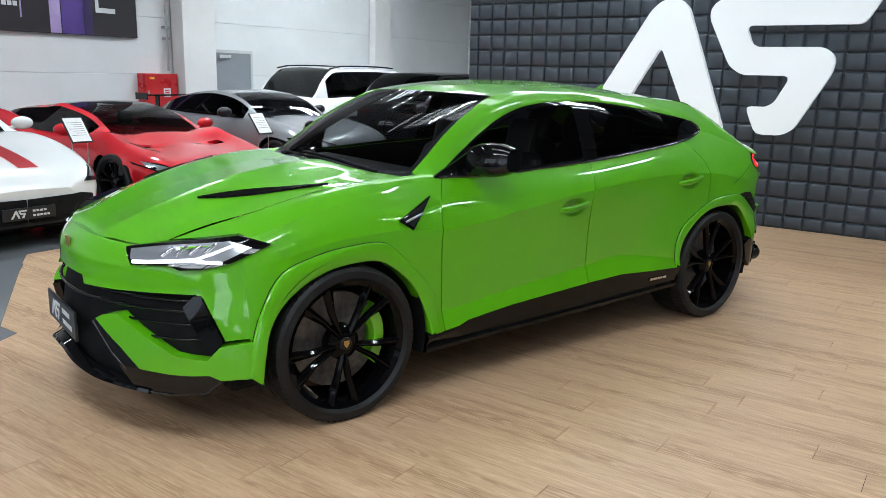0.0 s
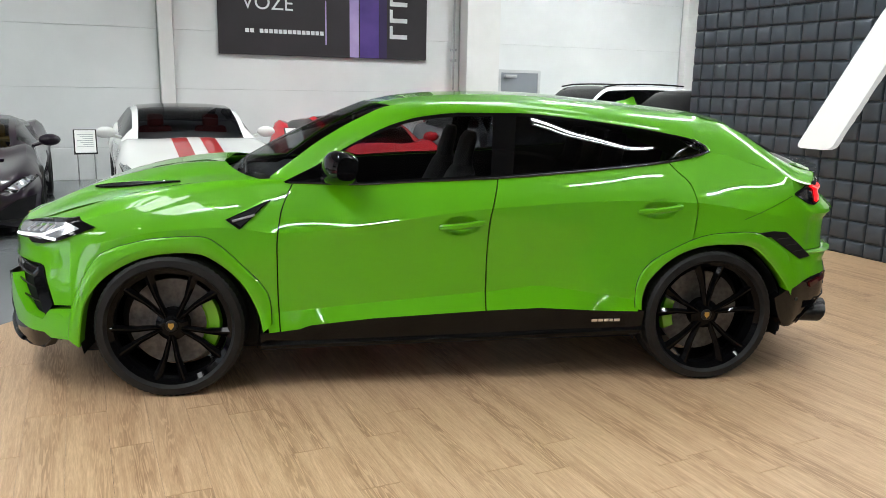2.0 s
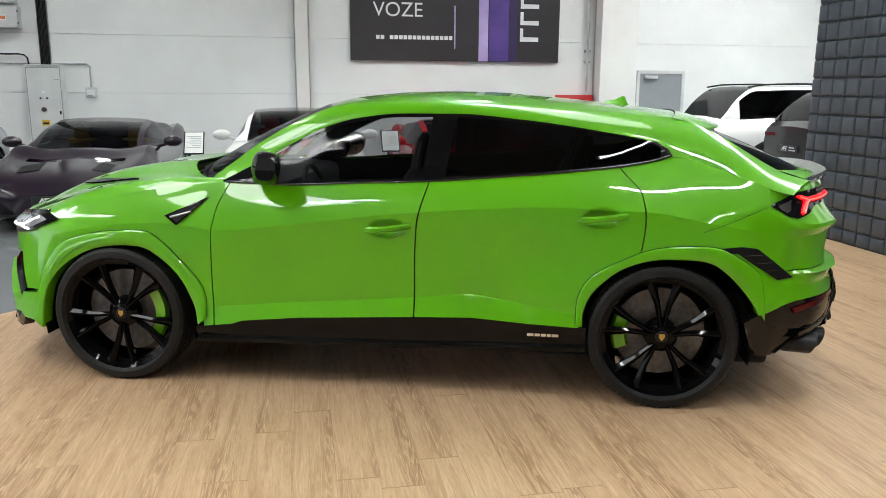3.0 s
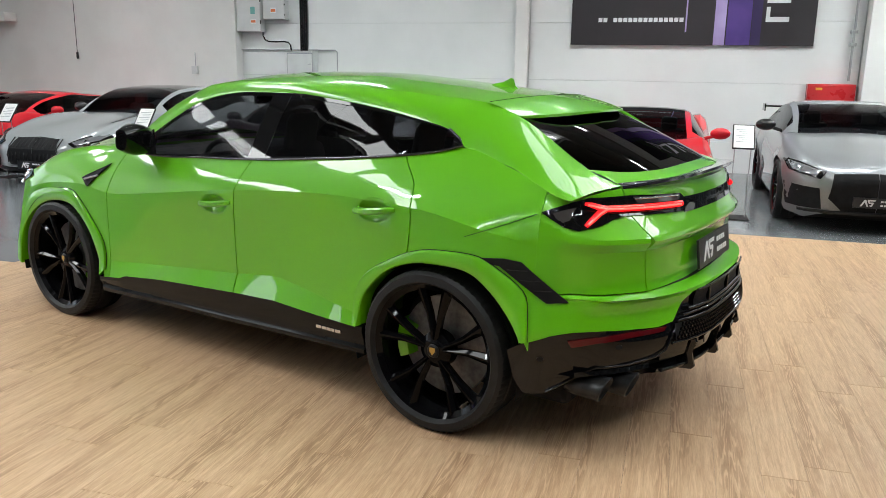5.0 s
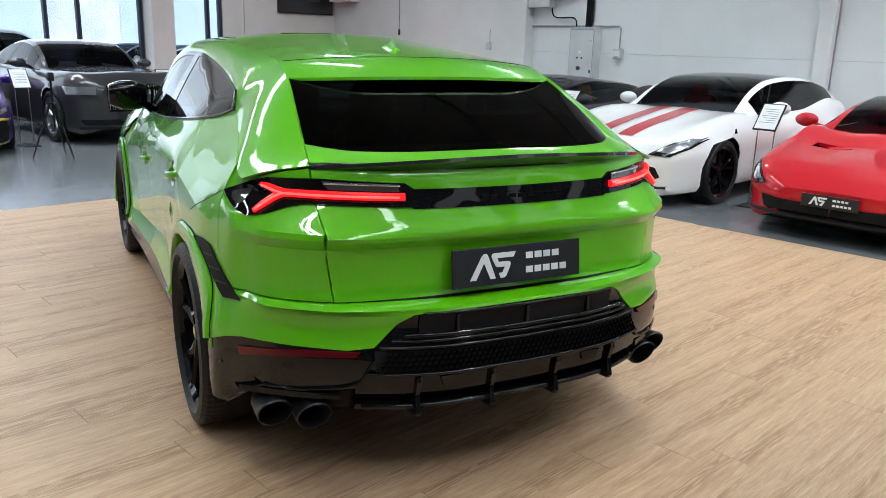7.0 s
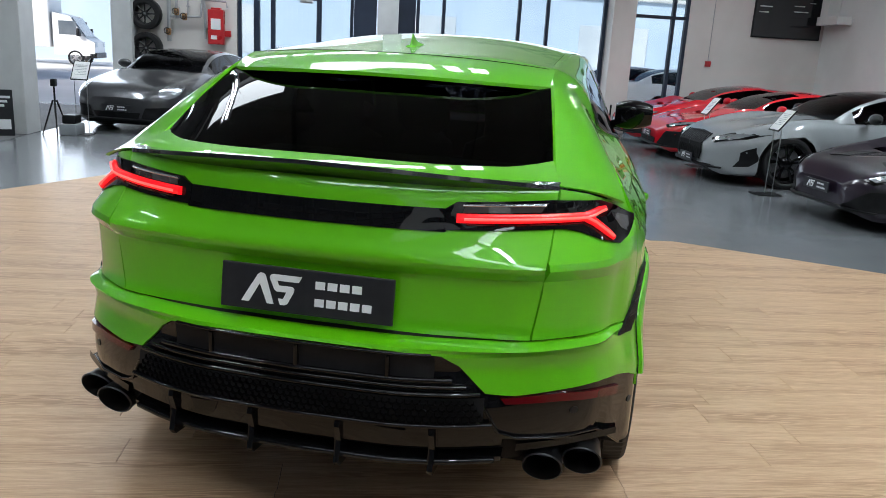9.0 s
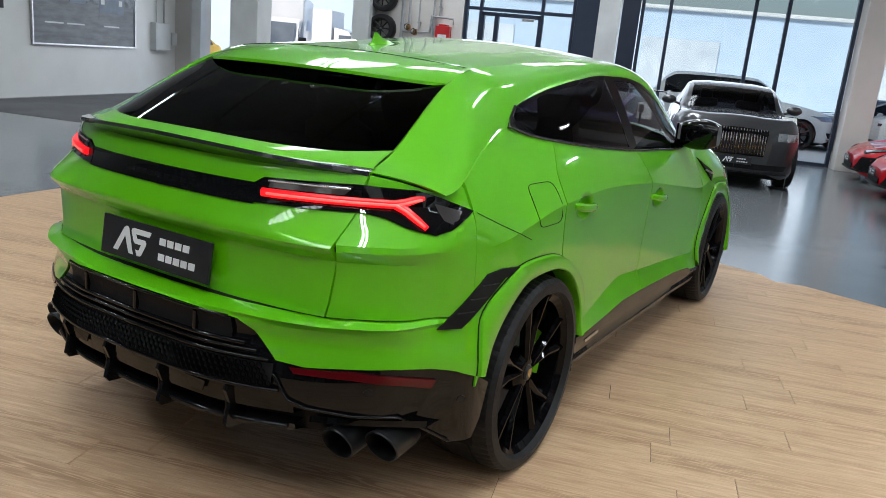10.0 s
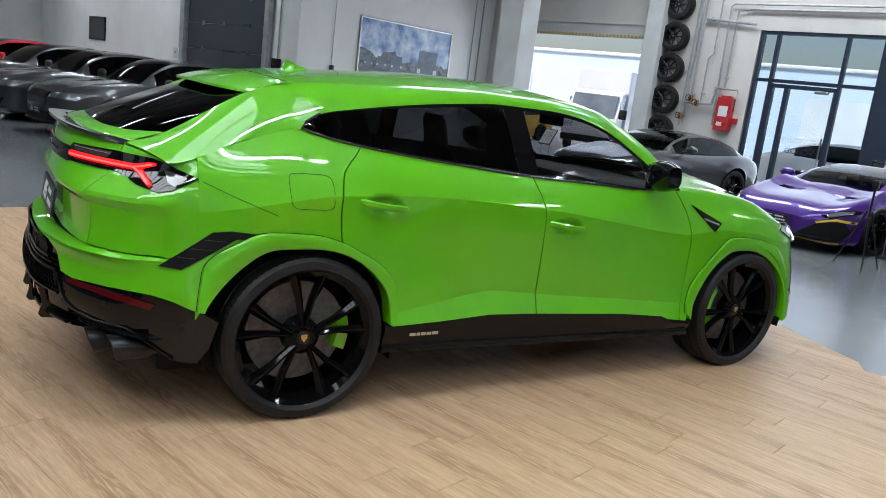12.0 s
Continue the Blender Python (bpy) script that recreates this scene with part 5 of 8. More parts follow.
    for k, o in enumerate(s):
        bm = bmesh.new()
        sd = -1 if k == 0 else 1
        for i, (x0, x1) in enumerate(((0.80, 0.835), (0.84, 0.868), (0.873, 0.90), (0.905, 0.925), (0.93, 0.965))):
            y = SILL_Y(x0) - 0.010
            box(bm, x0, x1, min(sd * y, sd * (y + 0.004)), max(sd * y, sd * (y + 0.004)), 0.372, 0.388, 0.001)
        part("badge", bm, CHROME, o, "small chrome badge")
    # roof, pillars and quarter tops
    bm = bmesh.new()
    rows = []
    for i in range(90):
        row = []
        for t in (0.0, 0.04, 0.10, 0.3, 0.55, 0.78, 0.93, 1.0):
            x = -0.98 + (2.118 + 0.135 * t + 0.98) * i / 89
            a, b = (TOPW_Y(x), TOPW_Z(x)), (RAIL_Y(x), RAIL_Z(x))
            k = min(1.0, max(0.0, (x + 0.9) / 0.5)) * min(1.0, max(0.0, (2.26 - x) / 0.3))
            bulge = 0.020 * k * (math.sin(math.pi * t ** 0.9) * min(1.0, max(0.0, (1.6 - x) / 0.4)) + 1.1 * math.sin(math.pi * t) * min(1.0, max(0.0, (x - 1.2) / 0.4)))
            row.append((x, -(a[0] + (b[0] - a[0]) * t + bulge * 0.7), a[1] + (b[1] - a[1]) * t + bulge * 0.7))
        rows.append(row)
    grid(bm, rows)
    two("roof_side", skirt(outward(bm, 1.0), 0.01), GREEN, car)
    roof_mid = curve((-0.45, 1.562), (-0.36, 1.585), (-0.29, 1.60), (-0.15, 1.618), (0.05, 1.634), (0.3, 1.64), (0.53, 1.637), (0.87, 1.612), (1.22, 1.580), (1.55, 1.545), (1.8, 1.512), (1.95, 1.485))
    bm = bmesh.new()
    rows = []
    for j in range(45):
        t = j / 44
        row = []
        for i in range(15):
            s = i / 14
            x = (-0.44 + 0.12 * s ** 2) * (1 - t) + (1.62 - 0.08 * s ** 2) * t
            e = RAIL_Y(x) - 0.002
            zc, ze = roof_mid(x), RAIL_Z(x)
            row.append((x, -s * e, ze + (zc - ze) * (1 - s ** 2.4)))
        rows.append(row)
    grid(bm, rows)
    for f in bm.faces:
        f.normal_update()
        if f.normal.z < 0:
            f.normal_flip()
    part("roof", mirrored(bm), GREEN, car)
    # roof spoiler over the rear window
    edge = curve((0, 1.865), (0.3, 1.848), (0.48, 1.790), (0.60, 1.705))
    bm = bmesh.new()
    rows, under = [], []
    for i in range(19):
        y = 0.60 * i / 18
        x0 = 1.626 - 0.09 * (y / 0.6) ** 2
        xe = edge(y)
        k = min(1.0, y / (RAIL_Y(x0) - 0.002))
        za = RAIL_Z(x0) + (roof_mid(x0) - RAIL_Z(x0)) * (1 - k ** 2.4) + 0.003
        ze = 1.470 - 0.016 * (y / 0.6) ** 2
        ra, rb = [], []
        for t in spread(0, 1, 9):
            x = x0 + (xe - x0) * t
            ra.append((x, -y, za + (ze - za) * t + 0.007 * math.sin(math.pi * t)))
            rb.append((x, -y, ze - 0.012 - 0.022 * (1 - t)))
        rows.append(ra)
        under.append(rb)
    grid(bm, rows)
    grid(bm, [[r[-1] for r in rows], [r[-1] for r in under]])
    weld(bm)
    for f in bm.faces:
        f.normal_update()
        if f.normal.z + f.normal.x < 0:
            f.normal_flip()
    sp = part("roof_spoiler", mirrored(bm), GREEN, car)
    bm = bmesh.new()
    grid(bm, under)
    part("spoiler_underside", mirrored(bm), GLOSS_BLACK, sp)
    bm = bmesh.new()
    seam_pts = []
    for y in spread(-0.575, 0.575, 25):
        x = 1.626 - 0.09 * (abs(y) / 0.6) ** 2
        k = min(1.0, abs(y) / (RAIL_Y(x) - 0.002))
        seam_pts.append((x, y, RAIL_Z(x) + (roof_mid(x) - RAIL_Z(x)) * (1 - k ** 2.4) + 0.0035))
    tube(bm, seam_pts, 0.0018, 6)
    part("roof_seam", bm, MATT_BLACK, sp)
    # antenna fin
    bm = bmesh.new()
    rows = []
    for x, h, w in ((1.20, 0.0, 0.004), (1.24, 0.016, 0.030), (1.29, 0.030, 0.026), (1.335, 0.056, 0.010), (1.352, 0.054, 0.007), (1.365, 0.020, 0.022), (1.385, 0.0, 0.006)):
        z = roof_mid(x) - 0.006
        rows.append([(x, -w * 1.5, z), (x, -w * 0.8, z + 0.012 if h > 0.02 else z + h * 0.5), (x, -w * 0.25, z + h * 0.7), (x, 0, z + h)])
    grid(bm, rows)
    part("antenna_fin", mirrored(weld(bm)), GREEN, car)
    # windscreen
    bm = bmesh.new()
    rows = []
    for j in range(17):
        t = j / 16
        xe = -1.0 + 0.68 * t
        row = []
        for i in range(15):
            s = i / 14
            xc = -1.30 + 0.86 * t
            zc = 1.148 + 0.425 * t + 0.030 * math.sin(math.pi * t)
            x = xc + (xe - xc) * s ** 2.2
            z = zc + (RAIL_Z(xe) - zc) * s ** 2.2
            row.append((x, -s * RAIL_Y(xe), z - 0.006))
        rows.append(row)
    grid(bm, rows)
    for f in bm.faces:
        f.normal_update()
        if f.normal.z < 0:
            f.normal_flip()
    ws = part("windscreen", mirrored(bm), WINDSCREEN, car)
    # scuttle with wipers
    bm = bmesh.new()
    rows = []
    for i in range(15):
        s = i / 14
        xb = -1.30 + 0.30 * s ** 2.6
        rows.append([(xb - 0.03, -s * 0.77, 1.128), (xb + 0.02, -s * 0.77, 1.135), (xb + 0.10, -s * 0.765, 1.165)])
    grid(bm, rows)
    part("scuttle", mirrored(bm), SATIN_BLACK, car)
    for pts in ([(-1.18, -0.45, 1.17), (-1.20, -0.1, 1.19), (-1.19, 0.22, 1.195)], [(-1.12, -0.62, 1.165), (-1.17, -0.2, 1.205), (-1.18, 0.05, 1.21)]):
        bm = bmesh.new()
        tube(bm, pts, 0.009)
        part("wiper", bm, MATT_BLACK, car)
    # side windows: panes within a gloss black surround
    surround = bmesh.new()
    panes = {"front_window": bmesh.new(), "rear_side_window": bmesh.new(), "quarter_window": bmesh.new()}
    cols = []
    for x in spread(-0.86, 1.515, 96):
        cols.append(x)
    tt = (0.0, 0.045, 0.10, 0.3, 0.5, 0.7, 0.88, 0.945, 1.0)

    def win(x, t, d=0.0):
        a, b = (BELT_Y(x) - 0.006, BELT_Z(x) + 0.004), (TOPW_Y(x), TOPW_Z(x))
        h = b[1] - a[1]
        x2 = x + 0.055 * t * math.sin(math.pi * min(1, max(0, (x + 0.2) / 1.5)))
        bow = 0.007 * math.sin(math.pi * t) * min(1, h / 0.2)
        return (x2, -(a[0] + (b[0] - a[0]) * t + bow + d), a[1] + h * t)
    for i in range(len(cols) - 1):
        xa, xb = cols[i], cols[i + 1]
        xm = (xa + xb) / 2
        for j in range(len(tt) - 1):
            t0, t1 = tt[j], tt[j + 1]
            h = (TOPW_Z(xm) - BELT_Z(xm))
            if -0.62 < xm < 0.205 and 1 <= j <= 6 and (TOPW_Z(xm) - BELT_Z(xm)) * (1 - t1) > 0.004:
                tgt = panes["front_window"]
            elif 0.345 < xm < 1.055 and 1 <= j <= 6:
                tgt = panes["rear_side_window"]
            elif 1.075 < xm < 1.47 and 1 <= j <= 6:
                tgt = panes["quarter_window"]
            else:
                tgt = surround
            d = 0.0 if tgt is not surround else 0.003
            grid(tgt, [[win(xa, t0, d), win(xb, t0, d)], [win(xa, t1, d), win(xb, t1, d)]])
    two("window_surround", outward(weld(surround), 1.0), GLOSS_BLACK, car)
    for nm, b in panes.items():
        two(nm, outward(weld(b), 1.0), TINTED_SIDE if nm == "front_window" else REAR_SIDE, car)
    bm = bmesh.new()
    tube(bm, [(x, -(BELT_Y(x) + 0.002), BELT_Z(x) + 0.004) for x in spread(-0.88, 1.40, 30)] + [(1.47, -0.788, 1.304), (1.522, -0.772, 1.322), (1.50, -0.765, 1.350), (1.43, -0.742, 1.388)], 0.0065)
    two("window_trim", bm, GLOSS_CHROME, car, "dark chrome window line")
    # rear window and tailgate
    bm = bmesh.new()
    rows = []
    base = curve((0, 2.315), (0.3, 2.30), (0.5, 2.245), (0.60, 2.165), (0.655, 2.09))
    basez = curve((0, 1.235), (0.35, 1.232), (0.52, 1.232), (0.655, 1.243))
    for i in range(17):
        s = i / 16
        row = []
        for t in spread(0, 1, 11):
            yt, yb = 0.60 * s, 0.655 * s
            x = (1.74 - 0.03 * s * s) * (1 - t) + base(yb) * t
            z = (1.472 - 0.022 * s * s) * (1 - t) + basez(yb) * t + 0.010 * math.sin(math.pi * t)
            row.append((x, -(yt + (yb - yt) * t), z))
        rows.append(row)
    grid(bm, rows)
    for f in bm.faces:
        f.normal_update()
        if f.normal.z < 0:
            f.normal_flip()
    part("rear_window", mirrored(bm), REAR_GLASS, car)
    gate = None
    bm = bmesh.new()
    rows = []
    for i in range(21):
        s = i / 20
        yb, ye = 0.655 * s, 0.688 * s
        a = Vector((base(yb) - 0.004, -yb, basez(yb) + 0.002))
        xe = tail_x(ye, 1.19)
        b = Vector((xe, -ye, 1.192 + 0.012 * (1 - s)))
        rows.append([a.lerp(b, t) + Vector((0, 0, 0.004 * math.sin(math.pi * t))) for t in spread(0, 1, 6)])
    grid(bm, rows)
    # the gate's cheek beside the glass
    cheek = []
    for x in spread(1.70, 2.28, 20):
        yy = float(np.interp(x, [1.70, 2.09], [0.598, 0.655])) if x < 2.09 else None
        if yy is None:
            break
        t = (x - 1.71) / (2.09 - 1.71)
        cheek.append([(x, -yy, (1.45 * (1 - t) + 1.243 * t) - 0.002), (x, -(RAIL_Y(x) - 0.004), RAIL_Z(x))])
    grid(bm, cheek)
    weld(bm)
    for f in bm.faces:
        f.normal_update()
        if f.normal.z < 0:
            f.normal_flip()
    gate = part("tailgate_top", mirrored(bm), GREEN, car)
    # tailgate skin: bulging fold over the plate recess
    seam = curve((0.74, 0.665), (0.76, 0.655), (0.80, 0.66), (1.0, 0.685), (1.2, 0.692))
    low_edge = straight((0, 0.757), (0.7, 0.757))
    skin = tail_panel(const(0.0), off(seam, -G), low_edge, const(1.19), 26, 40)
    mirrored(skin)
    tg = part("tailgate", tail_skirt(skin), GREEN, car, sharp=24)
    def seam_at(z):
        return math.degrees(math.atan2(seam(z) + G, tail_x(seam(z), z) - 1.5))
    edge_low = [(63.6, 0.757)] + [(seam_at(z), z) for z in spread(0.757, 1.185, 10)] + [(47.5, 1.172), (54.3, 1.141), (57.0, 1.156), (59.2, 1.17), (63.0, 1.10), (63.6, 1.0)]
    two("rear_corner", patch(edge_low, REAR, -0.0008, 0.02, 1.6, 0.02), GREEN, car, sharp=18)
    core = tail_panel(const(0.0), off(TAIL_Y, -0.14), const(0.36), const(1.16), 20, 20, -0.045)
    part("inner_tail", mirrored(core), MATT_BLACK, car)
    # carbon lip along the gate's upper edge
    bm = bmesh.new()
    rows = []
    for i in range(25):
        y = -0.69 + 1.38 * i / 24
        k = abs(y) / 0.69
        x, z = tail_x(abs(y), 1.19), 1.192 + 0.012 * (1 - k)
        up = 0.034 * (1 - k ** 3) + 0.002
        o = 0.040 * (1 - k ** 4) + 0.003
        rows.append([(x - 0.085, y, z + 0.006), (x - 0.02, y, z + 0.010 + up * 0.35), (x + o, y, z + up), (x + o + 0.002, y, z + up - 0.012), (x - 0.004, y, z - 0.012), (x - 0.02, y, z - 0.02)])
    grid(bm, rows)
    for f in bm.faces:
        f.normal_update()
    bmesh.ops.recalc_face_normals(bm, faces=bm.faces[:])
    part("tail_lip", bm, CARBON, tg, "carbon lip spoiler")
    # bumper: green upper band with ledge
    cut_line = [(0, 0.732), (15.0, 0.730), (22.5, 0.722), (25.4, 0.690), (29.4, 0.610), (34.0, 0.600), (40.0, 0.606), (47.5, 0.610), (54.0, 0.600), (58.8, 0.578), (64.5, 0.535)]
    up = [(64.2, 0.752), (0, 0.752)]
    part("rear_bumper", patch(cut_line + [(64.5, 0.62)] + up, REAR, 0.0, 0.02, 1.6, 0.012, True), GREEN, car, sharp=18)
    # black lower bumper
    foot = [(68.0, 0.49), (66.2, 0.371), (64.0, 0.315), (59.6, 0.315), (52.3, 0.405), (49.4, 0.440), (41.8, 0.443), (34.7, 0.459), (28, 0.475), (0, 0.475)]
    lb = part("lower_bumper", patch([(a, z - 0.003) for a, z in cut_line] + foot, REAR, -0.006, 0.05, 2.0, 0.02, True), GLOSS_BLACK, car, "gloss black lower bumper")
    bm = bmesh.new()
    tube(bm, [REAR(a, z, 0.002) for a, z in ((26.5, 0.60), (29.5, 0.56), (31.5, 0.49), (34.5, 0.468), (41.8, 0.452), (49.0, 0.448), (52.3, 0.412), (59.0, 0.325))], 0.005)
    for o in two("bumper_rib", bm, GLOSS_BLACK, lb):
        pass
    # upper air outlet with posts, honeycomb strip, diffuser
    for i, (z0, z1, w, lift) in enumerate(((0.655, 0.722, 0.40, 0.006), (0.528, 0.602, 0.545, 0.008))):
        p = tail_panel(const(0.0), const(w), const(z0), const(z1), 24, 4, lift)
        mirrored(p)
        part("air_outlet", p, MATT_BLACK, lb)
    for z, w, r in ((0.650, 0.45, 0.008), (0.632, 0.49, 0.006), (0.611, 0.53, 0.007), (0.520, 0.57, 0.007), (0.727, 0.39, 0.005)):
        bm = bmesh.new()
        tube(bm, [(tail_x(abs(y), z) + 0.010, y, z) for y in spread(-w, w, 25)], r)
        part("bumper_rib", bm, GLOSS_BLACK, lb)
    for y in (-0.27, 0.0, 0.27):
        x = tail_x(y, 0.69)
        part("outlet_post", boxed(x - 0.02, x + 0.020, y - 0.006, y + 0.006, 0.655, 0.720, 0.003), GLOSS_BLACK, lb)
    bm = bmesh.new()
    for row in range(4):
        z = 0.539 + row * 0.0175
        for k in range(52):
            y = -0.535 + k * 0.0215 + (row % 2) * 0.01075
            if abs(y) > 0.55 - 0.014 * row:
                continue
            x = tail_x(abs(y), z) + 0.016
            hexa = [(math.cos(a) * 0.0121, math.sin(a) * 0.0112) for a in (math.pi / 6 + math.pi / 3 * q for q in range(6))]
            o = [bm.verts.new((x, y + a, z + b)) for a, b in hexa]
            n = [bm.verts.new((x - 0.008, y + a * 0.72, z + b * 0.72)) for a, b in hexa]
            for q in range(6):
                bm.faces.new((o[q], o[(q + 1) % 6], n[(q + 1) % 6], n[q]))
    hx = part("honeycomb", bm, GLOSS_BLACK, lb, "black honeycomb mesh")
    hx["kind"] = "stuff"
    bm = bmesh.new()
    rows = []
    for y in spread(-0.60, 0.60, 25):
        x = tail_x(abs(y), 0.5)
        rows.append([(x - 0.03, y, 0.515), (x - 0.008, y, 0.502), (x - 0.016, y, 0.442), (x - 0.070, y, 0.434), (x - 0.070, y, 0.408), (x - 0.022, y, 0.402), (x - 0.030, y, 0.382), (x - 0.4, y, 0.28)])
    grid(bm, rows)
    df = part("diffuser", bm, GLOSS_BLACK, car, "black diffuser with fins")
    bm = bmesh.new()
    tube(bm, [(tail_x(abs(y), 0.5) - 0.022, y, 0.392) for y in spread(-0.58, 0.58, 25)], 0.010)
    part("diffuser_edge", bm, GLOSS_BLACK, df)
    for y in (-0.408, -0.135, 0.135, 0.408):
        x = tail_x(y, 0.5)
        bm = bmesh.new()
        prism(bm, [(x - 0.10, 0.352), (x + 0.002, 0.362), (x + 0.014, 0.378), (x - 0.004, 0.44), (x + 0.016, 0.492), (x + 0.010, 0.508), (x - 0.05, 0.50), (x - 0.07, 0.42)], 0.018, Matrix(((1, 0, 0, 0), (0, 0, -1, y + 0.009), (0, 1, 0, 0), (0, 0, 0, 1))), 0, 0.004)
        part("diffuser_fin", bm, GLOSS_BLACK, df)
    for y in (-0.29, 0.29):
        x = tail_x(y, 0.5) + 0.0
        bm = bmesh.new()
        prism(bm, [(-0.045, 0.03), (0.045, 0.03), (0.03, -0.008), (-0.03, -0.008)], 0.006, Matrix(((0, 0, 1, x - 0.004), (1, 0, 0, y), (0, 1, 0, 0.475), (0, 0, 0, 1))), 0, 0.002)
        part("tow_cover", bm, GLOSS_BLACK, lb)
    for a, z in ((44.0, 0.535), (60.5, 0.475)):
        two("parking_sensor", patch([(a + 0.8 * math.cos(q), z + 0.011 * math.sin(q)) for q in (0.6283 * k for k in range(10))], REAR, -0.004, 0.004, 3.0, 0.05), SATIN_BLACK, car)
    # exhaust pipes in pairs
    for sd in (-1, 1):
        for y, xo in ((0.722, 2.366), (0.838, 2.292)):
            bm = bmesh.new()
            rows = []
            for r, x in ((0.038, xo - 0.16), (0.049, xo - 0.12), (0.054, xo - 0.02), (0.056, xo), (0.052, xo + 0.004), (0.047, xo - 0.01), (0.044, xo - 0.12), (0.010, xo - 0.13)):
                rows.append([(x + 0.02 * math.sin(q), sd * y + r * 1.12 * math.cos(q), 0.353 + r * math.sin(q)) for q in (2 * math.pi * k / 28 for k in range(28))])
            grid(bm, rows, close=True)
            bmesh.ops.recalc_face_normals(bm, faces=bm.faces[:])
            part("exhaust_pipe", bm, EXHAUST, car, "dark round exhaust pipe")
        bm = bmesh.new()
        rows = []
        for y in spread(0.64, 0.935, 9):
            x = tail_x(y, 0.42)
            rows.append([(x - 0.01, sd * y, 0.435), (x - 0.006, sd * y, 0.415), (x - 0.10, sd * y, 0.41), (x - 0.30, sd * y, 0.36)])
        grid(bm, rows)
        part("exhaust_surround", bm, GLOSS_BLACK, car)
    # red reflectors
    r = patch([(31.6, 0.596), (41.5, 0.598), (48.0, 0.586), (55.0, 0.562), (54.2, 0.535), (48.5, 0.560), (41.5, 0.574), (32.4, 0.578)], REAR, 0.004, 0.012, 1.5, 0.02)
    two("reflector", r, RED_LENS, car, "dark red reflector strip")
    # tail lamps and dark band between them
    shape = [(22.6, 1.128), (24.6, 1.150), (40.6, 1.157), (50.7, 1.150), (54.3, 1.132), (61.4, 1.088), (60.0, 1.072), (56.5, 1.034), (53.5, 1.022), (48.8, 1.042), (45.3, 1.066), (42.0, 1.077), (22.6, 1.072)]
    hs = two("tail_lamp", patch(shape, REAR, 0.006, 0.02, 1.6, 0.02), GLOSS_BLACK, car, "smoked tail lamp with red light bar", 24)
    band = tail_panel(const(0.0), const(0.394), const(1.066), const(1.130), 20, 4, 0.004)
    mirrored(band)
    bd = part("tail_band", tail_skirt(band, 0.015), GLOSS_BLACK, tg, "gloss black band between the tail lamps")
    bm = bmesh.new()
    for k in range(9):
        y = -0.155 + k * 0.037
        box(bm, tail_x(abs(y), 1.095) + 0.004, tail_x(abs(y), 1.095) + 0.0065, y, y + 0.028, 1.088, 1.103, 0.001)
    part("maker_marking", bm, GLOSS_BLACK, bd)
    for k, o in enumerate(hs):
        sd = -1 if k == 0 else 1

        def bar(pts, r, mat, nm, up=0.010):
            b = bmesh.new()
            tube(b, [Vector((1, -sd, 1)) * q for q in (REAR(a, z, up) for a, z in pts)], r, 10)
            part(nm, b, mat, o)
        bar([(a, 1.106) for a in spread(24.5, 47.2, 16)], 0.0135, RED_LED, "light_bar")
        bar([(46.8, 1.106), (48.4, 1.112), (50.2, 1.122), (51.8, 1.127)], [0.0135, 0.013, 0.011, 0.006], RED_LED, "light_branch")
        bar([(46.8, 1.106), (48.4, 1.092), (50.4, 1.064), (51.9, 1.042)], [0.0135, 0.014, 0.013, 0.009], RED_LED, "light_branch")
        bar([(a, 1.106) for a in spread(25.5, 47.0, 16)], 0.0042, LED_CORE, "light_core", 0.0225)
        bar([(46.8, 1.106), (48.4, 1.112), (50.2, 1.121), (51.2, 1.124)], 0.0040, LED_CORE, "light_core", 0.0215)
        bar([(46.8, 1.106), (48.4, 1.092), (50.4, 1.064), (51.4, 1.049)], 0.0045, LED_CORE, "light_core", 0.0225)
        for k in range(4):
            bar([(a, 1.088) for a in spread(26 + k * 5.2, 30.6 + k * 5.2, 4)], 0.003, RED_LENS, "lamp_rib", 0.007)
        bar([(a, 1.142) for a in spread(25.5, 39.5, 8)], 0.004, SILVER, "lamp_trim", 0.006)
        b = patch([(25.5, 1.122), (38.5, 1.122), (40.0, 1.150), (26.0, 1.146)], REAR, 0.0075, 0.002, 2.0, 0.02)
        if sd > 0:
            for v in b.verts:
                v.co.y = -v.co.y
            bmesh.ops.reverse_faces(b, faces=b.faces[:])
        part("reversing_lamp", b, SMOKE_GREY, o)
        b = patch([(53.6, 1.112), (59.6, 1.085), (57.0, 1.050), (55.2, 1.062)], REAR, 0.0075, 0.002, 2.0, 0.02)
        if sd > 0:
            for v in b.verts:
                v.co.y = -v.co.y
            bmesh.ops.reverse_faces(b, faces=b.faces[:])
        part("side_marker", b, SMOKE_GREY, o)
    # plate
    m = Matrix(((0, 0, 1, 2.475), (1, 0, 0, 0), (0, 1, 0, 0.852), (0, 0, 0, 1))) @ Matrix.Rotation(radians(-7), 4, "X")
    dealer_plate("rear_plate", car, m, 0.53, 0.135)
    # bumper side slits
    slit = [(79.0, 0.868), (69.5, 0.884), (65.4, 0.876), (54.8, 0.722), (59.6, 0.714), (70.6, 0.850), (78.4, 0.854)]
    sl = two("bumper_slit", patch(slit, REAR, 0.007, 0.012, 1.6, 0.02), MATT_BLACK, car, "black air slit with vanes")
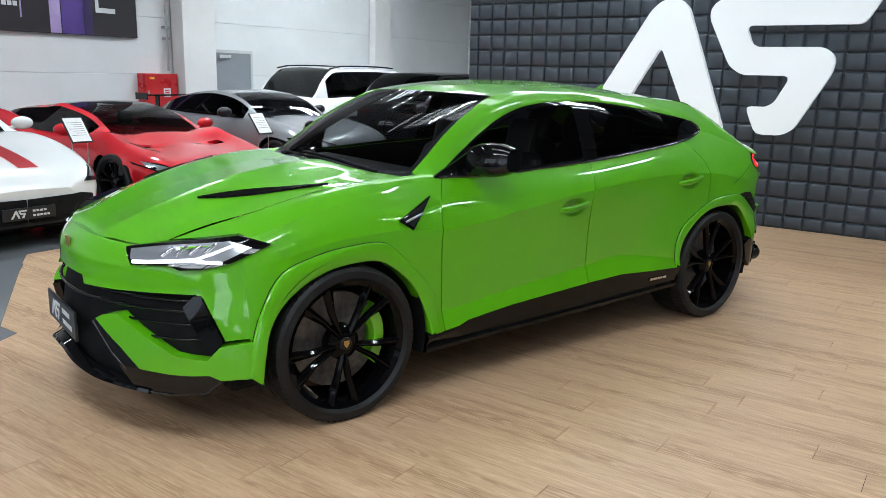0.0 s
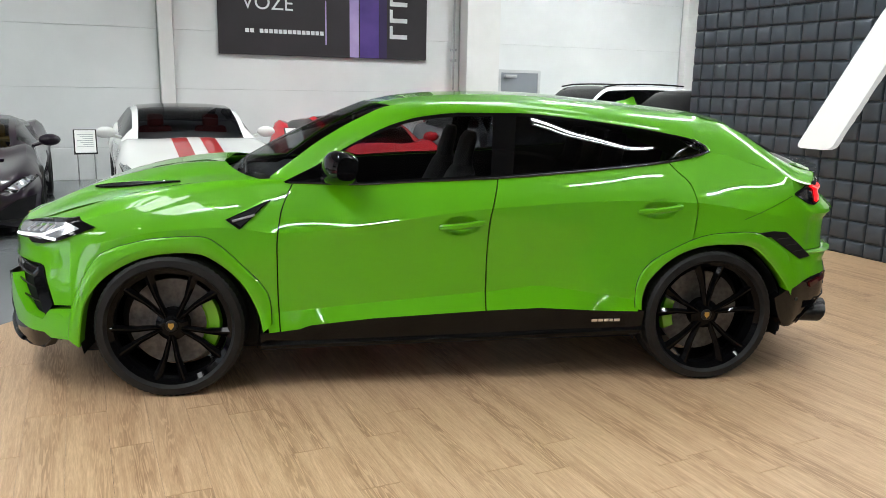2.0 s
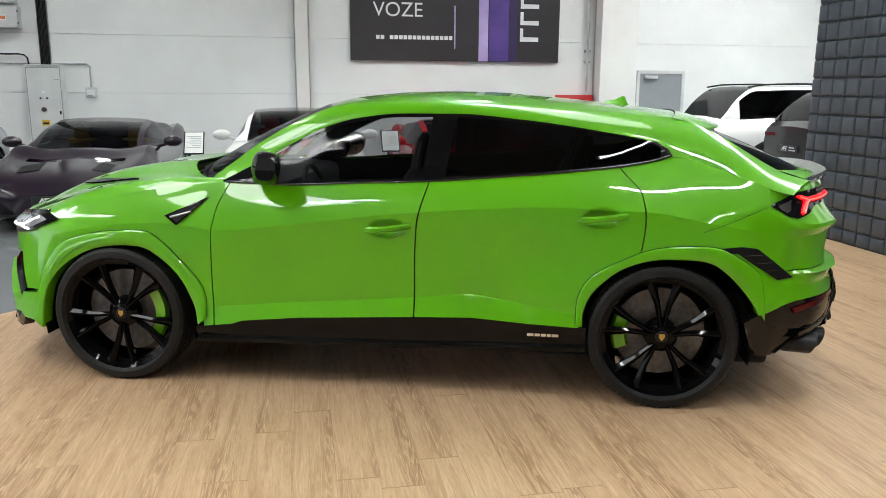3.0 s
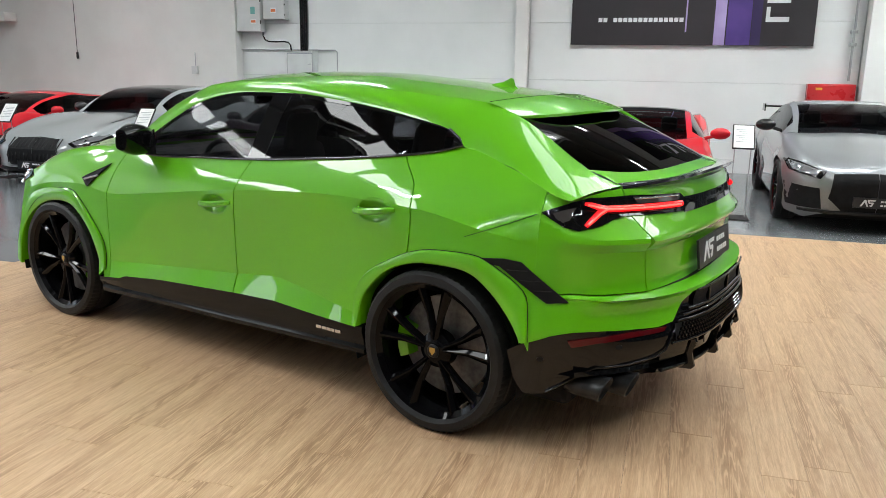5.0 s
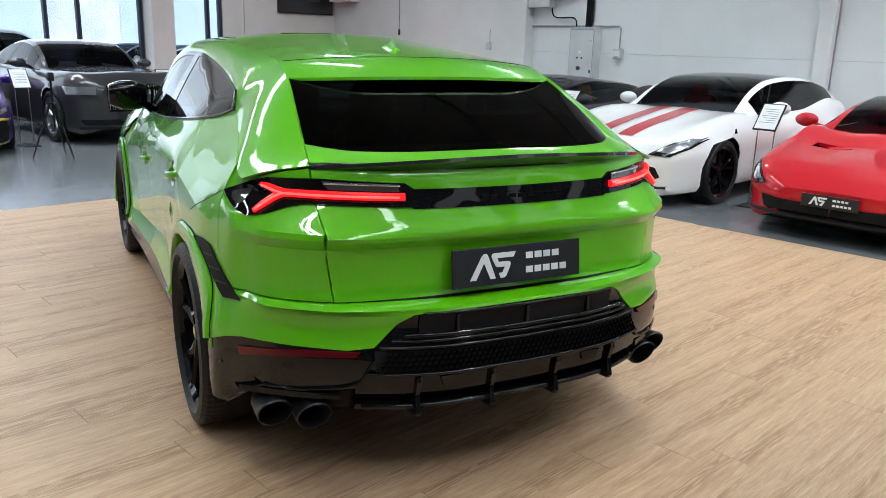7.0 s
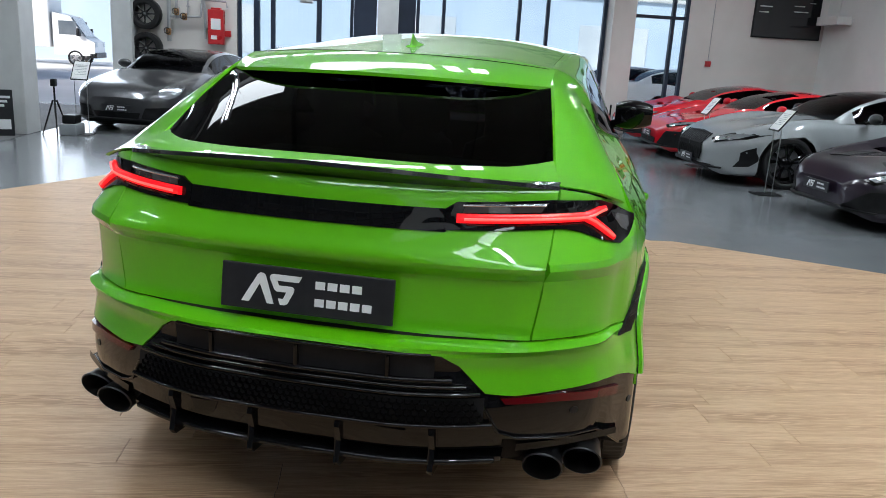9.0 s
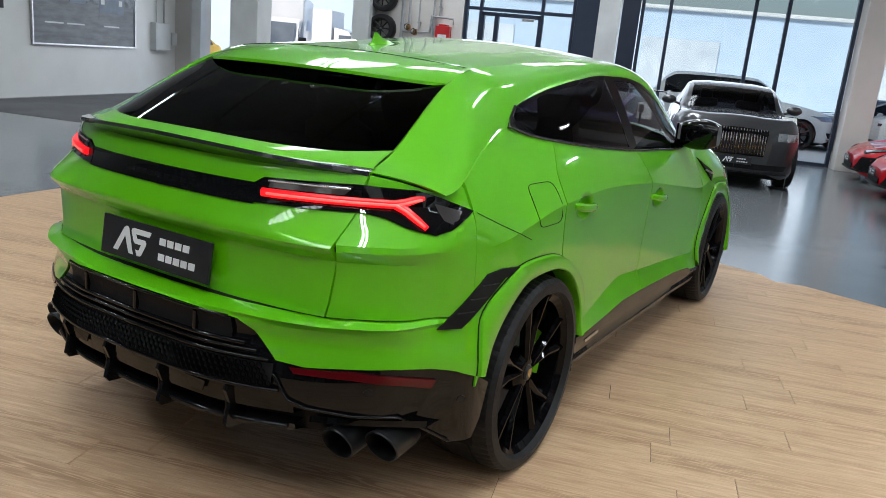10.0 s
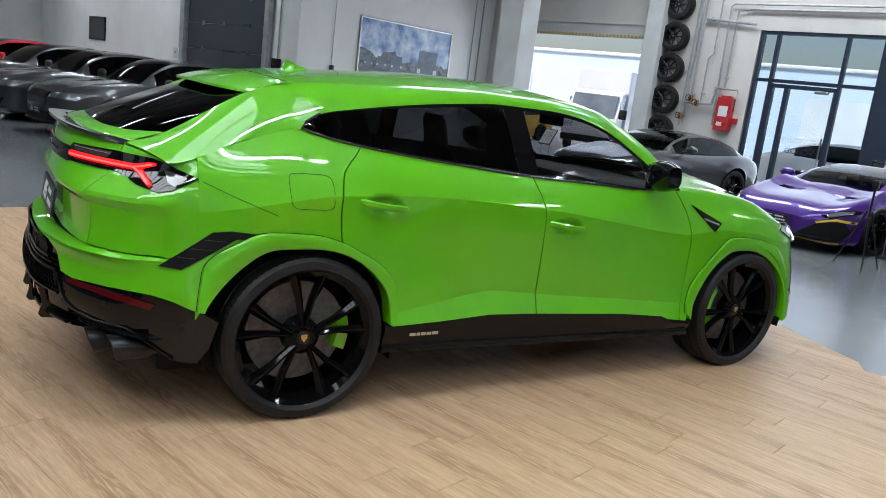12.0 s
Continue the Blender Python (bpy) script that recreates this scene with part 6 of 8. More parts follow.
    for z, a, b in ((0.838, 68.6, 64.0), (0.800, 65.4, 61.2), (0.762, 62.4, 58.6)):
        bm = bmesh.new()
        tube(bm, [REAR(a, z, 0.008), REAR(b, z + 0.004, 0.008)], 0.002, 6)
        q = two("vane", bm, SATIN_BLACK, sl[0])
        q[1].parent = sl[1]
    # door handles
    for x0, z0, t in HANDLES:
        bm = bmesh.new()
        rows = []
        for k in range(15):
            s = k / 14
            x = x0 + 0.255 * s
            z = z0 + t * s
            bowh = math.sin(math.pi * s) ** 0.5
            y = side_width(x, z) + dent(x, z) + 0.004 + 0.026 * bowh
            end = abs(2 * s - 1) ** 2.5
            up, lo = 0.010 + 0.015 * end * bowh + 0.003 * bowh, 0.010 + 0.009 * bowh
            rows.append([(x, -(y - 0.018), z + up), (x, -(y - 0.004), z + up), (x, -(y + 0.003), z + up * 0.5), (x, -(y + 0.003), z - lo * 0.5), (x, -(y - 0.004), z - lo), (x, -(y - 0.018), z - lo)])
        grid(bm, rows, close=True)
        for q in (rows[0], rows[-1]):
            bm.faces.new([bm.verts.new(p) for p in q])
        two("door_handle", outward(weld(bm)), GREEN, car)
    # fuel flap outline on the +y side
    bm = bmesh.new()
    pts = []
    for k in range(33):
        q = 2 * math.pi * k / 32
        c, s_ = math.cos(q), math.sin(q)
        x = 1.520 + 0.100 * math.copysign(abs(c) ** 0.35, c) + 0.008 * s_
        z = 1.060 + 0.074 * math.copysign(abs(s_) ** 0.35, s_)
        pts.append((x, side_width(x, z) + 0.0016, z))
    tube(bm, pts, 0.0014, 6, caps=False)
    part("fuel_flap_gap", bm, MATT_BLACK, car)
    # joint between bumper and wing, from the lamp's tip down to the arch
    bm = bmesh.new()
    line = straight((1.671, 0.954), (1.858, 1.026), (1.985, 1.080))
    tube(bm, [(x, -side_width(x, line(x)) - 0.0008, line(x)) for x in spread(1.672, 1.985, 22)], 0.0013, 6)
    two("bumper_gap", bm, MATT_BLACK, car)
    # door mirrors
    for sd in (-1, 1):
        mir = new("door_mirror")
        mir.parent = car
        bm = bmesh.new()
        rows = []
        for s in spread(0, 1, 9):
            y = 0.860 + 0.225 * s
            k = math.sin(math.pi * (0.20 + 0.66 * s)) ** 0.5
            cx, cz = -0.648 + 0.075 * s, 1.228 + 0.012 * s
            ring = []
            for q in range(16):
                a = 2 * math.pi * q / 16
                c, s_ = math.cos(a), math.sin(a)
                ring.append((cx + k * (0.074 if c < 0 else 0.084) * math.copysign(abs(c) ** 0.6, c) + 0.022 * s_ * k, sd * y, cz + k * 0.090 * math.copysign(abs(s_) ** 0.75, s_) - 0.015 * c * k))
            rows.append(ring)
        grid(bm, rows, close=True)
        for r0 in (rows[0], rows[-1]):
            bm.faces.new([bm.verts.new(p) for p in r0])
        weld(bm)
        bmesh.ops.recalc_face_normals(bm, faces=bm.faces[:])
        part("mirror_cap", bm, GLOSS_BLACK, mir, "gloss black mirror cap", 40)
        bm = bmesh.new()
        grid(bm, [[(-0.556 + 0.25 * (y - 0.90), sd * y, z) for y in (0.90, 0.96, 1.025)] for z in (1.19, 1.24, 1.285)])
        part("mirror_glass", bm, CHROME, mir)
        bm = bmesh.new()
        tube(bm, [(-0.70, sd * 0.80, 1.150), (-0.67, sd * 0.86, 1.165), (-0.64, sd * 0.93, 1.19)], [0.030, 0.026, 0.024], 10)
        part("mirror_foot", bm, GLOSS_BLACK, mir)
        bm = bmesh.new()
        prism(bm, [(-0.93, 1.135), (-0.62, 1.137), (-0.62, 1.285), (-0.66, 1.27)], 0.012, Matrix(((1, 0, 0, 0), (0, 0, sd, sd * 0.822), (0, 1, 0, 0), (0, 0, 0, 1))) @ Matrix.Identity(4), 0, 0.0)
        bmesh.ops.recalc_face_normals(bm, faces=bm.faces[:])
        part("mirror_triangle", bm, GLOSS_BLACK, car)
    # front face: green brow, black mouth, green fangs, splitter
    brow = [(0, 0.715), (12.2, 0.717), (14.0, 0.680), (26.2, 0.690), (35.6, 0.700), (43.6, 0.706), (50.2, 0.708), (52.0, 0.694), (55.0, 0.590), (57.1, 0.508), (63.2, 0.518),
            (63.2, 0.88), (60.0, 0.90), (52.0, 0.872), (45.0, 0.872), (35.0, 0.888), (25.0, 0.893), (0, 0.898)]
    part("nose_panel", patch(brow, FRONT, 0.0, 0.05, 1.8, 0.022, True), GREEN, car, sharp=20)
    mouth = [(0, 0.30), (30, 0.27), (56, 0.30), (60, 0.50), (56, 0.70), (0, 0.73)]
    part("mouth", patch(mouth, FRONT, -0.055, 0.0, 3.0, 0.05, True), MATT_BLACK, car)
    for z, a0, a1 in ((0.672, 15, 50), (0.628, 0, 50), (0.572, 27, 51), (0.505, 36, 52)):
        for sd in (-1, 1):
            bm = bmesh.new()
            tube(bm, [Vector((1, -sd, 1)) * FRONT(a, z, -0.03) for a in spread(a0, a1, 12)], 0.009 if z > 0.6 else 0.006)
            part("grille_slat", bm, GLOSS_BLACK, car)
    blade = [(47.2, 0.654), (49.6, 0.700), (51.4, 0.704), (56.6, 0.508), (53.8, 0.443), (50.5, 0.55)]
    two("intake_blade", patch(blade, FRONT, 0.004, 0.06, 2.0, 0.03), GLOSS_BLACK, car)
    fang = [(22.1, 0.552), (24.7, 0.577), (29.6, 0.596), (38.1, 0.511), (45.4, 0.442), (52.9, 0.424), (55.9, 0.484), (63.4, 0.503), (64.0, 0.412), (63.8, 0.340),
            (55.9, 0.334), (53.4, 0.356), (43.7, 0.352), (36.0, 0.358), (30.5, 0.449)]
    two("fang", patch(fang, FRONT, 0.010, 0.06, 1.8, 0.022), GREEN, car, sharp=20)
    keel = [(20.7, 0.540), (22.0, 0.552), (30.3, 0.447), (35.8, 0.356), (43.7, 0.350), (53.4, 0.354), (55.8, 0.332), (52.5, 0.268), (36.7, 0.246), (34.0, 0.262), (27.0, 0.40)]
    two("splitter_wing", patch(keel, FRONT, 0.004, 0.06, 2.0, 0.025), GLOSS_BLACK, car)
    bm = bmesh.new()
    tube(bm, [FRONT(a, z, 0.006) for a, z in ((21.0, 0.535), (27.5, 0.41), (36.7, 0.25), (44.0, 0.252), (52.5, 0.27), (55.8, 0.325))], 0.005, 6)
    two("splitter_edge", bm, GLOSS_CHROME, car)
    two("parking_sensor", patch([(59.6 + 0.9 * math.cos(q), 0.455 + 0.012 * math.sin(q)) for q in (0.6283 * k for k in range(10))], FRONT, 0.012, 0.004, 3.0, 0.05), GREEN, car)
    bm = bmesh.new()
    rows = []
    for sd, aa in ((-1, spread(38, 0, 14)), (1, spread(0, 38, 14)[1:])):
        for a in aa:
            z = float(np.interp(a, [0, 6, 12.5, 22, 38], [0.345, 0.335, 0.295, 0.262, 0.25]))
            v = Vector((1, 1, 1))
            r = [FRONT(a, z + 0.035, -0.03), FRONT(a, z + 0.014, 0.012), FRONT(a, z, 0.022), FRONT(a, z - 0.012, 0.01), FRONT(a, z - 0.02, -0.2)]
            rows.append([(q.x, q.y * -sd, q.z) for q in r])
    grid(bm, rows)
    bmesh.ops.recalc_face_normals(bm, faces=bm.faces[:])
    part("front_splitter", bm, GLOSS_BLACK, car, "gloss black front splitter")
    dealer_plate("front_plate", car, Matrix(((0, 0, -1, nose_x(0, 0.5) + 0.015), (-1, 0, 0, 0), (0, 1, 0, 0.478), (0, 0, 0, 1))), 0.53, 0.14)
    bm = bmesh.new()
    prism(bm, [(-0.035, 0.045), (0.035, 0.045), (0.038, 0.0), (0, -0.05), (-0.038, 0.0)], 0.006, Matrix(((0, 0, -1, nose_x(0, 0.82) + 0.004), (-1, 0, 0, 0), (0, 1, 0, 0.82), (0, 0, 0, 1))), 0, 0.002)
    part("nose_badge", bm, GOLD, car)
    # head lamps wrap from the nose into the wing
    def lean(a, z):
        return max(0.0, z - 0.90) * 0.25
    lamp = [(29.3, 0.886), (32.9, 0.819), (43.6, 0.832), (46.5, 0.814), (51.7, 0.820), (58.1, 0.845), (68.4, 0.917), (60.0, 0.958), (42.3, 0.925)]
    hl = two("head_lamp", patch(lamp, FRONT, 0.016, 0.06, 2.0, 0.02, lean=lean), GLOSS_BLACK, car, "slim head lamp with white light guide", 24)
    for k, o in enumerate(hl):
        sd = 1 if k == 0 else -1

        def guide(pts, r, mat, nm):
            b = bmesh.new()
            tube(b, [Vector((1, sd, 1)) * FRONT(a, z, 0.021 - lean(a, z)) for a, z in pts], r)
            part(nm, b, mat, o)
        b = patch([(32.6, 0.842), (44.0, 0.842), (50.0, 0.836), (57.0, 0.856), (63.5, 0.908), (58.0, 0.936), (42.3, 0.912), (31.4, 0.882)], FRONT, 0.0185, 0.002, 3.0, 0.03, lean=lean)
        if sd < 0:
            for v in b.verts:
                v.co.y = -v.co.y
            bmesh.ops.reverse_faces(b, faces=b.faces[:])
        part("lamp_bowl", b, LAMP_GREY, o)
        guide([(33.6, 0.834), (38.0, 0.840), (44.0, 0.850), (50.0, 0.858)], 0.009, WHITE_LED, "light_guide")
        guide([(49.0, 0.856), (53.0, 0.850), (56.6, 0.848)], 0.008, WHITE_LED, "light_guide")
        guide([(49.5, 0.857), (54.0, 0.884), (59.5, 0.920)], 0.007, WHITE_LED, "light_guide")
        for t in (41.5, 45.0, 48.5, 52.0):
            guide([(t, 0.868 + (t - 41.5) * 0.0016), (t + 2.6, 0.902 + (t - 41.5) * 0.0018)], 0.010, SILVER, "projector")
    # cabin
    for x, y in ((0.05, -0.38), (0.05, 0.38), (0.98, -0.40), (0.98, 0.40), (0.98, 0.0)):
        bm = bmesh.new()
        w = 0.25 if y else 0.16
        rows = []
        for z, dx, ww, th in ((0.62, -0.10, w, 0.10), (0.80, -0.04, w * 1.02, 0.11), (1.0, 0.02, w * 0.98, 0.10), (1.16, 0.08, w * 0.82, 0.08), (1.20, 0.09, w * 0.5, 0.06), (1.24, 0.09, 0.12, 0.055), (1.36, 0.12, 0.125, 0.05), (1.40, 0.13, 0.10, 0.03)):
            rows.append([(x + dx + th * math.cos(a) * 0.9, y + ww * math.copysign(abs(math.sin(a)) ** 0.6, math.sin(a)), z) for a in (2 * math.pi * k / 16 for k in range(16))])
        grid(bm, rows, close=True)
        bm.faces.new([bm.verts.new(p) for p in rows[-1]])
        box(bm, x - 0.52, x - 0.02, y - w * 0.95, y + w * 0.95, 0.50, 0.66, 0.05)
        part("seat", weld(bm), CABIN, car)
    bm = bmesh.new()
    box(bm, -1.05, -0.62, -0.70, 0.70, 0.86, 1.13, 0.06)
    box(bm, -1.24, -0.90, -0.50, 0.50, 0.92, 1.125, 0.05)
    box(bm, -0.75, 0.5, -0.13, 0.13, 0.55, 0.80, 0.04)
    part("dashboard", bm, CABIN, car)
    bm = bmesh.new()
    pts = [(-0.50 - 0.045 * math.sin(q), -0.38 + 0.18 * math.cos(q), 1.02 + 0.175 * math.sin(q)) for q in (2 * math.pi * k / 24 for k in range(25))]
    tube(bm, pts, 0.017, 8, caps=False)
    tube(bm, [(-0.62, -0.38, 0.98), (-0.50, -0.38, 1.02)], 0.05, 10)
    box(bm, -0.52, -0.49, -0.54, -0.22, 1.0, 1.04, 0.008)
    part("steering_wheel", bm, CABIN, car)
    bm = bmesh.new()
    rows = [[(x, y, RAIL_Z(x) + (roof_mid(x) - RAIL_Z(x)) * (1 - min(1, abs(y) / 0.57) ** 2.4) - 0.035) for y in spread(-0.56, 0.56, 9)] for x in spread(-0.30, 1.6, 12)]
    grid(bm, rows)
    part("headliner", bm, CABIN, car)
    bm = bmesh.new()
    rows = []
    for x in spread(-0.99, 1.55, 60):
        a, b = (TOPW_Y(x), TOPW_Z(x)), (RAIL_Y(x), RAIL_Z(x))
        row = [(x, -(a[0] + (b[0] - a[0]) * t - 0.020), a[1] + (b[1] - a[1]) * t - 0.010) for t in (0.0, 0.3, 0.6, 0.9)]
        rows.append(row + [(x, -(b[0] - 0.07), b[1] - 0.022)])
    grid(bm, rows)
    two("pillar_trim", bm, CABIN, car)
    part("cabin_floor", boxed(-1.0, 1.9, -0.78, 0.78, 0.40, 0.52, 0.02), CABIN, car)
    part("parcel_shelf", boxed(1.25, 2.15, -0.66, 0.66, 0.90, 1.12, 0.04), CABIN, car)
    bm = bmesh.new()
    box(bm, -0.52, -0.49, -0.12, 0.12, 1.42, 1.49, 0.012)
    part("inner_mirror", bm, GLOSS_BLACK, car)
    # wheels
    for x, y, w in ((-1.5015, 0.850, 0.285), (1.5015, 0.852, 0.315)):
        for sd in (-1, 1):
            wh = wheel(car, x, sd * y, 0.389, w, 0.313, sd, 5, RIM_BLACK, True, CALIPER, phase=radians(-33 if x < 0 else 0))
            bm = bmesh.new()
            h = w / 2
            revolve(bm, [(0.001, -h + 0.040), (0.026, -h + 0.040), (0.032, -h + 0.046), (0.034, -h + 0.06)], 20)
            cap = part("hub_cap", weld(bm), SATIN_BLACK, wh)
            bm = bmesh.new()
            prism(bm, [(-0.014, 0.017), (0.014, 0.017), (0.015, 0.0), (0, -0.019), (-0.015, 0.0)], 0.002, Matrix(((1, 0, 0, 0), (0, 0, -1, -h + 0.040), (0, 1, 0, 0), (0, 0, 0, 1))))
            part("hub_badge", bm, GOLD, wh)
    return car


LAMP_GREY = material("lamp_bowl_grey", (0.34, 0.35, 0.38), 0.22, 0.5, 1.0)
GLOSS_CHROME = material("dark_chrome", (0.10, 0.10, 0.11), 0.12, 0.9)
WINDSCREEN = glass("windscreen_glass", (0.42, 0.43, 0.44), 1.34, edge=0.35)
TINTED_SIDE = glass("side_glass", (0.58, 0.59, 0.60), 1.40)
REAR_SIDE = glass("rear_side_glass", (0.075, 0.078, 0.088), 1.46)
REAR_GLASS = glass("rear_glass", (0.035, 0.036, 0.042), 1.33)
SMOKE_GREY = material("smoke_lens", (0.05, 0.045, 0.045), 0.08, 0, 1.0)
EXHAUST = mottled("exhaust_steel", (0.010, 0.010, 0.011), (0.022, 0.022, 0.023), 25, 0.34, 160, 0.05, metal=0.5)
build_green_car()

# ---- the other cars ----
RED = paint("red_lacquer", (0.50, 0.002, 0.011), 0.12, 0.5, 0.0)
WHITE = paint("white_lacquer", (0.80, 0.80, 0.785), 0.03, 0.4, 0.0)
AUBERGINE = paint("aubergine_lacquer", (0.012, 0.006, 0.014), 0.3, 0.3, 0.0)
GREY_SATIN = paint("mid_grey_lacquer", (0.20, 0.205, 0.215), 0.15, 0.4, 0.3)
STONE_GREY = paint("stone_grey_lacquer", (0.27, 0.285, 0.295), 0.1, 0.45, 0.1)
DARK_GREY = paint("graphite_lacquer", (0.055, 0.056, 0.060), 0.3, 0.32, 0.5)
PURPLE = paint("purple_lacquer", (0.060, 0.016, 0.20), 0.25, 0.3, 0.3)
BAY_GREY = paint("slate_lacquer", (0.055, 0.058, 0.063), 0.2, 0.4, 0.2)
BLACK = paint("black_lacquer", (0.010, 0.010, 0.012), 0.3, 0.3, 0.2)
STRIPE_RED = material("stripe_red", (0.5, 0.012, 0.016), 0.3, 0, 1.0)


def parked(u, v, heading, z=0.0):
    """A pose in the hall's plan; heading: degrees from +u towards +v in which the nose points."""
    return HALL @ Matrix.Translation((u, v, z)) @ Matrix.Rotation(radians(heading + 180), 4, "Z")


SPORT = dict(crest=0.14, L=4.55, W=1.95, H=1.20, wb=2.65, fo=1.05, r=0.345, clear=0.10, nose=0.52, hood=0.74, belt=0.84, tail=0.92, deck=0.98, ws0=-0.95, ws1=-0.05, rf=0.5, rb=1.7, roof_in=0.62)
GT = dict(crest=0.09, L=4.75, W=1.96, H=1.34, wb=2.75, fo=1.0, r=0.35, clear=0.12, nose=0.60, hood=0.84, belt=0.92, tail=0.98, deck=1.02, ws0=-0.75, ws1=0.10, rf=1.2, rb=2.1, roof_in=0.66)
COUPE = dict(L=4.25, W=1.88, H=1.34, wb=2.50, fo=0.88, r=0.35, clear=0.12, nose=0.66, hood=0.88, belt=0.96, tail=0.98, deck=1.0, ws0=-0.72, ws1=0.0, rf=0.75, rb=1.7, roof_in=0.68)
SUV = dict(L=4.9, W=2.0, H=1.74, wb=2.97, fo=0.88, r=0.38, clear=0.20, nose=0.86, hood=1.06, belt=1.14, tail=1.12, deck=1.16, ws0=-1.0, ws1=-0.25, rf=1.75, rb=2.35, roof_in=0.74, face="suv", c_pillar=0.35)
SEDAN = dict(L=4.69, W=1.83, H=1.47, wb=2.68, fo=0.92, r=0.34, clear=0.14, nose=0.72, hood=0.92, belt=0.98, tail=1.02, deck=1.06, ws0=-0.85, ws1=-0.1, rf=1.0, rb=2.05, roof_in=0.70, c_pillar=0.45)

ROW = "cars along the panelled wall"
plain_car(parked(1.68, 6.62, -90), {**SPORT, "name": "sports_car", "face": "red", "label": "red mid-engined coupe with black roof, nose to the aisle", "body": RED, "roof_black": True, "group": ROW, "pillar_mat": RED, "side_glass": PRIVACY})
plain_car(parked(-0.75, 6.62, -91), {**GT, "name": "grand_tourer", "face": "white", "plate_z": 0.34, "label": "white coupe with red bonnet stripes and dark roof", "body": WHITE, "roof_black": True, "stripe": STRIPE_RED, "seats": RED_HIDE, "group": ROW})
plain_car(parked(-3.45, 6.75, -90), {**SPORT, "name": "sports_car", "face": "roadster", "label": "dark aubergine roadster with yellow seats", "body": AUBERGINE, "seats": TAN, "group": ROW, "side_glass": TINTED})
plain_car(parked(-6.25, 6.45, -92), {**GT, "name": "coupe", "face": "stone", "bars": 13, "plate_z": 0.30, "label": "stone grey coupe with tall slatted grille", "body": STONE_GREY, "group": ROW, "mirror": BLACK, "seats": RED_HIDE, "roof_black": True})
plain_car(parked(-8.75, 6.75, -94), {**SPORT, "name": "sports_car", "face": "wedge", "label": "red sports car with black intakes", "body": RED, "group": ROW})
plain_car(parked(-11.1, 6.9, -94), {**SPORT, "name": "sports_car", "face": "wedge", "label": "red sports car beside the glass door", "body": RED, "group": ROW})
plain_car(parked(4.25, 6.65, -90), {**COUPE, "name": "coupe", "face": "coupe", "plate_z": 0.36, "label": "grey compact coupe with black grille and rear wing", "body": GREY_SATIN, "group": ROW, "mirror": BLACK, "wing": 0.22})
plain_car(parked(8.94, 8.55, 0), {**SUV, "name": "suv", "label": "white off-roader with black roof rails", "body": WHITE, "rails": True, "rear_plate": True, "tail_lamp": "block"})
plain_car(parked(9.5, 6.3, 0), {**SUV, "H": 1.68, "name": "suv", "label": "black off-roader beside the padded partition", "body": BLACK, "rear_plate": True})
plain_car(parked(-10.15, 2.15, 0), {**SEDAN, "L": 5.05, "W": 1.95, "H": 1.50, "wb": 3.05, "fo": 0.85, "r": 0.38, "nose": 0.92, "hood": 1.02, "belt": 1.06, "tail": 1.0, "rf": 0.7, "name": "limousine", "face": "limousine", "bars": 20, "plate_z": 0.42, "label": "two-tone graphite luxury coupe with upright chrome grille", "body": DARK_GREY, "rim": STEEL})
plain_car(parked(-9.75, -0.1, -12), {**SPORT, "H": 1.17, "name": "sports_car", "face": "purple", "label": "purple sports car with yellow trim and black wing", "body": PURPLE, "wing": 0.28, "roof_black": True})
plain_car(parked(-10.3, -3.95, -14), {**COUPE, "L": 4.45, "H": 1.30, "fo": 0.98, "belt": 0.93, "nose": 0.62, "hood": 0.84, "deck": 0.95, "tail": 0.86, "name": "sports_car", "face": "round", "plate_z": 0.40, "label": "dark grey rear-engined coupe with round lamps", "body": DARK_GREY})
BAY = "cars parked in the side bay"
for k, (v, paint_, lab) in enumerate(((-10.75, BAY_GREY, "mid grey hatchback saloon with black wheels"), (-13.4, DARK_GREY, "dark graphite saloon with black wheels"), (-16.0, BAY_GREY, "mid grey estate car with tinted windows"), (-18.8, RED, "dark red car far back"))):
    plain_car(parked(-3.6, v, 0), {**SEDAN, "name": "saloon", "label": lab, "body": paint_, "group": BAY})
OUT = "cars in the yard"
for u, v, h, kind, paint_, lab in ((-18.5, 3.2, 90, SUV, WHITE, "white off-roader parked in the yard"), (-17.6, -2.0, 100, SEDAN, WHITE, "white saloon parked in the yard"),
                                   (-18.2, 9.0, 90, SEDAN, WHITE, "white saloon in the yard"), (-21.5, -16.5, 0, SEDAN, YELLOW, "yellow car in the yard"), (-19.5, 7.0, -80, SEDAN, STONE_GREY, "pale grey saloon in the yard")):
    plain_car(parked(u, v, h, -0.06), {**kind, "name": "parked_car", "label": lab, "body": paint_, "group": OUT, "plate": False})

# ---- the yard outside ----
PALE_BLUE = mottled("pale_blue_facade", (0.40, 0.50, 0.62), (0.46, 0.56, 0.68), 0.3, 0.6, 20, 0.05)
FACADE_GLASS = mottled("facade_glass", (0.45, 0.50, 0.55), (0.60, 0.64, 0.68), 0.5, 0.15, 20, 0.02)
VAN_GLASS = mottled("van_glass", (0.10, 0.12, 0.14), (0.16, 0.18, 0.20), 1.0, 0.08, 40, 0.0, coat=1.0)
VAN_WHITE = mottled("van_white", (0.70, 0.70, 0.70), (0.76, 0.76, 0.76), 0.6, 0.35, 60, 0.02, coat=0.5)
house = tagged(new("warehouse"), "long pale blue warehouse across the yard", "building")
house.matrix_basis = HALL
part("wall", boxed(-46, -40, -70, 70, -0.06, 4.85), PALE_BLUE, house)
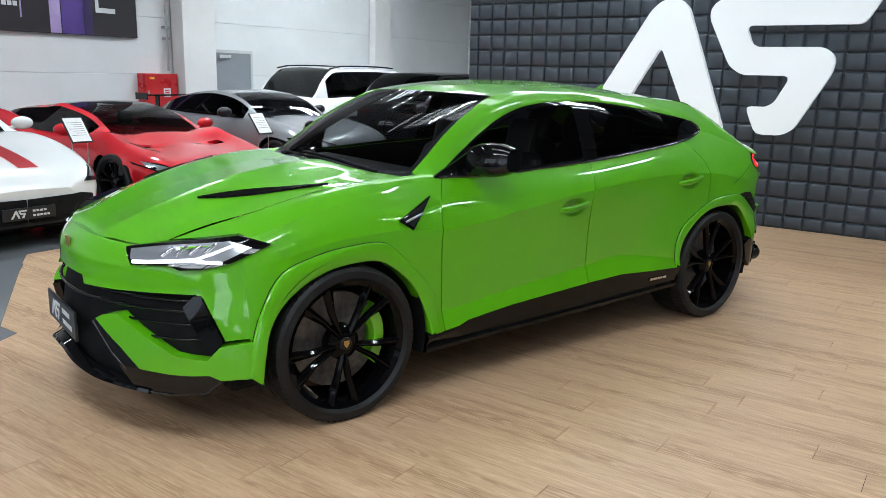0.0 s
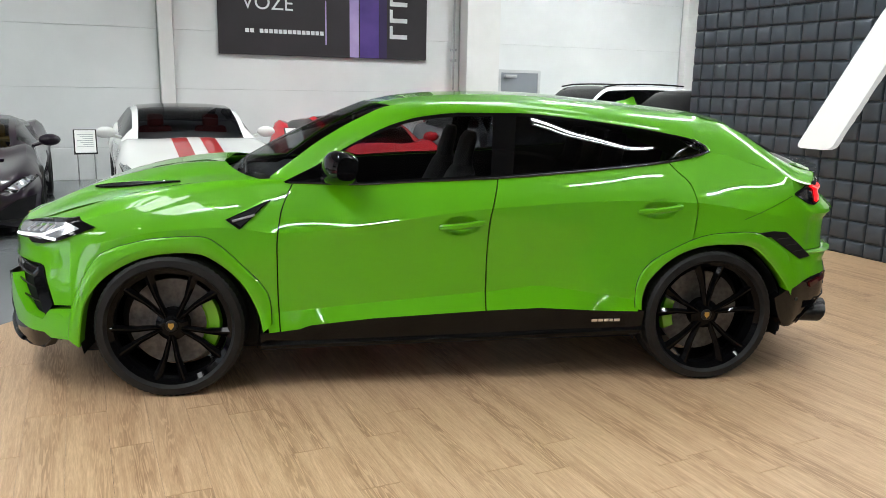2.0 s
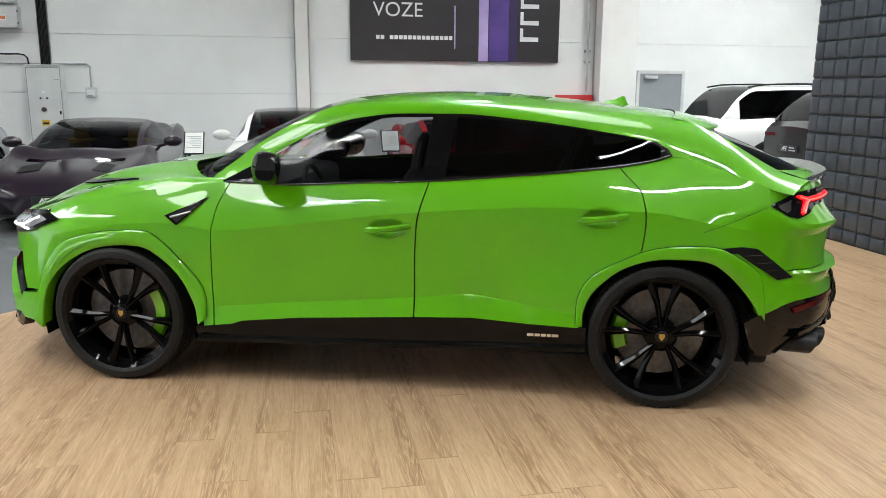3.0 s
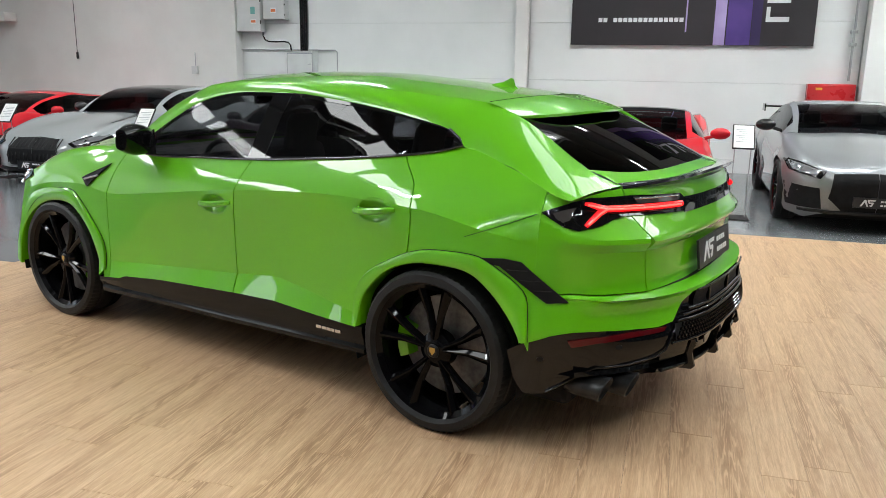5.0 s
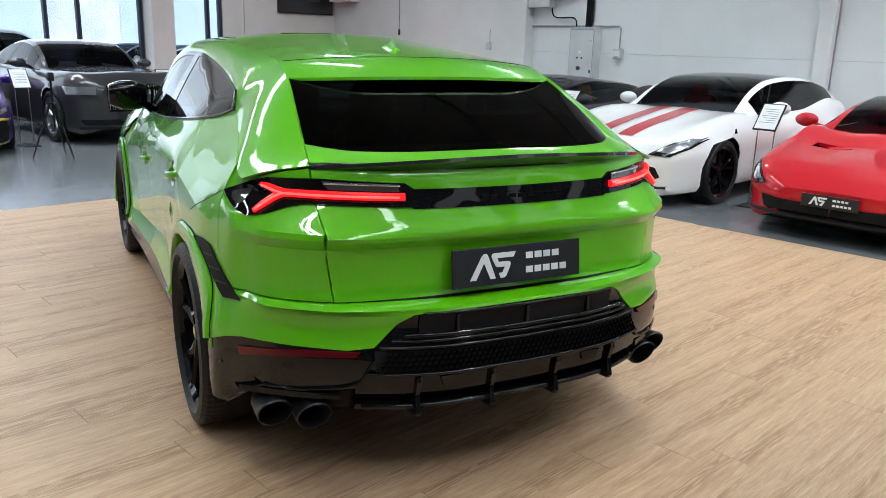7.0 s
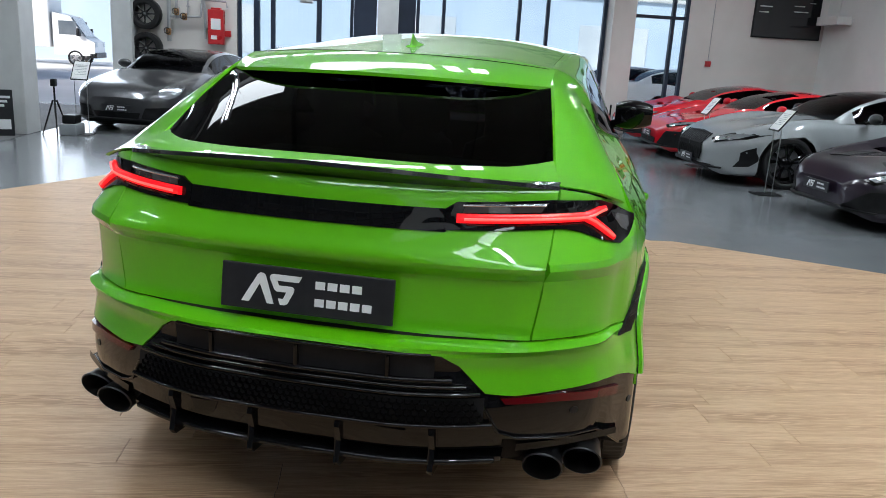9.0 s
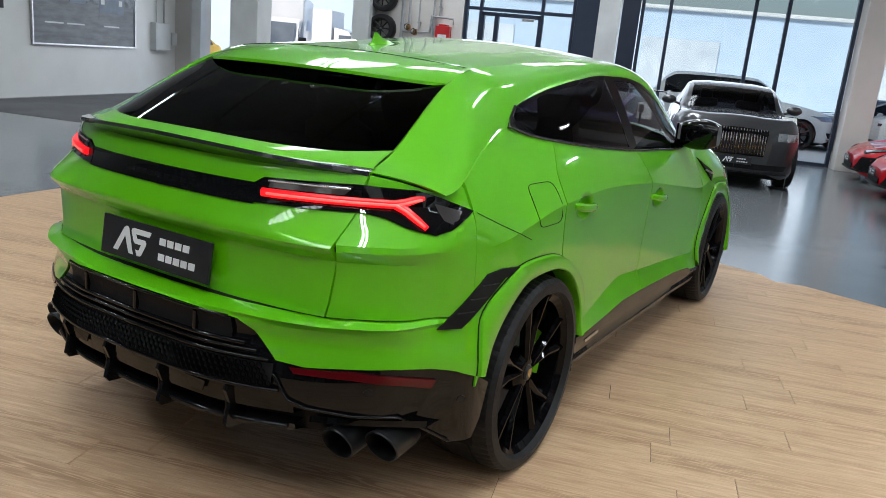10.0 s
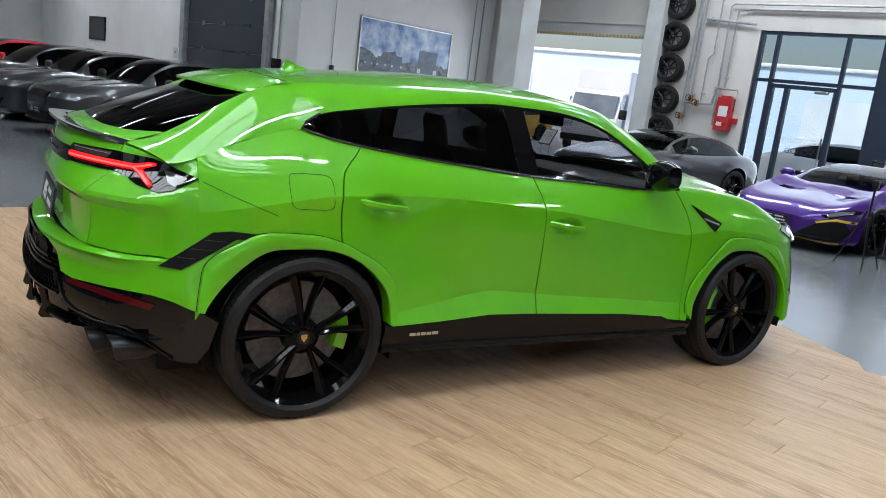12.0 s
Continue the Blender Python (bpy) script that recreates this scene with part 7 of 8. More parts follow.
part("roof", boxed(-46.3, -39.7, -70, 70, 4.85, 5.05, 0.05), LIGHT_GREY, house)
for k in range(10):
    part("window", boxed(-40.0, -39.95, -55 + k * 11, -51 + k * 11, 0.8, 3.4, 0.02), FACADE_GLASS, house)


def van(u, v, heading, label):
    """A white delivery van: box body, cab, windscreen, wheels."""
    t = thing("delivery_van", label, "van", "cars in the yard", "", parked(u, v, heading, -0.06))
    part("load_box", boxed(-0.9, 3.4, -1.05, 1.05, 0.75, 3.1, 0.06), VAN_WHITE, t)
    bm = bmesh.new()
    prism(bm, [(-2.75, 0.45), (-2.75, 1.05), (-2.35, 1.25), (-1.75, 2.15), (-1.0, 2.3), (-1.0, 0.45)], 1.9, Matrix(((1, 0, 0, 0), (0, 0, -1, 0.95), (0, 1, 0, 0), (0, 0, 0, 1))), 0, 0.04)
    part("cab", bm, VAN_WHITE, t)
    bm = bmesh.new()
    prism(bm, [(-2.33, 1.29), (-1.80, 2.10), (-1.77, 2.08), (-2.30, 1.27)], 1.66, Matrix(((1, 0, 0, -0.03), (0, 0, -1, 0.83), (0, 1, 0, 0.02), (0, 0, 0, 1))))
    part("windscreen", bm, VAN_GLASS, t)
    for sd in (-1, 1):
        part("side_window", boxed(-2.0, -1.25, min(sd * 0.94, sd * 0.965), max(sd * 0.94, sd * 0.965), 1.35, 1.95, 0.01), VAN_GLASS, t)
        part("door_mirror", boxed(-2.2, -2.05, min(sd * 0.98, sd * 1.25), max(sd * 0.98, sd * 1.25), 1.3, 1.65, 0.03), SATIN_BLACK, t)
        part("headlight", boxed(-2.78, -2.6, min(sd * 0.55, sd * 0.9), max(sd * 0.55, sd * 0.9), 0.85, 1.08, 0.03), LENS, t)
        for x in (-1.9, 2.2):
            wheel(t, x, sd * 0.85, 0.34, 0.22, 0.24, sd, 6, STEEL, False)
    part("bumper", boxed(-2.82, -2.5, -0.95, 0.95, 0.35, 0.6, 0.04), SATIN_BLACK, t)
    part("side_marking", boxed(0.4, 2.4, -1.066, -1.058, 1.9, 2.3), PALE_BLUE, t)
    return t


van(-23.5, -13.2, 20, "white delivery van facing the open gate")
van(-34.0, -16.0, 95, "white box lorry standing across the yard")
for u, v in ((-38.0, -15.2), (-38.0, -21.5)):
    b = thing("bollard", "yellow steel bollard in the yard", "bollard", "bollards by the gate", "", HALL @ Matrix.Translation((u, v, -0.06)))
    bm = bmesh.new()
    tube(bm, [(0, 0, 0), (0, 0, 1.0), (0, 0, 1.03)], [0.07, 0.07, 0.05], 14)
    part("post", bm, YELLOW, b)

# ---- things on the walls and on the floor of the hall ----
def at_hall(name, u, v, z, label, category, group="", turn=0.0):
    """A thing whose parts are given from its base point in the hall's plan."""
    return thing(name, label, category, group, "", HALL @ Matrix.Translation((u, v, z)) @ Matrix.Rotation(radians(turn), 4, "Z"))


PIPE_GREY = mottled("galvanised_pipe", (0.34, 0.35, 0.36), (0.46, 0.47, 0.48), 6, 0.42, 140, 0.05, metal=0.4)
DOOR_GREY = mottled("door_grey", (0.22, 0.235, 0.26), (0.26, 0.275, 0.30), 1.5, 0.5, 120, 0.03)
BRASS = mottled("valve_brass", (0.30, 0.16, 0.07), (0.40, 0.23, 0.10), 12, 0.4, 140, 0.05, metal=0.7)
POST_SKY = mottled("printed_sky", (0.06, 0.16, 0.40), (0.62, 0.68, 0.75), 2.4, 0.45, 200, 0.0)
POST_ROAD = mottled("printed_road", (0.07, 0.075, 0.085), (0.16, 0.165, 0.18), 2.2, 0.45, 200, 0.0, stretch=(1, 1, 4))
POST_TREE = mottled("printed_trees", (0.03, 0.035, 0.045), (0.20, 0.22, 0.24), 9.0, 0.45, 200, 0.0)
POST_CAR = mottled("printed_car", (0.06, 0.08, 0.12), (0.14, 0.17, 0.22), 3.0, 0.45, 200, 0.0)

# the banner
b = at_hall("banner", 0.23, 9.745, 2.155, "black advertising banner with a purple stripe, hung on the wall", "banner")
part("sheet", boxed(0, 3.97, -0.012, 0.012, 0, 3.2, 0.004), BANNER, b)
part("stripe", boxed(2.60, 2.98, -0.0155, -0.012, 0.01, 3.19), BANNER_PURPLE, b, "deep purple stripe")
part("stripe", boxed(2.40, 2.58, -0.0150, -0.012, 0.01, 3.19), BANNER_LILAC, b, "pale lilac stripe")
part("stripe", boxed(2.99, 3.14, -0.0145, -0.012, 0.01, 3.19), material("banner_violet", (0.028, 0.014, 0.075), 0.55), b)
part("streak", boxed(1.93, 1.955, -0.0145, -0.012, 0.22, 1.0), BANNER_LILAC, b)
lettering("banner_writing", "VOZE", 0.36, Matrix.Translation((0.88, -0.0135, 0.90)) @ Matrix.Rotation(radians(90), 4, "X"), PLATE_WHITE, b, 0.001)
for k in range(17):
    if k != 2:
        part("web_bar", boxed(0.47 + k * 0.085, 0.47 + k * 0.085 + 0.066, -0.0145, -0.012, 0.385, 0.455), PLATE_WHITE, b)
for k in range(8):
    part("side_bar", boxed(3.20, 3.56, -0.0145, -0.012, 0.38 + k * 0.30, 0.46 + k * 0.30), PLATE_WHITE, b)
    part("side_bar", boxed(3.20, 3.26, -0.0145, -0.012, 0.46 + k * 0.30, 0.62 + k * 0.30), PLATE_WHITE, b)
for x in (0.05, 1.3, 2.6, 3.92):
    part("fixing", boxed(x - 0.02, x + 0.02, -0.016, 0.04, 3.15, 3.2, 0.003), STEEL, b)

# red hydrant cabinet, grey door
c = at_hall("hydrant_cabinet", 4.17, 9.60, 0.85, "red fire hydrant cabinet with a white symbol on its door", "hydrant cabinet")
part("body", boxed(0, 0.72, 0, 0.18, 0, 0.70, 0.008), CABINET_RED, c)
d = part("door", boxed(0.02, 0.70, -0.014, 0.0, 0.02, 0.68, 0.005), CABINET_RED, c)
part("symbol", boxed(0.40, 0.55, -0.017, -0.014, 0.28, 0.44), PLATE_WHITE, d, "white square symbol")
for k in range(3):
    part("symbol_bar", boxed(0.43, 0.52, -0.019, -0.017, 0.31 + 0.04 * k, 0.33 + 0.04 * k), CABINET_RED, d)
part("latch", boxed(0.06, 0.10, -0.03, -0.014, 0.32, 0.40, 0.004), STEEL, d)
part("notice", boxed(0.12, 0.22, -0.0165, -0.014, 0.60, 0.64), YELLOW, d)
dd = hall("door_2", boxed(5.90, 6.79, 9.755, 9.785, 0.0, 1.97, 0.004), DOOR_GREY, "closed grey steel door with overhead closer", "door")
part("door_frame", boxed(5.84, 5.90, 9.74, 9.788, 0.0, 2.03, 0.003), LIGHT_GREY, dd)
part("door_frame", boxed(6.79, 6.85, 9.74, 9.788, 0.0, 2.03, 0.003), LIGHT_GREY, dd)
part("door_frame", boxed(5.90, 6.79, 9.74, 9.788, 1.97, 2.03, 0.003), LIGHT_GREY, dd)
part("door_closer", boxed(5.98, 6.26, 9.70, 9.755, 1.87, 1.93, 0.006), LIGHT_GREY, dd)
part("door_handle", boxed(6.64, 6.76, 9.69, 9.72, 0.98, 1.0, 0.006), STEEL, dd)

# electrical cabinet, boxes, cable tray and conduits
c = at_hall("electrical_cabinet", -5.29, 9.56, 0.55, "light grey electrical cabinet with buttons on the panelled wall", "cabinet")
part("body", boxed(0, 0.57, 0, 0.225, 0, 1.46, 0.008), LIGHT_GREY, c)
d = part("door", boxed(0.018, 0.545, -0.014, 0, 0.02, 1.40, 0.005), LIGHT_GREY, c)
part("door_gap", boxed(0.008, 0.555, -0.003, -0.0005, 0.012, 1.412), DOOR_GREY, c, "dark joint round the cabinet door")
part("top_strip", boxed(0.03, 0.53, -0.010, 0, 1.422, 1.45, 0.002), PIPE_GREY, c)
part("lock", boxed(0.50, 0.53, -0.024, -0.014, 0.62, 0.68, 0.003), SATIN_BLACK, d)
part("name_plate", boxed(0.46, 0.53, -0.016, -0.014, 1.20, 1.212), DOOR_GREY, d)


def round_knob(name, x, z, r, depth, mat, label=""):
    bm = bmesh.new()
    tube(bm, [(x, -0.013, z), (x, -0.014 - depth * 0.85, z), (x, -0.014 - depth, z)], [r, r, r * 0.8], 14)
    return part(name, bm, mat, d, label)


round_knob("button", 0.265, 1.0, 0.022, 0.018, PLATE_WHITE, "white button")
round_knob("button", 0.215, 0.895, 0.016, 0.018, SATIN_BLACK, "black button")
round_knob("button", 0.320, 0.895, 0.016, 0.018, SATIN_BLACK, "black button")
round_knob("rotary_switch", 0.255, 0.705, 0.040, 0.035, material("switch_brown", (0.035, 0.022, 0.018), 0.45), "dark round switch")
s = part("sticker", boxed(0.20, 0.33, -0.016, -0.014, 0.43, 0.53), YELLOW, d, "yellow warning sticker")
part("sticker_bar", boxed(0.215, 0.315, -0.0175, -0.016, 0.45, 0.485), SATIN_BLACK, s)
STICKER_ORANGE = material("sticker_orange", (0.72, 0.20, 0.07), 0.5)
STICKER_TEAL = material("sticker_teal", (0.16, 0.42, 0.40), 0.5)
for u, w, h, z, lab, stickers in ((-6.39, 0.53, 0.78, 2.37, "large light grey fuse box with orange and teal stickers", ((0.32, 0.42, 0.33, 0.47, STICKER_TEAL), (0.32, 0.44, 0.15, 0.24, PLATE_WHITE))),
                               (-5.80, 0.47, 0.36, 2.60, "light grey fuse box with an orange sticker", ((0.17, 0.29, 0.12, 0.22, PLATE_WHITE),)),
                               (-5.73, 0.36, 0.34, 3.00, "small light grey junction box", ())):
    c = at_hall("fuse_box", u, 9.60, z, lab, "fuse box")
    part("body", boxed(0, w, 0, 0.185, 0, h, 0.006), LIGHT_GREY, c)
    d = part("lid", boxed(0.008, w - 0.008, -0.014, 0, 0.008, h - 0.008, 0.005), LIGHT_GREY, c)
    part("hinge", boxed(w - 0.012, w + 0.006, -0.010, 0.004, h * 0.18, h * 0.28, 0.002), SATIN_BLACK, d)
    part("hinge", boxed(w - 0.012, w + 0.006, -0.010, 0.004, h * 0.72, h * 0.82, 0.002), SATIN_BLACK, d)
    for x0, x1, z0, z1, mat in stickers:
        s = part("sticker", boxed(x0, x1, -0.0165, -0.014, z0, z1), mat, d)
        if mat is PLATE_WHITE:
            part("sticker_bar", boxed(x0 + 0.01, x1 - 0.01, -0.018, -0.0165, z0 + 0.02, z1 - 0.025), STICKER_ORANGE, s)
c = at_hall("cable_tray", -5.0, 9.74, 2.0, "dark upright cable tray with black cables", "cable tray")
part("back", boxed(-0.09, 0.09, 0.02, 0.045, 0, 4.2), STEEL, c)
for k in range(4):
    bm = bmesh.new()
    tube(bm, [(-0.06 + k * 0.04, 0.0, 0), (-0.055 + k * 0.04, 0.002, 2), (-0.06 + k * 0.04, 0.0, 4.2)], 0.017)
    part("cable", bm, MATT_BLACK, c)
bm = bmesh.new()
tube(bm, [(-0.88, -0.02, 0.38), (-0.88, -0.02, 0.30), (-0.84, -0.02, 0.22), (-0.76, -0.02, 0.185), (-0.60, -0.02, 0.18), (-0.42, -0.02, 0.185), (-0.33, -0.02, 0.17), (-0.28, -0.02, 0.12), (-0.265, -0.02, 0.0)], 0.014)
part("cable", bm, MATT_BLACK, c)
c = at_hall("conduit", -4.3, 9.765, 1.55, "galvanised conduit pipes with sockets along the wall", "conduit")
for pts in ([(0, 0, 0), (0, 0, 0.44), (-0.04, 0, 0.48), (-3.0, 0, 0.48), (-3.05, 0, 0.44), (-3.05, -0.21, 0.40), (-3.05, -0.21, 0.14)],):
    bm = bmesh.new()
    tube(bm, pts, 0.013)
    part("pipe", bm, PIPE_GREY, c)
s = part("socket", boxed(-0.085, 0.085, -0.075, 0.03, -0.10, 0.08, 0.010), LIGHT_GREY, c)
part("flap", boxed(-0.065, 0.065, -0.088, -0.075, -0.08, 0.04, 0.006), PLATE_WHITE, s)
part("finger_grip", boxed(-0.045, 0.045, -0.092, -0.088, -0.065, -0.055), DOOR_GREY, s)
part("socket", boxed(-3.11, -2.99, -0.28, -0.19, -0.02, 0.14, 0.006), LIGHT_GREY, c)
c = at_hall("pull_switch", -10.2, 9.50, 1.80, "dark pull switch hanging on a long cord", "switch")
bm = bmesh.new()
tube(bm, [(0, 0, 0.14), (0, 0, 4.4)], 0.006)
part("cord", bm, MATT_BLACK, c)
part("handle", boxed(-0.02, 0.02, -0.02, 0.02, 0, 0.14, 0.008), SATIN_BLACK, c)
c = at_hall("conduit", 4.78, 9.70, 1.6, "grey conduit running up beside the pier", "conduit")
bm = bmesh.new()
tube(bm, [(0, 0, 0), (0, 0, 4.5)], 0.02)
part("pipe", bm, PIPE_GREY, c)
part("clip", boxed(-0.05, 0.05, -0.03, 0.08, 0.55, 0.60, 0.004), PIPE_GREY, c)
part("clip", boxed(-0.05, 0.05, -0.03, 0.08, 0.75, 0.80, 0.004), PIPE_GREY, c)

# screen, alarm and duct on the window front
c = at_hall("television", -12.74, 8.65, 2.25, "black flat television hung on the front wall, switched on dim", "television")
part("housing", boxed(-0.05, 0.0, -0.80, 0.80, 0, 0.93, 0.008), SATIN_BLACK, c)
s_ = part("screen", boxed(0.0, 0.004, -0.78, 0.78, 0.03, 0.91), SCREEN, c)
for k, (a, z0, w) in enumerate(((-0.70, 0.66, 0.30), (-0.70, 0.54, 0.22), (0.10, 0.70, 0.24), (0.10, 0.58, 0.34), (0.45, 0.78, 0.14))):
    part("caption_bar", boxed(0.004, 0.006, a, a + w, z0, z0 + 0.025), LIGHT_GREY, s_)
c = at_hall("fire_alarm", -12.77, 6.95, 1.55, "small red fire alarm button", "alarm")
part("case", boxed(-0.03, 0.03, -0.06, 0.06, 0, 0.12, 0.006), CABINET_RED, c)
bm = bmesh.new()
tube(bm, [(-0.01, 0, 0.12), (-0.01, 0, 4.0)], 0.008)
part("cable", bm, PIPE_GREY, c)
c = at_hall("air_duct", -12.2, 9.35, 2.35, "white boxed air duct in the corner", "duct")
part("duct", boxed(-0.35, 0.45, -0.14, 0.19, 0.22, 0.40, 0.01), PLASTER, c)
part("upright", boxed(-0.35, -0.05, -0.08, 0.19, 0.40, 3.8, 0.01), PLASTER, c)

# framed picture of off-road vehicles
c = at_hall("framed_picture", -9.65, -10.585, 0.98, "large framed picture of off-road vehicles under a cloudy sky", "picture")
for x0, x1, z0, z1 in ((-1.55, 1.55, 0, 0.04), (-1.55, 1.55, 1.93, 1.97), (-1.55, -1.51, 0.04, 1.93), (1.51, 1.55, 0.04, 1.93)):
    part("frame_bar", boxed(x0, x1, 0, 0.04, z0, z1, 0.005), STEEL, c)
part("sky_print", boxed(-1.51, 1.51, 0.004, 0.018, 0.95, 1.93), POST_SKY, c)
part("road_print", boxed(-1.51, 1.51, 0.004, 0.018, 0.04, 0.95), POST_ROAD, c)
bm = bmesh.new()
rng = random.Random(4)
out = [(-1.5, 0.86)] + [(-1.5 + 3.0 * k / 24, 1.02 + rng.random() * 0.30) for k in range(25)] + [(1.5, 0.86)]
prism(bm, out[::-1], 0.003, Matrix(((1, 0, 0, 0), (0, 0, 1, 0.018), (0, 1, 0, 0), (0, 0, 0, 1))))
bmesh.ops.recalc_face_normals(bm, faces=bm.faces[:])
part("tree_print", bm, POST_TREE, c)
for x, w, h, z in ((-0.75, 0.80, 0.80, 0.62), (0.30, 0.42, 0.40, 0.80), (0.80, 0.34, 0.30, 0.84), (1.2, 0.28, 0.26, 0.86)):
    v = part("vehicle_print", boxed(x - w / 2, x + w / 2, 0.021, 0.024, z, z + h * 0.62, 0.001), POST_CAR, c)
    part("windscreen_print", boxed(x - w * 0.40, x + w * 0.40, 0.021, 0.0245, z + h * 0.62, z + h, 0.001), POST_CAR, v)
    part("bumper_print", boxed(x - w * 0.52, x + w * 0.52, 0.024, 0.026, z - h * 0.06, z + h * 0.10), POST_ROAD, v)
    for sd in (-1, 1):
        part("lamp_print", boxed(x + sd * w * 0.36 - w * 0.07, x + sd * w * 0.36 + w * 0.07, 0.024, 0.026, z + h * 0.32, z + h * 0.46, 0.001), LIGHT_GREY, v)
for x in (-1.0, 0.1, 0.7):
    part("lane_print", boxed(x, x + 0.5, 0.018, 0.020, 0.42, 0.45), LIGHT_GREY, c)

# boxes and pipes of the south block and of the dark gate
for u, v, z, w, h, lab in ((-12.1, -10.6, 0.97, 0.60, 0.63, "light grey wall cabinet with pipes above"), (-12.55, -10.6, 1.1, 0.2, 0.3, "small white switch box")):
    c = at_hall("wall_box", u, v, z, lab, "wall box")
    part("body", boxed(-w / 2, w / 2, 0, 0.16, 0, h, 0.01), LIGHT_GREY, c)
    part("lid", boxed(-w / 2 + 0.02, w / 2 - 0.02, 0.16, 0.172, 0.02, h - 0.02, 0.006), LIGHT_GREY, c)
for u, r in ((-12.3, 0.02), (-12.0, 0.014), (-7.376, 0.011)):
    c = at_hall("conduit", u, -10.57, 1.58 if u < -8 else 1.75, "upright grey conduit on the white wall", "conduit")
    bm = bmesh.new()
    tube(bm, [(0, 0, 0), (0, 0, 4.5)], r)
    part("pipe", bm, PIPE_GREY, c)
    if u > -8:
        part("socket", boxed(-0.04, 0.04, -0.02, 0.05, -0.16, 0.02, 0.006), SATIN_BLACK, c)
for v, w, mat, lab in ((-15.3, 0.24, LIGHT_GREY, "pale grey gate control box"), (-11.16, 0.20, SATIN_BLACK, "black gate control box")):
    c = at_hall("control_box", -6.40, v, 1.50, lab, "control box")
    part("body", boxed(0, 0.12, -w / 2, w / 2, 0, 0.26, 0.008), mat, c)
    part("button", boxed(0.12, 0.135, -0.02, 0.02, 0.12, 0.16, 0.004), CABINET_RED, c)
    bm = bmesh.new()
    tube(bm, [(0.03, 0, 0.26), (0.03, 0, 4.4)], 0.016)
    part("pipe", bm, PIPE_GREY, c)
c = at_hall("gate_track", -6.38, -11.5, 0.0, "grey steel track beside the dark gate", "gate track")
part("rail", boxed(0, 0.12, -0.1, 0.06, 0, 5.0, 0.006), PIPE_GREY, c)
c = at_hall("gate_track", -6.38, -15.05, 0.0, "grey steel track beside the dark gate", "gate track")
part("rail", boxed(0, 0.12, -0.06, 0.1, 0, 5.0, 0.006), PIPE_GREY, c)
w = tagged(new("window_4"), "small dark window high in the side wall", "window", "", "structure")
w.matrix_basis = HALL @ Matrix.Translation((-6.40, -19.94, 1.72))
part("window_frame", boxed(0, 0.03, -0.52, 0.52, 0, 0.66, 0.006), SATIN_BLACK, w)
part("pane", boxed(0.03, 0.034, -0.47, 0.47, 0.05, 0.61), SCREEN, w)

# column with its little sign
hall("pillar", boxed(-8.0, -7.5, -6.1, -5.6, 0, 6.2, 0.012), LIGHT_GREY, "free-standing light grey column by the gate", "pillar")
c = at_hall("floor_sign", -7.2, -5.86, 0.0, "black upright sign with white writing leaning at the column", "sign", turn=20)
part("board", boxed(-0.02, 0.02, -0.06, 0.20, 0.0, 0.66, 0.004), PLATE_BLACK, c)
for k in range(3):
    part("writing_bar", boxed(0.02, 0.023, -0.03, 0.17 - 0.04 * k, 0.54 - 0.06 * k, 0.575 - 0.06 * k), PLATE_WHITE, c)
part("mark", boxed(0.02, 0.023, -0.02, 0.16, 0.10, 0.24), PLATE_WHITE, c)
hall("pillar", boxed(-12.8, -12.38, -5.86, -5.46, 0, 6.2, 0.01), LIGHT_GREY, "light grey pillar beside the gate", "pillar")

# wheels hung on the wall, one above another
first = None
for k in range(5):
    m = HALL @ Matrix.Translation((-12.66, -5.24, 1.26 + 0.685 * k)) @ Matrix.Rotation(radians(90), 4, "Z")
    if first is None:
        first = thing("display_wheel", "black alloy wheel hung on the front wall", "wheel", "wheels on the wall", "", m)
        bm = bmesh.new()
        revolve(bm, [(0.20, -0.10), (0.235, -0.12), (0.30, -0.115), (0.315, -0.08), (0.315, 0.08), (0.30, 0.115), (0.22, 0.11)], 32)
        part("tyre", weld(bm), RUBBER, first)
        bm = bmesh.new()
        revolve(bm, [(0.19, 0.1), (0.19, -0.06), (0.215, -0.115), (0.225, -0.10)], 32)
        revolve(bm, [(0.001, -0.09), (0.045, -0.09), (0.05, -0.02)], 16)
        for q in range(8):
            spoke(bm, 2 * math.pi * q / 8, 0.04, 0.205, 0.04, 0.03, -0.085, -0.095, 0.02)
        part("rim", weld(bm), SATIN_BLACK, first)
        part("bracket", boxed(-0.02, 0.02, -0.10, 0.14, -0.02, 0.02), STEEL, first)
    else:
        copy_thing(first, m)

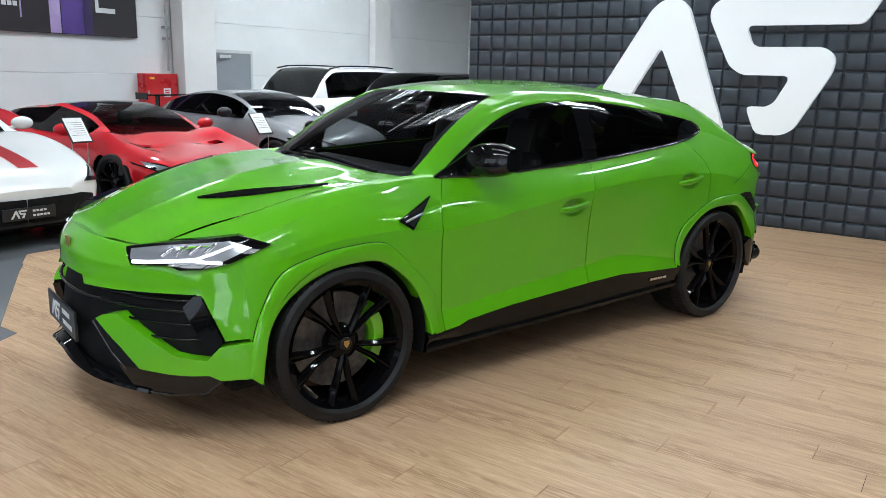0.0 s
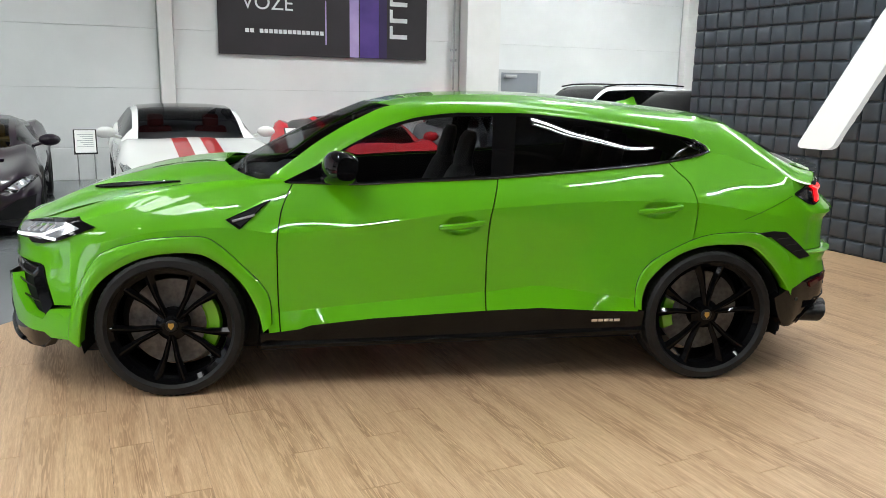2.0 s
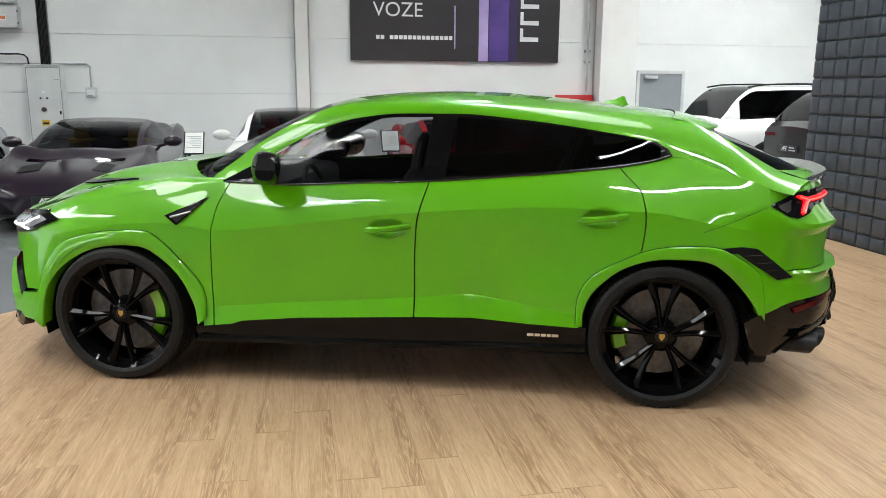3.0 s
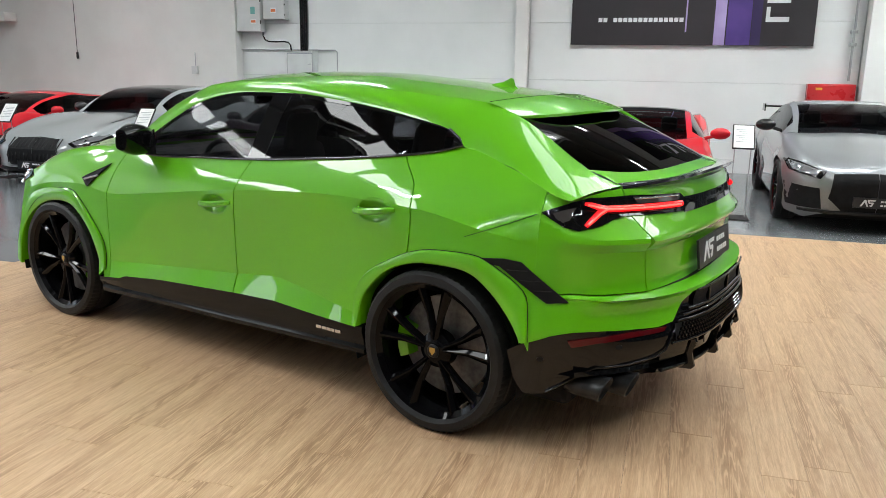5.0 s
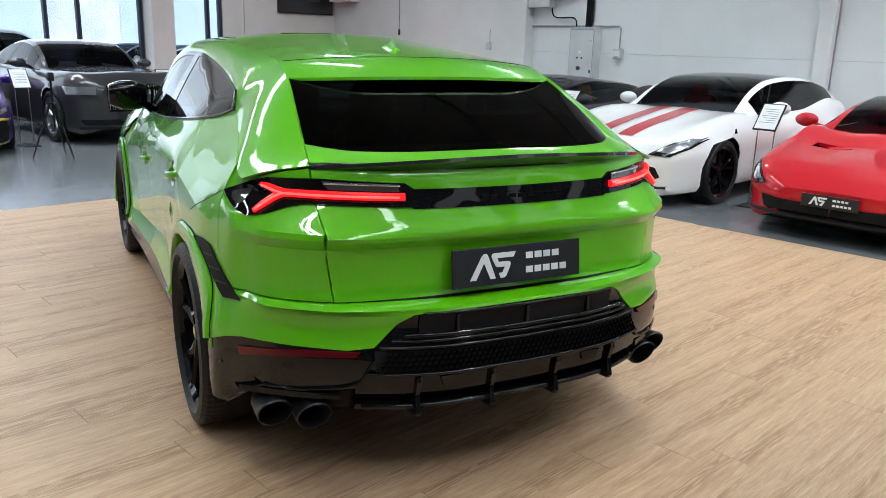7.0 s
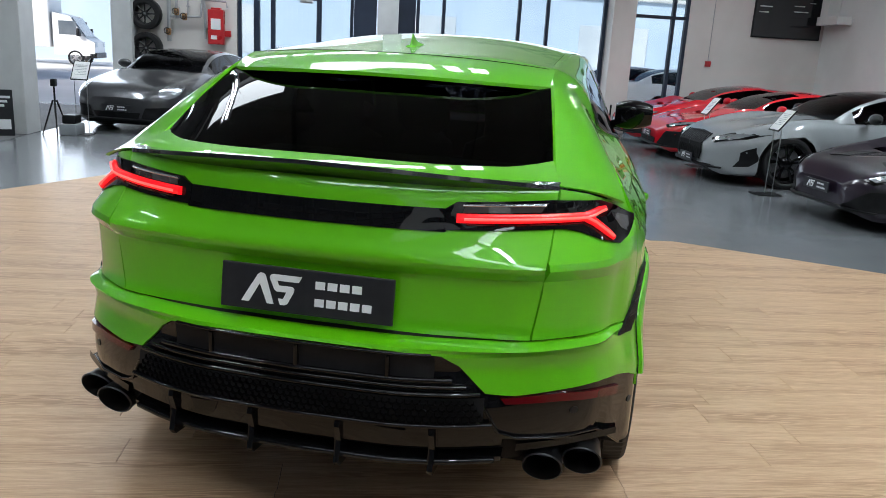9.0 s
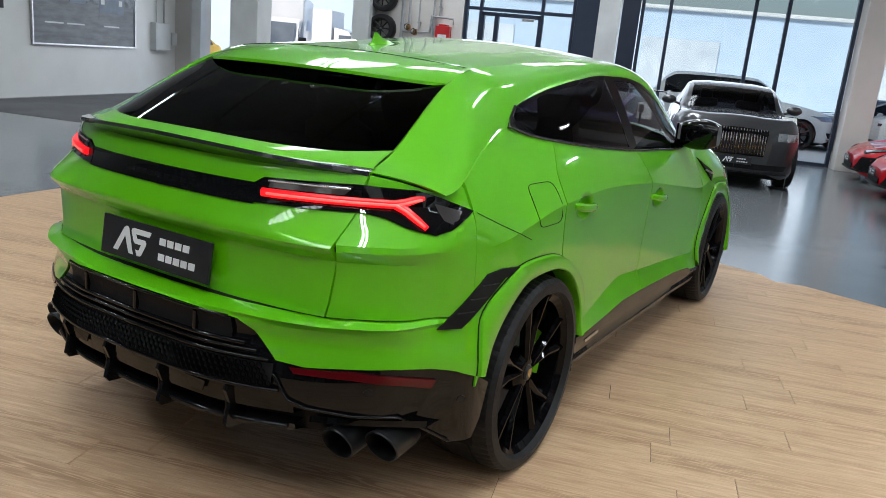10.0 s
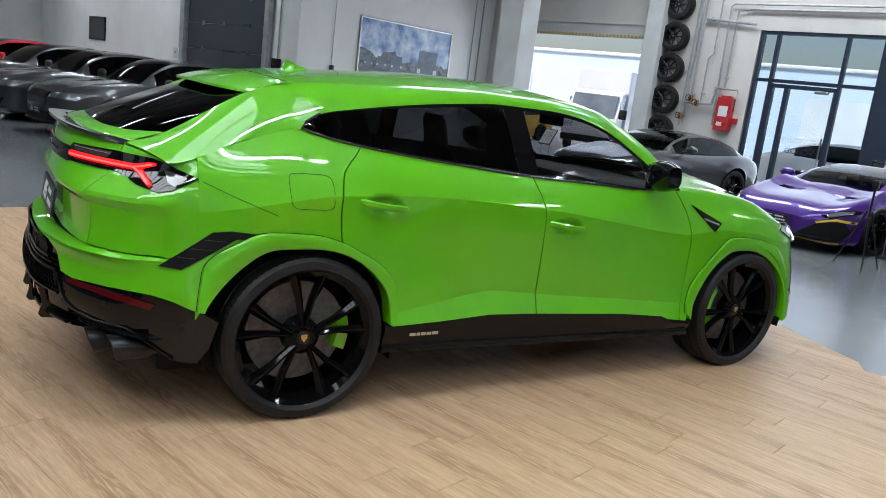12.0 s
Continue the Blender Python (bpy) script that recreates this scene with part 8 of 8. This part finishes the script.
# pipes with valves between the gate and the entrance
PIPES = "pipes on the front wall"
for pts, r in (([(-12.70, -4.79, 1.42), (-12.70, -4.74, 6.1)], 0.045), ([(-12.68, -4.62, 1.9), (-12.68, -4.62, 6.1)], 0.028), ([(-12.70, -4.05, 1.5), (-12.70, -4.09, 4.0), (-12.70, -4.02, 4.05), (-12.70, 4.3, 4.05)], 0.022),
               ([(-12.72, -3.93, 2.3), (-12.72, -3.93, 3.9), (-12.72, -3.6, 3.95), (-12.72, 4.3, 3.95)], 0.022), ([(-12.69, -4.13, 2.3), (-12.69, -3.62, 2.28), (-12.69, -3.60, 2.15)], 0.022),
               ([(-12.69, -4.76, 1.93), (-12.69, -4.45, 1.93), (-12.69, -4.14, 1.95), (-12.69, -4.10, 2.3)], 0.030), ([(-12.71, -4.59, 3.73), (-12.71, -3.5, 3.65)], 0.03), ([(-12.70, -4.4, 1.93), (-12.70, -4.4, 2.9), (-12.70, -4.3, 3.0), (-12.70, -4.3, 6.1)], 0.018)):
    base = Vector(pts[0])
    c = at_hall("water_pipe", base.x, base.y, base.z, "galvanised pipe run on the plastered front wall", "pipe", PIPES)
    bm = bmesh.new()
    tube(bm, [Vector(p) - base for p in pts], r, 10)
    part("pipe", bm, PIPE_GREY, c)
    part("bracket", boxed(-0.10, 0.02, -r - 0.01, r + 0.01, 0.20, 0.23, 0.003) if abs(pts[1][2] - pts[0][2]) > 0.3 else boxed(-0.11, 0.01, 0.10, 0.13, -r - 0.01, r + 0.01, 0.003), STEEL, c)
for v, z in ((-4.79, 1.62), (-4.46, 1.93), (-4.62, 2.02)):
    c = at_hall("valve", -12.66, v, z, "brass shut-off valve on the pipe run", "valve", "valves on the pipes")
    bm = bmesh.new()
    tube(bm, [(0, 0, -0.07), (0, 0, -0.03), (0, 0, 0.03), (0, 0, 0.07)], [0.04, 0.055, 0.055, 0.04], 10)
    part("body", bm, BRASS, c)
    bm = bmesh.new()
    tube(bm, [(0.04, 0, 0), (0.13, 0, 0.01)], 0.012)
    tube(bm, [(0.13, 0.06 * math.cos(q), 0.01 + 0.06 * math.sin(q)) for q in (2 * math.pi * k / 12 for k in range(13))], 0.009, 6, caps=False)
    part("hand_wheel", bm, SATIN_BLACK, c)
c = at_hall("extinguisher_cabinet", -12.8, -3.82, 1.41, "red fire extinguisher cabinet with white label", "extinguisher cabinet")
part("body", boxed(0, 0.20, -0.16, 0.16, 0, 0.70, 0.01), CABINET_RED, c)
part("window", boxed(0.20, 0.205, -0.10, 0.10, 0.30, 0.52, 0.003), PLATE_WHITE, c)
part("notice", boxed(0.20, 0.205, -0.10, 0.02, 0.10, 0.18), PLATE_WHITE, c)
part("top_lamp", boxed(0.02, 0.18, -0.10, 0.10, 0.70, 0.74, 0.01), CABINET_RED, c)
c = at_hall("fire_alarm", -12.77, -3.60, 1.58, "small red fire alarm button", "alarm")
part("case", boxed(-0.03, 0.03, -0.06, 0.06, 0, 0.12, 0.006), CABINET_RED, c)

# price stands: base plate, two thin rods, tilted board with a sheet
def price_stand(m, label):
    t = thing("info_stand", label, "info stand", "info stands beside the cars", "", m)
    part("base_plate", boxed(-0.17, 0.17, -0.13, 0.13, 0, 0.012, 0.004), SATIN_BLACK, t)
    for y in (-0.09, 0.09):
        bm = bmesh.new()
        tube(bm, [(0.03, y, 0.01), (0.03, y, 0.90)], 0.006)
        part("rod", bm, STEEL, t)
    tilt = Matrix.Translation((0.03, 0, 0.90)) @ Matrix.Rotation(radians(38), 4, "Y")
    bd = part("board", boxed(-0.008, 0.008, -0.125, 0.125, -0.10, 0.24, 0.004), SATIN_BLACK, t, matrix=tilt)
    sh = part("sheet", boxed(-0.0105, -0.008, -0.11, 0.11, -0.085, 0.225), PAPER, bd)
    for k in range(7):
        part("text_bar", boxed(-0.0118, -0.0105, -0.085, 0.085 - 0.03 * (k % 3), 0.16 - k * 0.028, 0.166 - k * 0.028), GREY_PAINT, sh)
    return t


st = None
for u, v, turn in ((-2.03, 5.25, 90), (2.92, 5.14, 90), (0.49, 5.45, 90), (-4.9, 4.55, 90), (-7.4, 4.7, 90), (-8.3, 0.75, 0), (-7.75, -4.9, 0), (-8.25, 2.9, 0)):
    m = HALL @ Matrix.Translation((u, v, 0)) @ Matrix.Rotation(radians(turn + 180 if turn == 0 else turn), 4, "Z")
    st = price_stand(m, "white price sheet on a thin black floor stand") if st is None else copy_thing(st, m) or st

# tripods with a camera and a lamp
for u, v, h, lab in ((-6.9, 0.7, 1.0, "black camera tripod standing by the purple car"), (-7.55, -5.2, 0.72, "slim black lamp stand near the column")):
    c = at_hall("tripod", u, v, 0.0, lab, "tripod")
    for k in range(3):
        q = 2 * math.pi * k / 3 + 0.4
        bm = bmesh.new()
        tube(bm, [(0.30 * math.cos(q) * h, 0.30 * math.sin(q) * h, 0.0), (0.03 * math.cos(q), 0.03 * math.sin(q), h * 0.72)], [0.009, 0.014])
        part("leg", bm, SATIN_BLACK, c)
    bm = bmesh.new()
    tube(bm, [(0, 0, h * 0.40), (0, 0, h)], 0.014)
    part("column", bm, SATIN_BLACK, c)
    part("head", boxed(-0.05, 0.05, -0.035, 0.035, h, h + 0.11, 0.012), SATIN_BLACK, c)
c = at_hall("equipment_case", -7.75, -5.05, 0.0, "small grey equipment case on the floor by the column", "case")
part("body", boxed(-0.18, 0.18, -0.13, 0.13, 0, 0.17, 0.02), GREY_PAINT, c)
part("device", boxed(-0.14, 0.12, -0.10, 0.10, 0.17, 0.30, 0.02), SATIN_BLACK, c)

# twin-tube lamps under the ceiling
lf = None
for ob in [o for o in bpy.data.objects if o.type == "LIGHT" and o.name.startswith("tube_lamp")]:
    m = ob.matrix_world.copy()
    if lf is None:
        lf = thing("ceiling_lamp", "white twin-tube lamp hung under the hall ceiling", "lamp", "lamps under the ceiling", "", m)
        part("body", boxed(-0.85, 0.85, -0.10, 0.10, 0.02, 0.07, 0.01), LIGHT_GREY, lf)
        part("spine", boxed(-0.85, 0.85, -0.022, 0.022, -0.05, -0.006, 0.006), LIGHT_GREY, lf)
        for y in (-0.09, 0.09):
            part("side_rim", boxed(-0.85, 0.85, y - 0.008, y + 0.008, -0.03, 0.02, 0.003), LIGHT_GREY, lf)
        for x in (-0.7, 0.7):
            bm = bmesh.new()
            tube(bm, [(x, 0, 0.07), (x, 0, 0.46)], 0.006)
            part("hanger", bm, STEEL, lf)
    else:
        copy_thing(lf, m)

# ---- pieces: cushions of the partition, boards of the wooden floor ----
pad_meshes = {}


def pad_piece(v, z, w, h):
    key = (round(w, 3), round(h, 3))
    if key not in pad_meshes:
        pad_meshes[key] = cushion(*key)
    return pad_meshes[key], (5.213, v, z)


col_edges = [3.366, 3.212]
while col_edges[-1] > -7.4:
    col_edges.append(col_edges[-1] - 0.2135)
row_edges = [0.004, 0.155]
while row_edges[-1] < 3.7:
    row_edges.append(row_edges[-1] + 0.2055)
rest = bmesh.new()
for i in range(len(col_edges) - 1):
    for j in range(len(row_edges) - 1):
        w, h = col_edges[i] - col_edges[i + 1] - 0.009, row_edges[j + 1] - row_edges[j] - 0.009
        me, at = pad_piece(col_edges[i + 1] + 0.0045, row_edges[j] + 0.0045, w, h)
        if row_edges[j] < 2.6 and -1.5 < col_edges[i]:
            ob = new("cushion", me)
            ob.parent = pad_wall
            ob.matrix_basis = Matrix.Translation(at)
        else:
            n = len(rest.verts)
            rest.from_mesh(me)
            rest.verts.ensure_lookup_table()
            for vert in rest.verts[n:]:
                vert.co += Vector(at)
ob = part("cushions", rest, PAD, pad_wall, "", 80)
ob["kind"] = "stuff"

# the wooden floor lies as a sheet with cut corners; its boards run across the hall
WOOD = bpy.data.materials.new("oak_boards")
WOOD.use_nodes = True


def wood_nodes(m):
    b = shader(m)
    info = node(m, "ShaderNodeObjectInfo")
    at = node(m, "ShaderNodeTexCoord")
    geo = node(m, "ShaderNodeNewGeometry")
    add = node(m, "ShaderNodeMath")
    add.operation = "ADD"
    link(m, info, "Random", add, 0)
    link(m, geo, "Random Per Island", add, 1)
    mul = node(m, "ShaderNodeVectorMath")
    mul.operation = "MULTIPLY_ADD"
    mul.inputs[1].default_value = (37.0, 91.0, 13.0)
    link(m, add, "Value", mul, 0)
    link(m, at, "Object", mul, 2)
    mp = node(m, "ShaderNodeMapping", Scale=(15.0, 0.9, 1.0))
    link(m, mul, "Vector", mp, "Vector")
    warp = node(m, "ShaderNodeTexNoise", Scale=0.9, Detail=3.0)
    link(m, mp, "Vector", warp, "Vector")
    grain = node(m, "ShaderNodeTexNoise", Scale=2.2, Detail=6.0, Roughness=0.62, Distortion=1.4)
    link(m, mp, "Vector", grain, "Vector")
    fine = node(m, "ShaderNodeTexNoise", Scale=14.0, Detail=4.0, Roughness=0.7)
    link(m, mp, "Vector", fine, "Vector")
    tone = ramp(m, grain, (0.415, 0.252, 0.140), (0.625, 0.432, 0.272), 0.24, 0.68)
    streak = ramp(m, fine, (0.76, 0.73, 0.71), (1.05, 1.04, 1.03), 0.28, 0.60)
    # growth rings: level lines of a soft noise, showing in patches only
    lines = node(m, "ShaderNodeMath")
    lines.operation, lines.inputs[1].default_value = "MULTIPLY", 95.0
    link(m, warp, "Fac", lines, 0)
    wave = node(m, "ShaderNodeMath")
    wave.operation = "SINE"
    link(m, lines, "Value", wave, 0)
    patchy = node(m, "ShaderNodeTexNoise", Scale=0.55, Detail=1.0)
    link(m, mp, "Vector", patchy, "Vector")
    shown = node(m, "ShaderNodeMapRange")
    for key, value in (("From Min", 0.48), ("From Max", 0.66), ("To Min", 0.0), ("To Max", 0.85)):
        shown.inputs[key].default_value = value
    link(m, patchy, "Fac", shown, "Value")
    rings = ramp(m, wave, (0.66, 0.60, 0.55), (1.0, 1.0, 1.0), 0.0, 0.55, "Value")
    mix = node(m, "ShaderNodeMix")
    mix.data_type, mix.blend_type = "RGBA", "MULTIPLY"
    mix.inputs["Factor"].default_value = 0.85
    m.node_tree.links.new(tone.outputs["Color"], mix.inputs[6])
    m.node_tree.links.new(streak.outputs["Color"], mix.inputs[7])
    ringed = node(m, "ShaderNodeMix")
    ringed.data_type, ringed.blend_type = "RGBA", "MULTIPLY"
    link(m, shown, "Result", ringed, 0)
    m.node_tree.links.new(mix.outputs[2], ringed.inputs[6])
    m.node_tree.links.new(rings.outputs["Color"], ringed.inputs[7])
    hsv = node(m, "ShaderNodeHueSaturation")
    vr = node(m, "ShaderNodeMapRange")
    vr.inputs["From Max"].default_value = 2.0
    vr.inputs["To Min"].default_value, vr.inputs["To Max"].default_value = 0.95, 1.05
    link(m, add, "Value", vr, "Value")
    link(m, vr, "Result", hsv, "Value")
    m.node_tree.links.new(ringed.outputs[2], hsv.inputs["Color"])
    link(m, hsv, "Color", b, "Base Color")
    r = node(m, "ShaderNodeMapRange")
    r.inputs["To Min"].default_value, r.inputs["To Max"].default_value = 0.34, 0.50
    link(m, grain, "Fac", r, "Value")
    link(m, r, "Result", b, "Roughness")
    bp = node(m, "ShaderNodeBump", Strength=0.03, Distance=0.002)
    link(m, fine, "Fac", bp, "Height")
    link(m, bp, "Normal", b, "Normal")
    b.inputs["Specular IOR Level"].default_value = 0.35


wood_nodes(WOOD)
SHEET = [(5.19, 4.08), (-0.95, 4.03), (-2.62, 1.28), (-3.80, 0.12), (-3.95, -1.2), (-4.3, -3.45), (-3.2, -4.12), (-1.0, -4.45), (5.19, -4.75)]


def sheet_span(u):
    """Where the wooden floor begins and ends along v at a given u."""
    hits = []
    n = len(SHEET)
    for i in range(n):
        (a, b), (c, d) = SHEET[i], SHEET[(i + 1) % n]
        if (a - u) * (c - u) < 0:
            hits.append(b + (d - b) * (u - a) / (c - a))
    return (min(hits), max(hits)) if len(hits) >= 2 else None


bm = bmesh.new()
prism(bm, [(a * 0.955, b * 0.955) for a, b in SHEET][::-1], 0.0006, Matrix.Translation((0, 0, 0.0004)))
bmesh.ops.recalc_face_normals(bm, faces=bm.faces[:])
wood_floor = hall("wood_floor", bm, MATT_BLACK, "light oak plank floor laid under the green car", "floor")
bw, bl = 0.1865, 1.28
far = []
u = 1.676 - bw * 32
k = 0
rng = random.Random(7)
while u < 5.18:
    shift = rng.random() * bl
    s0, s1 = sheet_span(u + 0.0005), sheet_span(min(u + bw, 5.185) - 0.0005)
    if s0 and s1:
        v = min(s0[0], s1[0]) - shift
        while v < max(s0[1], s1[1]):
            e, j = 0.0004, 0.0013
            a0, a1 = max(v + j, s0[0]), max(v + j, s1[0])
            b0, b1 = min(v + bl - j, s0[1]), min(v + bl - j, s1[1])
            if b0 - a0 > 0.03 and b1 - a1 > 0.03:
                far.append((u + e, min(u + bw, 5.188) - e, a0, a1, b0, b1))
            v += bl
    u += bw


def board(bm, p):
    u0, u1, a0, a1, b0, b1 = p
    c = 0.0004
    low = [bm.verts.new(q) for q in ((u0, a0, 0.001), (u1, a1, 0.001), (u1, b1, 0.001), (u0, b0, 0.001))]
    mid = [bm.verts.new((v.co.x, v.co.y, 0.0054)) for v in low]
    top = [bm.verts.new(q) for q in ((u0 + c, a0 + c, 0.006), (u1 - c, a1 + c, 0.006), (u1 - c, b1 - c, 0.006), (u0 + c, b0 - c, 0.006))]
    for r, s in ((low, mid), (mid, top)):
        for i in range(4):
            bm.faces.new((r[i], r[(i + 1) % 4], s[(i + 1) % 4], s[i]))
    bm.faces.new(top)


near = lambda p: (p[0] - 1.0) ** 2 / 1.6 + ((p[2] + p[4]) / 2) ** 2
far.sort(key=near)
for p in far[:300]:
    bm = bmesh.new()
    board(bm, p)
    part("board", bm, WOOD, wood_floor, sharp=20)
bm = bmesh.new()
for p in far[300:]:
    board(bm, p)
ob = part("boards", bm, WOOD, wood_floor, sharp=20)
ob["kind"] = "stuff"
